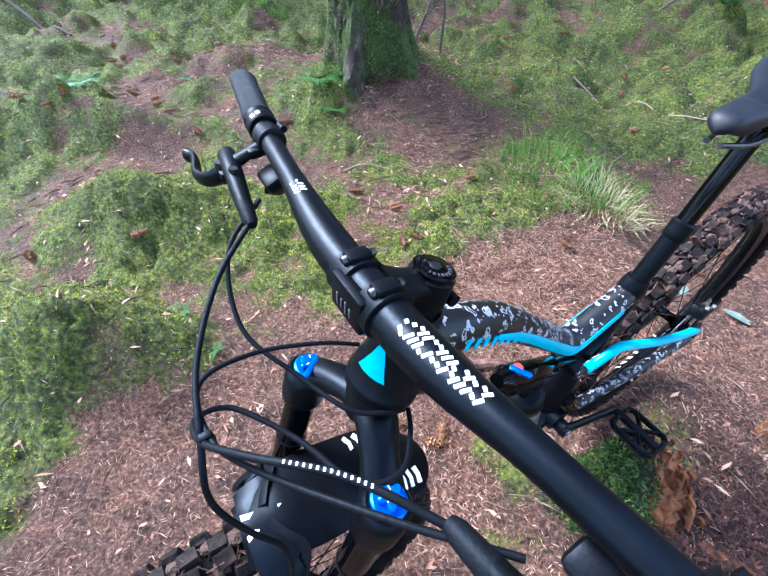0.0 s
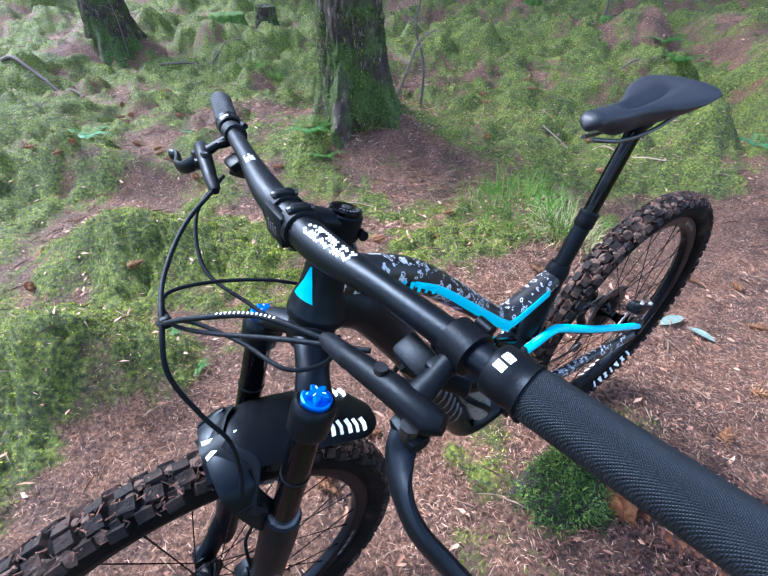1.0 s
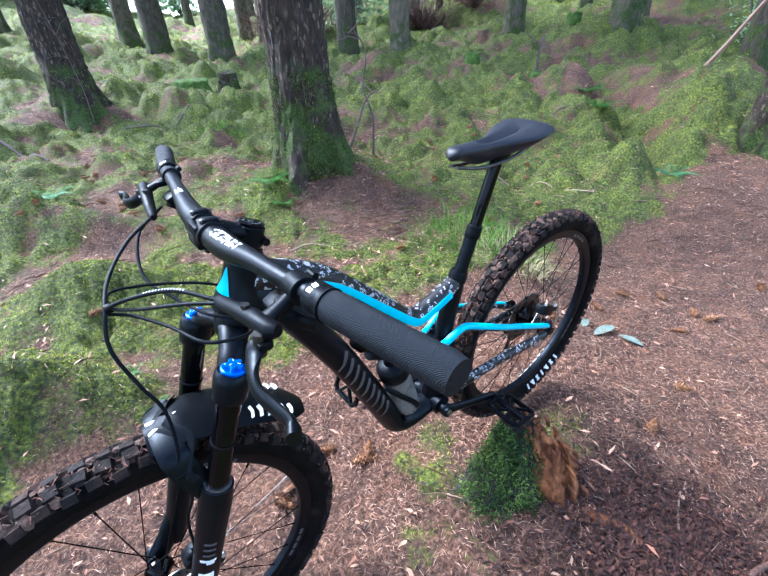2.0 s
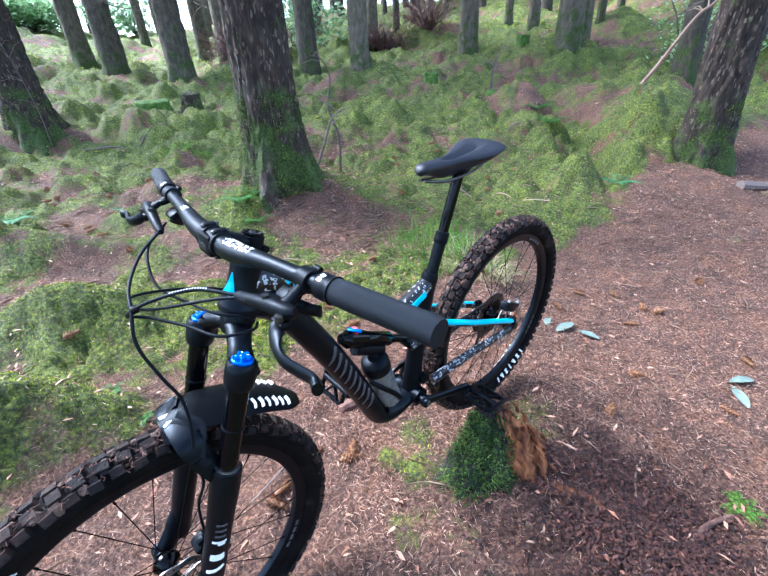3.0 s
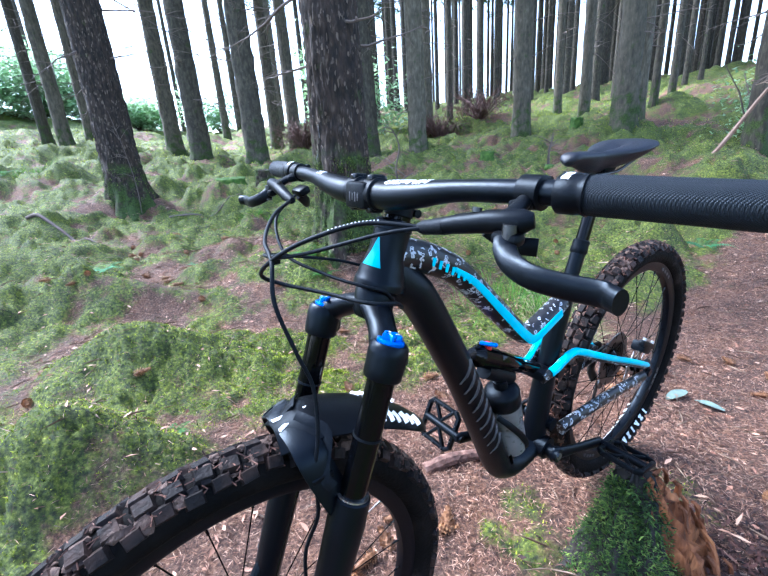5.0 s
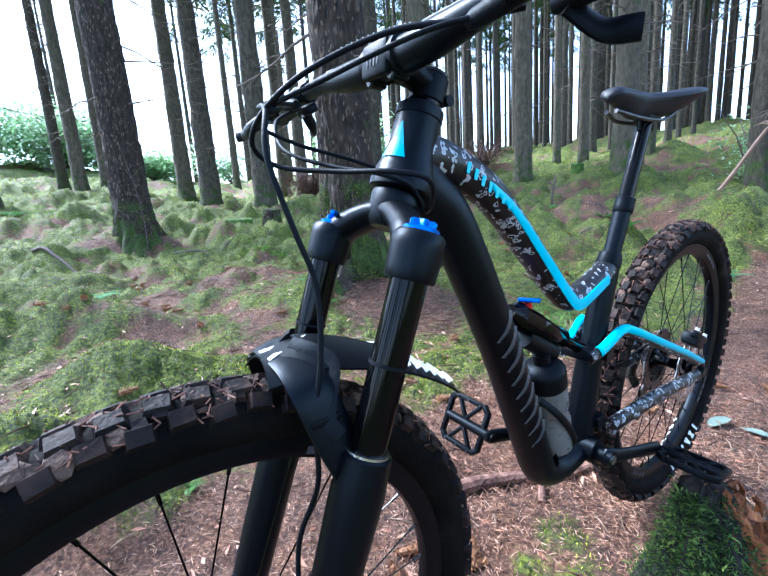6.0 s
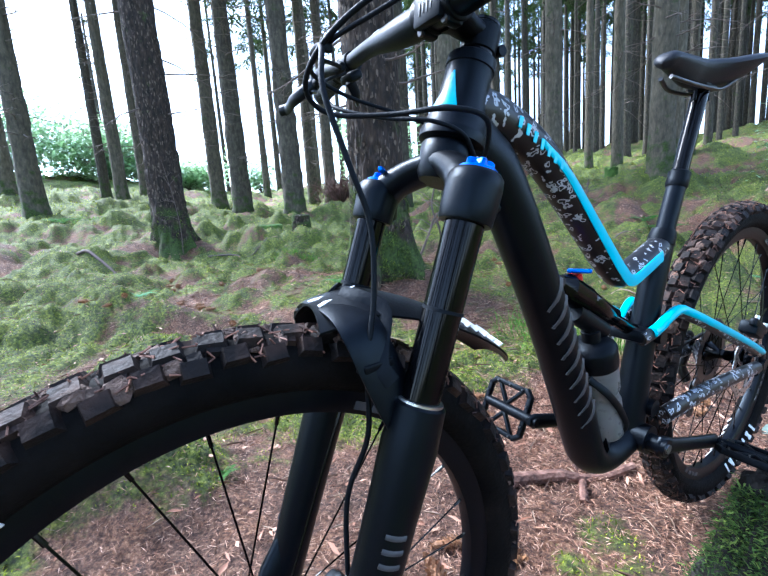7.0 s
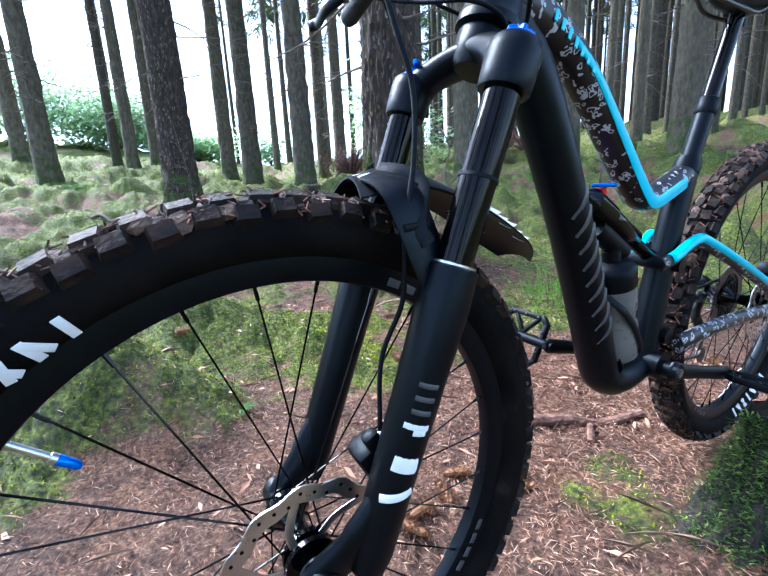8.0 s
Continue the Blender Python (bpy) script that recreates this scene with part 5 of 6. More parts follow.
# ---- trees ----
# bark with moss that creeps up from the foot
for m in (BARK, HAZYGREYBARK):
    n, l, b = parts_of(m)
    stretch = n.new("ShaderNodeMapping")
    stretch.inputs["Scale"].default_value = (1, 1, 0.35)
    source = n.new("ShaderNodeTexCoord")
    l.new(source.outputs["Object"], stretch.inputs["Vector"])
    for node in [k for k in n if k.type == "TEX_NOISE"]:
        l.new(stretch.outputs[0], node.inputs["Vector"])
    co = n.new("ShaderNodeTexCoord")
    sep = n.new("ShaderNodeSeparateXYZ")
    l.new(co.outputs["Object"], sep.inputs[0])
    patch = n.new("ShaderNodeTexNoise")
    patch.inputs["Scale"].default_value, patch.inputs["Detail"].default_value = 5.0, 9
    l.new(co.outputs["Object"], patch.inputs["Vector"])
    low = n.new("ShaderNodeMapRange")
    low.inputs["From Min"].default_value, low.inputs["From Max"].default_value = 0.1, 1.1
    low.inputs["To Min"].default_value, low.inputs["To Max"].default_value = 0.18, -0.08
    l.new(sep.outputs["Z"], low.inputs["Value"])
    s1 = n.new("ShaderNodeMath")
    l.new(patch.outputs["Fac"], s1.inputs[0])
    l.new(low.outputs[0], s1.inputs[1])
    s2 = n.new("ShaderNodeMapRange")
    s2.inputs["From Min"].default_value, s2.inputs["From Max"].default_value = 0.54, 0.68
    l.new(s1.outputs[0], s2.inputs["Value"])
    mossy = n.new("ShaderNodeValToRGB")
    e = mossy.color_ramp.elements
    e[0].position, e[0].color, e[1].position, e[1].color = 0.3, (0.008, 0.014, 0.003, 1), 0.75, (0.075, 0.115, 0.018, 1)
    fine = n.new("ShaderNodeTexNoise")
    fine.inputs["Scale"].default_value, fine.inputs["Detail"].default_value = 55, 8
    l.new(co.outputs["Object"], fine.inputs["Vector"])
    l.new(fine.outputs["Fac"], mossy.inputs["Fac"])
    old = b.inputs["Base Color"].links[0].from_socket
    flakes = n.new("ShaderNodeTexVoronoi")
    flakes.inputs["Scale"].default_value = 75
    l.new(stretch.outputs[0], flakes.inputs["Vector"])
    pick = n.new("ShaderNodeSeparateColor")
    l.new(flakes.outputs["Color"], pick.inputs[0])
    pale = n.new("ShaderNodeMapRange")
    pale.inputs["From Min"].default_value, pale.inputs["From Max"].default_value = 0.86, 0.98
    pale.inputs["To Max"].default_value = 0.5 if m is BARK else 0.2
    l.new(pick.outputs[0], pale.inputs["Value"])
    flecked = n.new("ShaderNodeMix")
    flecked.data_type = "RGBA"
    flecked.inputs[7].default_value = (0.23, 0.175, 0.13, 1)
    l.new(pale.outputs[0], flecked.inputs[0])
    l.new(old, flecked.inputs[6])
    mx = n.new("ShaderNodeMix")
    mx.data_type = "RGBA"
    l.new(s2.outputs[0], mx.inputs[0])
    l.new(flecked.outputs[2], mx.inputs[6])
    l.new(mossy.outputs["Color"], mx.inputs[7])
    l.new(mx.outputs[2], b.inputs["Base Color"])


def trunk(r, tall, seg, rings, seed, flare, lean=0.0):
    """Corners and quads of a tapered trunk with buttress roots and flaking bark."""
    t = np.linspace(0, 1, rings) ** (1.9 if rings > 60 else 1.5)
    z = -0.25 + t * (tall + 0.25)
    a = np.linspace(0, 2 * np.pi, seg, endpoint=False)
    A, Z = np.meshgrid(a, z)
    taper = 1 - 0.62 * np.clip(Z, 0, None) / tall
    foot = np.exp(-np.clip(Z + 0.05, 0, None) / 0.30)
    lobes = np.maximum(0, np.cos(5 * A + seed)) ** 2 * 0.6 + np.maximum(0, np.cos(3 * A + 2 * seed)) ** 2 * 0.5
    R = r * (taper + flare * foot * (0.35 + lobes))
    u, v = A * r * 1.0, Z
    wrap = lattice(np.cos(A) * r * 8 + 20, Z * 3 + np.sin(A) * r * 8, 1.0, seed) - 0.5
    flake = lattice(np.cos(A) * 3.0 * r + 9, Z * 0.42 + np.sin(A) * 3.0 * r, 0.035, seed + 1) - 0.5
    R = R * (1 + 0.10 * wrap) + flake * 0.042 * min(1, r / 0.2)
    R = R + (lattice(np.cos(A) * r * 2 + 5, Z + np.sin(A) * r * 2, 0.014, seed + 2) - 0.5) * 0.008
    P = np.stack([R * np.cos(A) + lean * Z, R * np.sin(A), Z], -1)
    i, j = np.meshgrid(np.arange(rings - 1), np.arange(seg), indexing="ij")
    j2 = (j + 1) % seg
    return P.reshape(-1, 3), np.stack([i * seg + j, i * seg + j2, (i + 1) * seg + j2, (i + 1) * seg + j], -1).reshape(-1, 4)


def dead_branch(length, seed):
    """A bare branch along x with side twigs."""
    rs = random.Random(seed)
    bm = bmesh.new()
    sag = rs.uniform(-0.25, 0.25)
    pts = [Vector((length * t, 0.05 * length * math.sin(5 * t + seed), sag * length * t * t + rs.uniform(-0.01, 0.01))) for t in (0, 0.2, 0.4, 0.6, 0.8, 1)]
    tube(bm, pts, [0.013, 0.011, 0.009, 0.007, 0.005, 0.002], 6, caps=False)
    for k in range(rs.randint(3, 7)):
        t = rs.uniform(0.25, 0.95)
        p = pts[min(4, int(t * 5))].lerp(pts[min(5, int(t * 5) + 1)], t * 5 % 1)
        q = p + Vector((rs.uniform(0.1, 0.3), rs.choice((-1, 1)) * rs.uniform(0.1, 0.35), rs.uniform(-0.2, 0.12))) * length
        tube(bm, [p, p.lerp(q, 0.5) + Vector((0, 0, 0.02)), q], [0.005, 0.0035, 0.0015], 5, caps=False)
    return bm


def crown_sprays(low, tall, seed, reach, boughs=70):
    """Corners and triangles of drooping needle sprays on boughs."""
    g = np.random.default_rng(seed)
    roots, head, lean, long = [], [], [], []
    for k in range(boughs):
        t = g.random()
        z, a = low + (tall - low) * t, g.random() * 6.283
        out = reach * (1 - 0.8 * t) * (0.6 + 0.5 * g.random())
        m = 46
        s = np.sqrt(g.random(m))
        x = s * out
        p = np.stack([np.cos(a) * x, np.sin(a) * x, z - 0.28 * x * s + 0.12 * g.standard_normal(m)], -1)
        p[:, 0] += g.standard_normal(m) * 0.16
        p[:, 1] += g.standard_normal(m) * 0.16
        roots.append(p)
        head.append(a + g.standard_normal(m) * 0.9)
        lean.append(1.6 + 0.5 * g.random(m))
        long.append(0.22 + 0.25 * g.random(m))
    roots, head, lean, long = map(np.concatenate, (roots, head, lean, long))
    return blades(roots, head, lean, long, np.full(len(roots), 0.075), 0.3)


def spruce(r, tall, seg, rings, seed, flare, branches, low, lean=0.0, at_z=(1.6, 7.5), bark=BARK):
    t = thing("spruce_tree", "tall bare-trunked spruce with flaking brown bark", "tree", group="spruces of the wood")
    v, f = trunk(r, tall, seg, rings, seed, flare, lean)
    sheet("trunk", v, f, bark, t, "rough brown trunk with mossy foot", True)
    v, f = crown_sprays(low, tall, seed, 1.9, 32)
    sheet("crown", v, f, SPRUCE, t, "dark green drooping needles")
    rs = random.Random(seed)
    for k in range(branches):
        z = rs.uniform(*at_z)
        ob = part("dead_branch", dead_branch(rs.uniform(0.35, 1.2), seed * 50 + k), TWIG, t)
        rr = r * (1 - 0.62 * z / tall) * 0.85
        a = rs.uniform(0, 6.283)
        ob.matrix_basis = Matrix.Translation((rr * math.cos(a) + lean * z, rr * math.sin(a), z)) @ Matrix.Rotation(a, 4, "Z") @ Matrix.Rotation(rs.uniform(-0.3, 0.45), 4, "Y")
    return t


def stand(x, y):
    return float(height(x, y))


# the three nearest trunks, each its own shape
big = spruce(0.228, 16, 110, 330, 3, 0.75, 12, 9.0, at_z=(0.8, 3.6))
big.matrix_world = pose(-0.08, 3.32, stand(-0.08, 3.32) - 0.06)
tagged(big, "thick spruce trunk with pale resin streaks and a mossy foot")
second = spruce(0.25, 17, 80, 200, 8, 1.25, 14, 9.0, -0.012)
second.matrix_world = pose(-3.35, 6.2, stand(-3.35, 6.2) - 0.05)
tagged(second, "dark spruce with a wide flared mossy foot")
third = spruce(0.21, 15, 80, 200, 5, 0.7, 10, 9.0, 0.01)
third.matrix_world = pose(4.22, 3.25, stand(4.22, 3.25) - 0.05)
tagged(third, "brown spruce trunk beside a mossy ditch")

for tree, r, flare, k in ((big, 0.228, 0.75, 9000), (second, 0.25, 1.25, 5000), (third, 0.21, 0.7, 4000)):
    q = np.random.default_rng(k)
    a, z = q.random(k) * 6.283, q.random(k) ** 1.7 * 0.75 - 0.08
    rad = r * (1 + flare * np.exp(-np.clip(z + 0.05, 0, None) / 0.30) * 0.62) + 0.004
    keep = lattice(a * 0.3 + 5, z + 3, 0.12, 31) + 0.35 * np.exp(-z / 0.25) > 0.52
    v, f = blades(np.stack([rad * np.cos(a), rad * np.sin(a), z], -1)[keep], (a + q.normal(0, 0.6, k))[keep], q.uniform(0.3, 1.5, k)[keep], q.uniform(0.012, 0.034, k)[keep], q.uniform(0.004, 0.009, k)[keep], 0.6)
    tagged(sheet("foot_moss", v, f, TRUNKMOSS, tree, "green moss on the trunk's foot"), kind="stuff")
for k in range(13):
    q = random.Random(k + 40)
    a, z0 = q.uniform(-3.0, -2.35), q.uniform(0.4, 1.5)
    bm = bmesh.new()
    pts = [Vector(((0.232 - 0.009 * z) * math.cos(a + 0.02 * math.sin(9 * z)), (0.232 - 0.009 * z) * math.sin(a + 0.02 * math.sin(9 * z)), z)) for z in [z0 + 0.018 * i for i in range(q.randint(3, 7))]]
    tube(bm, pts, [q.uniform(0.0008, 0.0042) for _ in pts], 6)
    part("resin_streak", bm, LICHEN, big, "pale dried resin streak")
LEFT_TREES = [(-8.32, 9.7, 0.237), (-11.38, 12.53, 0.226), (-9.12, 13.61, 0.148), (-7.99, 12.62, 0.183), (-8.12, 14.19, 0.171), (-5.88, 14.85, 0.27), (-4.33, 12.69, 0.294), (-6.09, 22.36, 0.188), (-6.01, 24.94, 0.179), (-2.28, 10.52, 0.27), (-2.73, 16.64, 0.22), (-1.85, 15.25, 0.22)]
RIGHT_TREES = [(6.03, 5.58, 0.158), (-7.59, 27.89, 0.189), (-3.75, 25.13, 0.198), (-3.21, 28.2, 0.281), (0.57, 10.63, 0.225), (1.68, 9.93, 0.216), (2.74, 14.02, 0.17), (3.61, 14.55, 0.112), (4.54, 15.92, 0.122), (4.28, 10.03, 0.215), (7.46, 14.59, 0.133), (6.66, 11.45, 0.15), (5.56, 8.02, 0.225), (6.58, 9.06, 0.141), (7.33, 9.6, 0.088), (9.98, 12.44, 0.105), (8.37, 6.43, 0.181)]
models = [spruce(0.2, 15, 30, 60, 21 + k, 0.5, 30, 7.5 + k * 0.6, bark=HAZYGREYBARK) for k in range(4)]
for i, (x, y, r) in enumerate(LEFT_TREES + RIGHT_TREES):
    m = pose(x, y, stand(x, y), 0, 0, (i * 77) % 360)
    t = models[i] if i < len(models) else copy_thing(models[i % 4], m)
    t.matrix_basis = m @ Matrix.Diagonal((r / 0.2, r / 0.2, 1, 1))

# the wood goes on behind: too many to count
g = np.random.default_rng(4)
tv, tf, cv, cf, nt, nc = [], [], [], [], 0, 0
shapes = [trunk(0.17, 15, 9, 14, 40 + k, 0.3) for k in range(4)]
leafy = [crown_sprays(7.0 + 0.5 * k, 15, 60 + k, 2.0, 13) for k in range(3)]
made = 0
while made < 255:
    a, d = g.uniform(-0.95, 1.25), 18 + 26 * math.sqrt(g.random())
    if g.random() > 0.06 + 0.94 * float(smooth(-0.12, 0.22, a)):
        continue
    x, y = d * math.sin(a), d * math.cos(a)
    base, k = np.array([x, y, stand(x, y)]), g.uniform(0.6, 1.15)
    v, f = shapes[made % 4]
    tv.append(v * [k, k, 1] + base), tf.append(f + nt)
    nt += len(v)
    v, f = leafy[made % 3]
    cv.append(v + base), cf.append(f + nc)
    nc += len(v)
    made += 1
# unseen spruces beside and behind the camera, added as canopy against the skylight
for k in range(60):
    a, d = g.uniform(1.3, 5.3), g.uniform(5, 26)
    x, y = d * math.sin(a), d * math.cos(a)
    base = np.array([x, y, stand(x, y)])
    v, f = shapes[k % 4]
    tv.append(v * [1.3, 1.3, 1] + base), tf.append(f + nt)
    nt += len(v)
    v, f = leafy[k % 3]
    cv.append(v + base), cf.append(f + nc)
    nc += len(v)
far = thing("far_wood", "dense dark stand of distant spruce trunks on the slope, and unseen ones behind the camera", "woods", kind="stuff")
tagged(sheet("trunk", np.concatenate(tv), np.concatenate(tf), HAZYGREYBARK, far, smooth_faces=True), kind="stuff")
tagged(sheet("crown", np.concatenate(cv), np.concatenate(cf), SPRUCE, far), kind="stuff")


# ---- stump under the pedal ----
def lumpy(name, rings, mat, parent, label="", amount=0.02, cell=0.05, seed=1, seg=40, fine=0.5):
    """A closed lumpy form from rings of (x, y, z, radius x, radius y)."""
    a = np.linspace(0, 2 * np.pi, seg, endpoint=False)
    t = np.linspace(0, len(rings) - 1, 5 * len(rings))
    rr = np.array([np.interp(t, range(len(rings)), c) for c in np.array(rings, float).T]).T
    A, I = np.meshgrid(a, np.arange(len(rr)))
    q = rr[I]
    bumpy = (lattice(np.cos(A) * 3 * 0.15 + 3, q[..., 2] + np.sin(A) * 3 * 0.15, cell, seed) - 0.5) * amount + (lattice(np.cos(A) * 0.5 + 3, q[..., 2] * 1.0 + np.sin(A) * 0.5, cell * 0.3, seed + 1) - 0.5) * amount * fine
    x, y = q[..., 0] + (q[..., 3] + bumpy) * np.cos(A), q[..., 1] + (q[..., 4] + bumpy) * np.sin(A)
    P = np.stack([x, y, q[..., 2] + bumpy * 0.6], -1).reshape(-1, 3)
    k = len(rr)
    i, j = np.meshgrid(np.arange(k - 1), np.arange(seg), indexing="ij")
    F = np.stack([i * seg + j, i * seg + (j + 1) % seg, (i + 1) * seg + (j + 1) % seg, (i + 1) * seg + j], -1).reshape(-1, 4)
    return sheet(name, P, F, mat, parent, label, True)


stump = thing("tree_stump", "broken mossy stump with orange rotten wood under the pedal", "stump")
stump_body = lumpy("mossy_side", [(0.55, 0.35, -0.05, 0.19, 0.14), (0.56, 0.36, 0.05, 0.145, 0.115), (0.575, 0.38, 0.12, 0.100, 0.085), (0.59, 0.40, 0.19, 0.066, 0.058), (0.60, 0.415, 0.255, 0.045, 0.042), (0.606, 0.425, 0.30, 0.028, 0.028), (0.606, 0.425, 0.312, 0.0, 0.0)], DARKWOOD, stump, "dark mossy bark of the old stump", 0.032, 0.06, 5)
for k in range(30):
    q = random.Random(k)
    a = q.uniform(-1.0, 0.6)
    rad = q.uniform(0.06, 0.19)
    p = Vector((0.625 + rad * math.cos(a), 0.405 + rad * 0.8 * math.sin(a), 0.29 - (rad - 0.08) * 1.5 - q.uniform(0.0, 0.06)))
    d = Vector((math.cos(a) * 0.45, math.sin(a) * 0.45, -1 + q.uniform(-0.2, 0.2))).normalized() * q.uniform(0.06, 0.16)
    bm = bmesh.new()
    tube(bm, [p, p + d * 0.35 + Vector((0.006, 0, 0.004)), p + d * 0.75, p + d], [(0.002, 0.002), (0.009 * q.uniform(0.5, 1.3), 0.005), (0.007, 0.005), (0.002, 0.001)], 7, side=(-math.sin(a), math.cos(a), 0.2))
    for v in bm.verts:
        v.co += Vector((q.uniform(-1, 1), q.uniform(-1, 1), q.uniform(-1, 1))) * 0.003
    part("rotten_splinter", bm, ROTWOOD, stump, "orange rotten wood splinter", flat=True)
lumpy("rotten_core", [(0.715, 0.355, -0.05, 0.13, 0.11), (0.70, 0.365, 0.06, 0.095, 0.09), (0.672, 0.385, 0.16, 0.060, 0.060), (0.648, 0.405, 0.24, 0.036, 0.040), (0.635, 0.42, 0.295, 0.018, 0.018), (0.635, 0.42, 0.30, 0.0, 0.0)], ROTWOOD, stump, "crumbling orange core", 0.034, 0.03, 9, fine=1.0)
for k, (p, q, r) in enumerate((((0.80, 0.30, 0.06), (1.02, 0.02, -0.03), 0.022), ((0.76, 0.26, 0.08), (0.92, 0.12, 0.02), 0.03))):
    bm = bmesh.new()
    p, q = Vector(p), Vector(q)
    tube(bm, spline([p, p.lerp(q, 0.5) + Vector((0.02, 0.01, 0.012)), q], 5), [r * (1 - 0.06 * i) for i in range(11)], 9)
    part("root", bm, ROTWOOD, stump, "decayed root running into the ground")


def on(x, y, lift=0.0):
    return Vector((x, y, float(floor_at(x, y)) + lift))


# moss blades on the stump
g = np.random.default_rng(12)
faces = stump_body.data.polygons
centre, facing = np.array([p.center for p in faces]), np.array([p.normal for p in faces])
k = 30000
pick = g.integers(0, len(centre), k)
side = facing[pick] @ np.array([-0.62, -0.78, 0.1]) + 0.9 * (lattice(centre[pick, 0] * 1.0 + 3, centre[pick, 1] + centre[pick, 2], 0.035, 9) - 0.5)
pick = pick[(side > 0.22) & (centre[pick, 2] < 0.285)]
k = len(pick)
v, f = blades(centre[pick] + g.normal(0, 0.008, (k, 3)), np.arctan2(facing[pick, 1], facing[pick, 0]) + g.normal(0, 0.7, k), g.uniform(0.5, 1.7, k), g.uniform(0.006, 0.018, k), g.uniform(0.002, 0.0045, k))
tagged(sheet("moss", v, f, DEEPMOSS, stump, "feathery moss"), kind="stuff")

# small cut stumps further off
for x, y, r, h, tilt, lab in ((-1.45, 6.8, 0.14, 0.33, 4, "small cut stump with greenish bark"), (-2.35, 8.0, 0.30, 0.28, 2, "wide low stump under green moss"), (3.3, 6.4, 0.13, 0.22, 6, "small round stump under moss"), (2.6, 7.6, 0.12, 0.2, 5, "small round stump under moss"), (5.0, 8.8, 0.12, 0.25, 3, "small round stump under moss")):
    s = thing("cut_stump", lab, "stump", pose(x, y, float(floor_at(x, y)) - 0.03, tilt, tilt))
    lumpy("stump_body", [(0, 0, -0.15, r * 1.3, r * 1.3), (0, 0, 0, r * 1.15, r * 1.15), (0, 0, h * 0.6, r, r), (0, 0, h, r * 0.95, r * 0.95), (0, 0, h + 0.01, r * 0.8, r * 0.8), (0, 0, h - 0.005, 0, 0)], DEEPMOSS if "moss" in lab else BARK, s, amount=0.05, cell=0.07, seed=int(x * 7), seg=28)

# fallen log and sticks
for p, q, r, bend, mat, lab in (
    ((0.14, 0.80), (0.62, 0.86), 0.024, 0.02, ROOTWOOD, "half-buried brown root across the trail"), ((0.42, 0.74), (0.46, 0.90), 0.012, 0.02, ROOTWOOD, "splintered brown end of a root"),
    ((-3.9, 4.85), (-3.0, 4.55), 0.024, 0.008, TWIG, "dark fallen branch on the moss"), ((1.15, 0.10), (1.65, 0.20), 0.010, 0.03, ROOTWOOD, "bare root in the trail"),
    ((4.0, 2.55), (5.2, 2.0), 0.045, 0.12, TWIG, "grey root crossing the trail"), ((2.5, 4.7), (3.6, 4.9), 0.010, 0.05, TWIG, "thin branch lying on the moss"),
    ((1.5, 3.4), (2.3, 2.9), 0.010, 0.05, STRAW, "pale dead stick on the floor"), ((-2.6, 5.6), (-1.8, 6.0), 0.014, 0.06, TWIG, "dead grey stick on the needles"),
    ((-0.25, 2.3), (0.25, 2.35), 0.006, 0.02, STRAW, "pale dead stick on the floor"), ((1.0, 0.16), (1.35, 0.55), 0.004, 0.08, STRAW, "thin curved twig on needles"),
):
    bm = bmesh.new()
    pts = []
    for i in range(7):
        t = i / 6
        x, y = p[0] + t * (q[0] - p[0]) + bend * math.sin(3.3 * t), p[1] + t * (q[1] - p[1]) + bend * math.sin(5 * t)
        pts.append(on(x, y, r * 0.45 + 0.01 * math.sin(7 * t)))
    tube(bm, spline(pts, 3), [r * (1 - 0.5 * i / 18) for i in range(19)], 9)
    tagged(part("fallen_stick", bm, mat), lab, "stick")

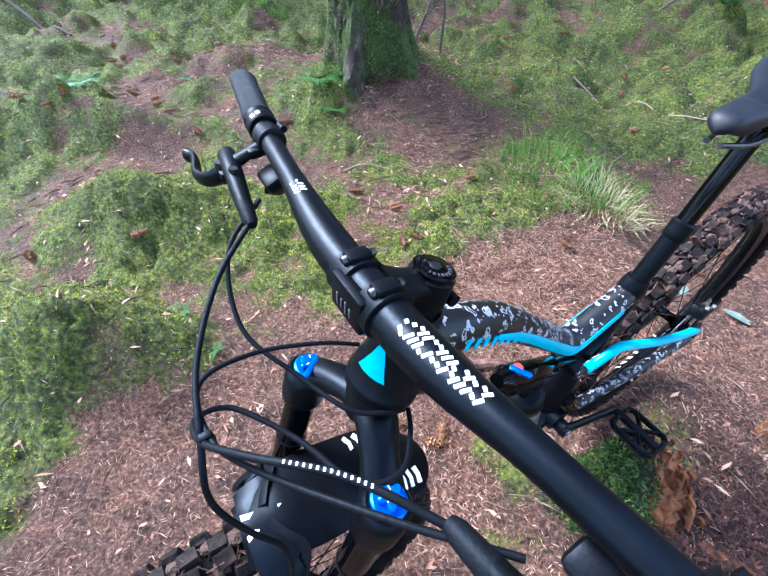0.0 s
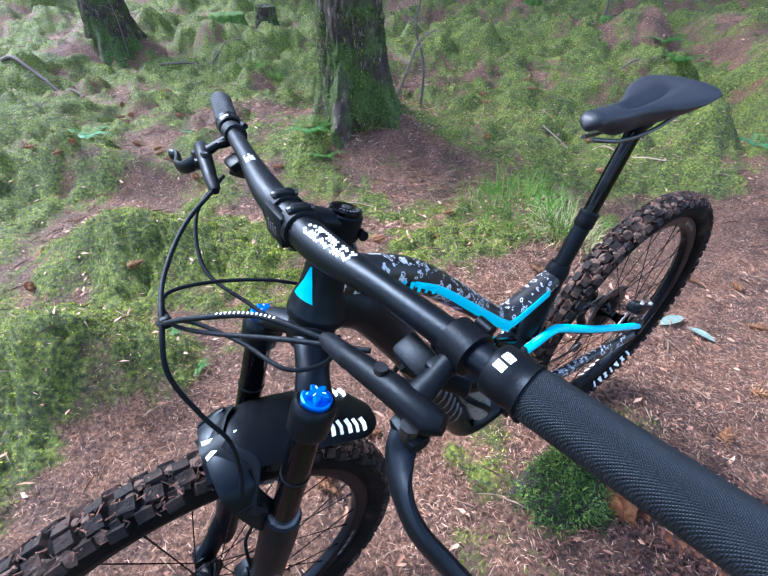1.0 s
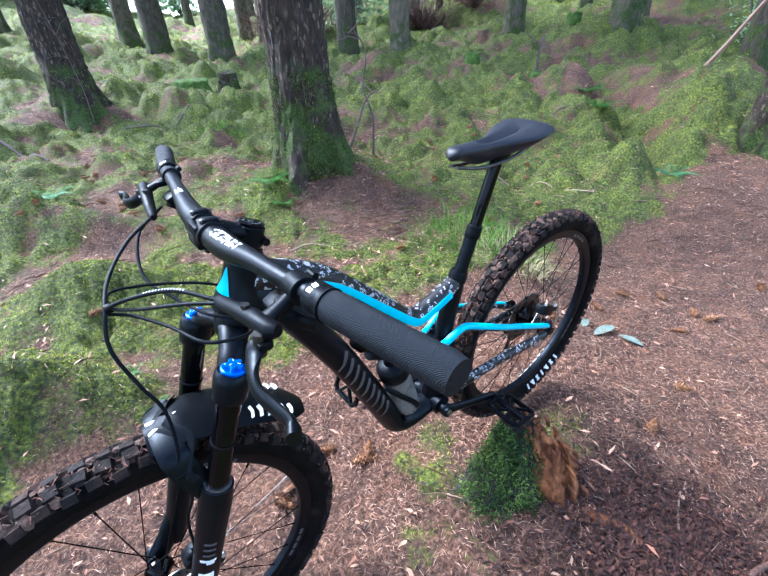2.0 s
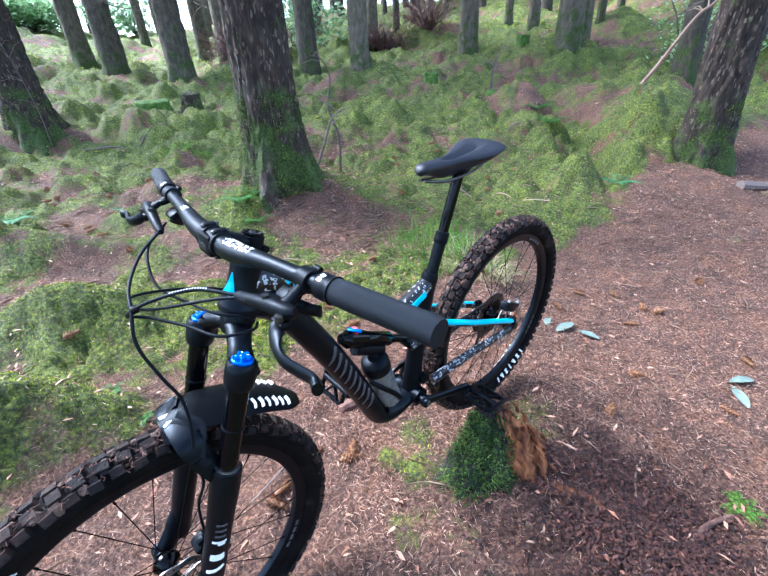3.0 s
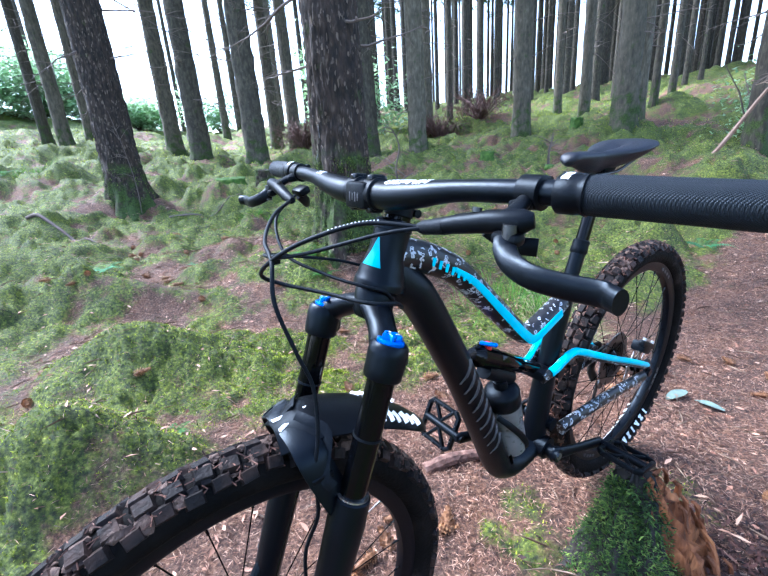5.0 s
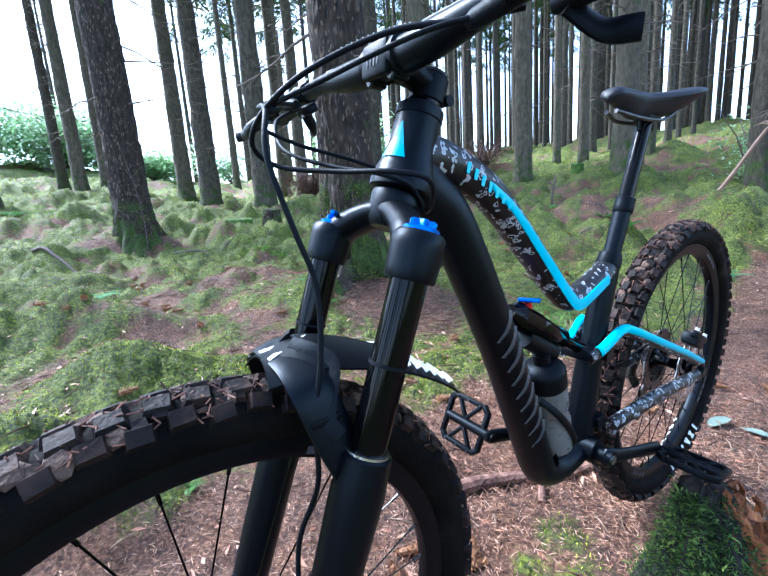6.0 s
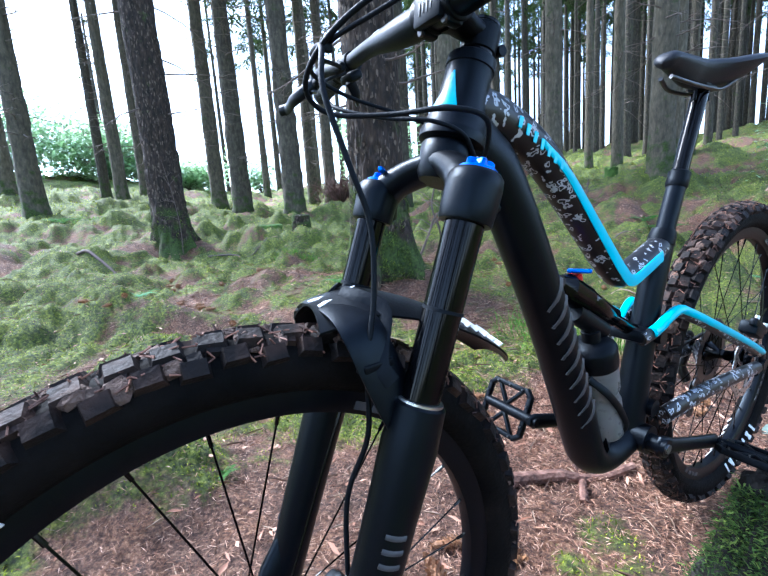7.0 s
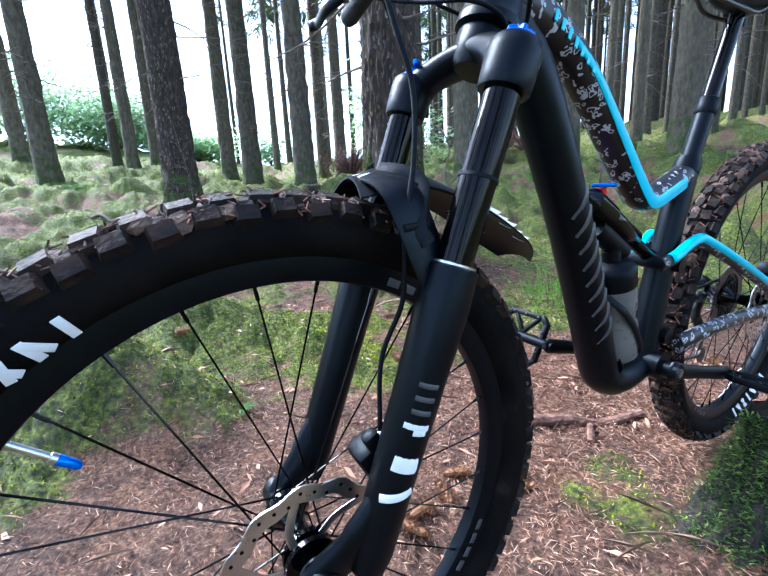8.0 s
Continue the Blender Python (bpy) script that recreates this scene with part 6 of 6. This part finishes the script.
# bare sapling twigs and the leaning pole
for base, tops, r, lab, nm, mat in (
    ((0.48, 3.75), ((0.02, 0.0, 0.35), (-0.05, 0.05, 0.62), (0.0, 0.1, 0.86), (-0.06, 0.1, 1.02), (-0.16, 0.1, 1.05)), 0.012, "bare crooked sapling beside the thick trunk", "bare_sapling", TWIG),
    ((0.22, 3.55), ((0.12, 0.02, 0.20), (0.22, 0.05, 0.42), (0.36, 0.08, 0.5)), 0.014, "broken mossy branch at the trunk", "bare_sapling", TWIG),
    ((3.5, 6.9), ((0.0, 0.0, 0.3), (0.06, 0, 0.55)), 0.03, "short broken snag in the moss", "bare_sapling", TWIG),
    ((4.45, 4.7), ((0.3, 0.0, 0.30), (0.7, 0.0, 0.82), (0.95, 0.0, 1.0), (1.3, 0.1, 1.5)), 0.03, "pale leaning dead pole", "leaning_pole", STRAW),
    ((-3.1, 5.9), ((0.02, 0, 0.4), (-0.03, 0.0, 0.9), (-0.12, 0.0, 1.4)), 0.008, "thin bare sapling among the trunks", "bare_sapling", TWIG),
):
    o = on(*base)
    sapling = thing(nm, lab, "sapling" if "pole" not in nm else "pole", Matrix.Translation(o))
    pts = spline([Vector((0, 0, -0.05))] + [Vector(t) for t in tops], 4)
    bm = bmesh.new()
    tube(bm, pts, [r * (1 - 0.7 * i / len(pts)) for i in range(len(pts))], 8)
    part("stem", bm, mat, sapling)
    q = random.Random(int(base[0] * 100))
    for k in range(6):
        p = pts[q.randint(len(pts) // 3, len(pts) - 2)]
        e = p + Vector((q.uniform(-0.3, 0.3), q.uniform(-0.2, 0.2), q.uniform(-0.02, 0.2)))
        bm = bmesh.new()
        tube(bm, [p, p.lerp(e, 0.5) + Vector((0, 0, 0.03)), e], [r * 0.35, r * 0.25, 0.0012], 5)
        part("side_twig", bm, mat, sapling)


# ---- ferns, grass, shrubs ----
def fern(x, y, size, count, mat, lab, seed):
    t = thing("fern", lab, "fern", Matrix.Translation(on(x, y)))
    q = np.random.default_rng(seed)
    for k in range(count):
        a = 6.283 * k / count + q.uniform(-0.4, 0.4)
        V, F = [], []
        m = 15
        for i in range(m):
            s = (i + 1) / m
            c = np.array([math.cos(a) * size * s, math.sin(a) * size * s, size * (0.75 * s - 0.65 * s * s)])
            w = size * 0.26 * (1 - s) ** 0.8 + 0.004
            side = np.array([-math.sin(a), math.cos(a), 0])
            fw = np.array([math.cos(a), math.sin(a), -0.1])
            for sg in (1, -1):
                o = len(V)
                V += [c, c + fw * w * 0.30 + side * sg * w * 0.5, c + fw * w * 0.28 + side * sg * w - np.array([0, 0, w * 0.15]), c + side * sg * w * 0.5 - fw * 0.02 * size]
                F += [(o, o + 1, o + 2, o + 3)]
        sheet("frond", V, F, mat, t)
    return t


for i, (x, y, s, c, m, lab) in enumerate((
    (-0.42, 2.98, 0.26, 7, FERN, "green fern at the foot of the trunk"), (-0.30, 2.82, 0.16, 6, FERN, "small dark fern in needles"), (-2.18, 3.12, 0.24, 5, PALEFERN, "blue-green fern frond on a mossy ridge"),
    (-2.35, 3.25, 0.2, 6, FERN, "small green fern on the moss"), (3.1, 3.0, 0.26, 6, PALEFERN, "pale fern beside the ditch"), (3.45, 3.8, 0.34, 6, FERN, "green fern in the ditch"), (3.3, 4.6, 0.30, 7, FERN, "green fern in the ditch"),
    (3.5, 5.3, 0.34, 7, FERN, "green fern in the ditch"), (-1.55, 3.5, 0.10, 5, PALEFERN, "small pale round-leaved seedling plant"), (-2.2, 5.2, 0.18, 6, FERN, "small green fern on the moss"), (-0.62, 0.88, 0.05, 5, FERN, "tiny green seedling in needle litter"),
    (-0.78, 1.05, 0.06, 6, FERN, "tiny green seedling in needle litter"), (4.9, 3.9, 0.3, 8, FERN, "green fern beneath the trunk"), (5.6, 4.4, 0.35, 8, FERN, "green fern on the slope"), (-6.5, 8.0, 0.4, 8, FERN, "green fern clump beneath the trunks"), (1.46, 0.18, 0.07, 9, GRASS, "small pale green sprig in the trail"),
)):
    fern(x, y, s, c, m, lab, i)


def grass_clump(x, y, wide, count, tall, mat, lab, seed):
    q = np.random.default_rng(seed)
    r, a = wide * np.sqrt(q.random(count)), q.random(count) * 6.283
    gx, gy = x + r * np.cos(a), y + r * np.sin(a)
    v, f = blades(np.stack([gx, gy, floor_at(gx, gy) - 0.01], -1), a + q.normal(0, 0.7, count), q.uniform(0.1, 1.1, count), tall * q.uniform(0.3, 1.25, count), q.uniform(0.003, 0.006, count), 0.8)
    return tagged(sheet("grass_clump", v, f, mat), lab, "grass", kind="stuff")


grass_clump(0.95, 2.15, 0.36, 420, 0.24, GRASS, "clump of bright green forest grass", 1)
grass_clump(1.18, 1.88, 0.20, 320, 0.20, DRYGRASS, "dry straw-coloured grass at the clump's edge", 2)
grass_clump(1.25, 2.0, 0.22, 160, 0.24, GRASS, "clump of bright green forest grass", 3)
grass_clump(-1.35, 5.1, 0.16, 220, 0.14, GRASS, "small tuft of green grass", 4)
grass_clump(-1.05, 5.0, 0.12, 160, 0.12, GRASS, "small tuft of green grass", 6)
grass_clump(-6.3, 8.8, 0.5, 700, 0.3, GRASS, "tuft of long grass", 5)


def shrub(x, y, wide, tall, leaves, mat, lab, seed, size=0.07, stems=14, twig=TWIG, slim=0.5):
    t = thing("shrub", lab, "shrub", Matrix.Translation(on(x, y)))
    q = np.random.default_rng(seed)
    rs = random.Random(seed)
    tips = []
    bm = bmesh.new()
    for k in range(stems):
        a, o = rs.uniform(0, 6.283), rs.uniform(0.2, 1) * wide
        e = Vector((math.cos(a) * o, math.sin(a) * o, tall * rs.uniform(0.45, 1.0)))
        mid = e * 0.5 + Vector((0, 0, 0.12 * tall))
        tube(bm, [Vector((0, 0, -0.05)), mid, e], [0.02, 0.012, 0.004], 5, caps=False)
        tips += [mid.lerp(e, s) for s in (0.2, 0.5, 0.8, 1.0)]
    part("stem", bm, twig, t)
    if leaves:
        c = np.array([tips[i] for i in q.integers(0, len(tips), leaves)]) + q.normal(0, 1, (leaves, 3)) * [wide * 0.2, wide * 0.2, tall * 0.12]
        c[:, 2] = np.maximum(c[:, 2] * q.random(leaves) ** 0.6, 0.02)
        v, f = blades(c, q.random(leaves) * 6.283, q.uniform(0.6, 2.0, leaves), np.full(leaves, size) * q.uniform(0.6, 1.4, leaves), np.full(leaves, size * slim), 0.3)
        tagged(sheet("foliage", v, f, mat, t), kind="stuff")
    return t


# the haze over the far shrubs is in their leaf colour
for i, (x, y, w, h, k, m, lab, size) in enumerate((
    (-19, 22, 4.2, 5.4, 9500, BROADLEAF, "hazy pale green shrub at the wood's edge", 0.20), (-15, 23, 3.6, 3.9, 8500, BROADLEAF, "hazy pale green shrub at the wood's edge", 0.26), (-22, 18, 4.2, 4.8, 9000, BROADLEAF, "hazy pale green shrub at the wood's edge", 0.20),
    (-11.5, 25, 3.2, 1.7, 6000, BROADLEAF, "hazy pale green shrub at the wood's edge", 0.25), (-27, 24, 4.0, 4.0, 2600, SPRUCE, "thicket of dark young conifers", 0.4), (-8, 28, 2.0, 2.6, 1800, BROADLEAF, "light green shrub between trunks", 0.25),
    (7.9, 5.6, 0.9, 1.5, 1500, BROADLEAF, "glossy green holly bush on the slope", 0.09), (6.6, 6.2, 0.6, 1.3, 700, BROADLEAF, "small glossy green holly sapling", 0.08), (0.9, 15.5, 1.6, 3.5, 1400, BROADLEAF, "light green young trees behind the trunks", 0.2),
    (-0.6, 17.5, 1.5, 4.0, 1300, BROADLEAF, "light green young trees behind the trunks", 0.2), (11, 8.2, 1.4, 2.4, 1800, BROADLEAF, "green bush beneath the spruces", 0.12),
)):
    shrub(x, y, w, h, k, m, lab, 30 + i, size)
for i, (x, y, w, h) in enumerate(((-1.3, 13.2, 1.0, 1.0), (-0.4, 14.0, 1.2, 1.0), (4.6, 14.2, 1.6, 1.1), (3.0, 13.6, 1.0, 0.8))):
    shrub(x, y, w, h, 1600, HEATHER, "dry reddish brown brushwood", 70 + i, 0.30, 60, HEATHER, 0.05)


# ---- litter ----
def cone_mesh(seed):
    bm = bmesh.new()
    q = random.Random(seed)
    long, k = 0.075, 70
    for i in range(k):
        t = (i + 0.5) / k
        a, r = i * 2.39996, 0.0125 * math.sin(min(1, t * 1.25 + 0.15) * math.pi) ** 0.6 + 0.002
        p = Vector((long * (t - 0.5), r * math.cos(a), r * math.sin(a)))
        out = Vector((0.55, math.cos(a), math.sin(a))).normalized()
        side = Vector((0, -math.sin(a), math.cos(a)))
        vs = [bm.verts.new(p - side * 0.004), bm.verts.new(p + out * 0.007 - side * 0.0035), bm.verts.new(p + out * 0.0105), bm.verts.new(p + out * 0.007 + side * 0.0035), bm.verts.new(p + side * 0.004), bm.verts.new(p + out * 0.003 + Vector((-0.004, 0, 0)))]
        bm.faces.new(vs[:5]), bm.faces.new((vs[0], vs[4], vs[5]))
    tube(bm, [(-long * 0.5, 0, 0), (-long * 0.2, 0, 0), (long * 0.3, 0, 0), (long * 0.52, 0, 0)], [0.004, 0.010, 0.009, 0.002], 8)
    return bm


strew = random.Random(77)
STREWN = tuple((strew.uniform(-2.6, 2.4), strew.uniform(1.2, 4.4)) for _ in range(60))
first = None
for i, (x, y) in enumerate(((0.155, 0.555), (-0.02, 0.55), (-0.08, 0.485), (-0.10, 0.44), (0.17, 0.585), (0.02, 0.62), (1.83, 0.56), (1.30, 0.65), (1.9, 1.25), (2.2, 0.8), (1.05, 1.15), (0.3, 1.25), (2.6, 1.5), (1.6, 0.85)) + STREWN):
    m = Matrix.Translation(on(x, y, 0.013 if i < 14 else 0.022)) @ Matrix.Rotation(i * 1.9, 4, "Z") @ Matrix.Rotation(i * 1.1, 4, "X")
    if first is None:
        first = tagged(part("spruce_cone", cone_mesh(1), CONE, flat=True), "tan spruce cone lying in the needle litter", "cone", "fallen cones")
        first.matrix_world = m
    else:
        copy_thing(first, m)

for x, y, s, a in ((1.50, 1.30, 0.10, 0.3), (1.60, 1.22, 0.08, 2.2), (1.42, 1.36, 0.07, 4.0), (1.95, 0.62, 0.09, 1.2), (2.05, 0.70, 0.08, 3.0)):
    bm = bmesh.new()
    o = on(x, y, 0.008)
    rows = []
    for i in range(8):
        t = i / 7
        w = s * 0.28 * math.sin(math.pi * min(1, t * 0.9 + 0.06)) ** 0.8
        rows.append([bm.verts.new(o + Matrix.Rotation(a, 3, "Z") @ Vector((s * (t - 0.5) * 1.5, k * w, 0.010 * math.sin(3 * t) + 0.006 * abs(k)))) for k in (-1, 0, 1)])
    for p, q in zip(rows, rows[1:]):
        for k in range(2):
            bm.faces.new((p[k], p[k + 1], q[k + 1], q[k]))
    tagged(part("fallen_leaf", bm, LEAFGREY), "grey-green broad leaf lying on the trail", "leaf", "broad leaves on the trail")


def scatter(count, spread, centre, keep, seed):
    """Random floor places, thinning with distance, kept with the odds that keep gives."""
    q = np.random.default_rng(seed)
    r, a = spread * q.random(count) ** 0.85, q.random(count) * 6.283
    x, y = centre[0] + r * np.cos(a), centre[1] + r * np.sin(a)
    ok = q.random(count) < keep(x, y)
    return x[ok], y[ok], q


def flat_slivers(x, y, q, length, width, lift, tilt):
    """Thin pieces lying on the floor: corners and triangles."""
    k = len(x)
    a, s = q.random(k) * 6.283, q.normal(0, tilt, k)
    d = np.stack([np.cos(a) * np.cos(s), np.sin(a) * np.cos(s), np.sin(s)], -1) * (length / 2)[:, None]
    w = np.stack([-np.sin(a), np.cos(a), q.normal(0, 0.4, k)], -1) * (width / 2)[:, None]
    o = np.stack([x, y, floor_at(x, y) + lift * q.random(k) + np.abs(d[:, 2]) * 0.7], -1)
    b = np.cross(d, w)
    b = b / np.linalg.norm(b, axis=1)[:, None] * (length * 0.06)[:, None]
    v = np.stack([o - d, o - d * 0.2 + w + b, o + d, o + d * 0.2 - w + b], 1).reshape(-1, 3)
    i = np.arange(k)[:, None] * 4
    return v, np.concatenate([i + np.array([[0, 1, 2]]), i + np.array([[0, 2, 3]])])


def bare(x, y):
    return 1 - 0.80 * smooth(0.30, 0.62, cover(x, y))


def green(x, y):
    return smooth(0.38, 0.62, cover(x, y))


def ahead_of_trail(x, y):
    """The stretch of the wood that the trail looks into."""
    return (y > 0.42 * np.abs(x) - 0.75).astype(float)


x, y, q = scatter(360000, 4.4, (0.5, 1.2), lambda x, y: bare(x, y) * ahead_of_trail(x, y), 1)
v, f = flat_slivers(x, y, q, q.uniform(0.009, 0.030, len(x)), q.uniform(0.0010, 0.0022, len(x)), 0.012, 0.3)
tagged(sheet("needle_litter", v, f, NEEDLE), "carpet of fallen reddish brown needles", "litter", kind="stuff")
x, y, q = scatter(6500, 6.5, (0.3, 2.0), lambda x, y: (0.45 + 0.55 * bare(x, y)) * ahead_of_trail(x, y), 2)
v, f = flat_slivers(x, y, q, q.uniform(0.014, 0.05, len(x)), q.uniform(0.006, 0.014, len(x)), 0.026, 0.25)
tagged(sheet("leaf_litter", v, f, LEAFLITTER), "scattered tan leaves and bark chips", "litter", kind="stuff")
x, y, q = scatter(11000, 8.0, (0.5, 2.5), lambda x, y: (0.5 + 0.5 * bare(x, y)) * ahead_of_trail(x, y), 3)
v, f = flat_slivers(x, y, q, q.uniform(0.03, 0.13, len(x)), q.uniform(0.0016, 0.0034, len(x)), 0.02, 0.12)
tagged(sheet("twig_litter", v, f, STRAW), "thin dead twigs on the floor", "litter", kind="stuff")
x, y, q = scatter(520000, 5.0, (-0.2, 1.6), lambda x, y: green(x, y) * ahead_of_trail(x, y), 4)
k = len(x)
v, f = blades(np.stack([x, y, floor_at(x, y) - 0.004], -1), q.random(k) * 6.283, q.uniform(0.15, 1.35, k), q.uniform(0.007, 0.018, k), q.uniform(0.0024, 0.005, k), 0.5)
tagged(sheet("moss_carpet", v, f, MOSS), "soft carpet of green moss", "moss", kind="stuff")
x, y, q = scatter(230000, 17.0, (0.5, 6.0), lambda x, y: (0.15 + 0.85 * green(x, y)) * smooth(3.2, 5.0, np.hypot(x, y)) * (y > 0) * ahead_of_trail(x, y), 5)
k = len(x)
far_away = np.clip(np.hypot(x, y) / 6, 0.8, 2.6)
v, f = blades(np.stack([x, y, floor_at(x, y) - 0.01], -1), q.random(k) * 6.283, q.uniform(0.2, 1.35, k), q.uniform(0.012, 0.028, k) * far_away, q.uniform(0.005, 0.010, k) * far_away, 0.5)
tagged(sheet("moss_hummocks", v, f, MOSS), "mossy hummocks further into the wood", "moss", kind="stuff")
x, y, q = scatter(110000, 9.0, (0.5, 3.5), lambda x, y: (bare(x, y) - 0.02) * smooth(2.6, 4.0, np.hypot(x, y)) * ahead_of_trail(x, y), 6)
v, f = flat_slivers(x, y, q, q.uniform(0.02, 0.055, len(x)), q.uniform(0.003, 0.008, len(x)), 0.02, 0.25)
tagged(sheet("far_needle_litter", v, f, NEEDLE), "fallen reddish needles among the moss", "litter", kind="stuff")
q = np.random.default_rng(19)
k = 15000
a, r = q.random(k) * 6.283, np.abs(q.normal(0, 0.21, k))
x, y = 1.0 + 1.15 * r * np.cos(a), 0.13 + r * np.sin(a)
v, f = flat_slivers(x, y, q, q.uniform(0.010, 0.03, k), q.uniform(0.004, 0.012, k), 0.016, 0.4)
tagged(sheet("wood_crumbs", v, f, DUFF), "dark red-brown crumbs of rotten wood beside the stump", "litter", kind="stuff")
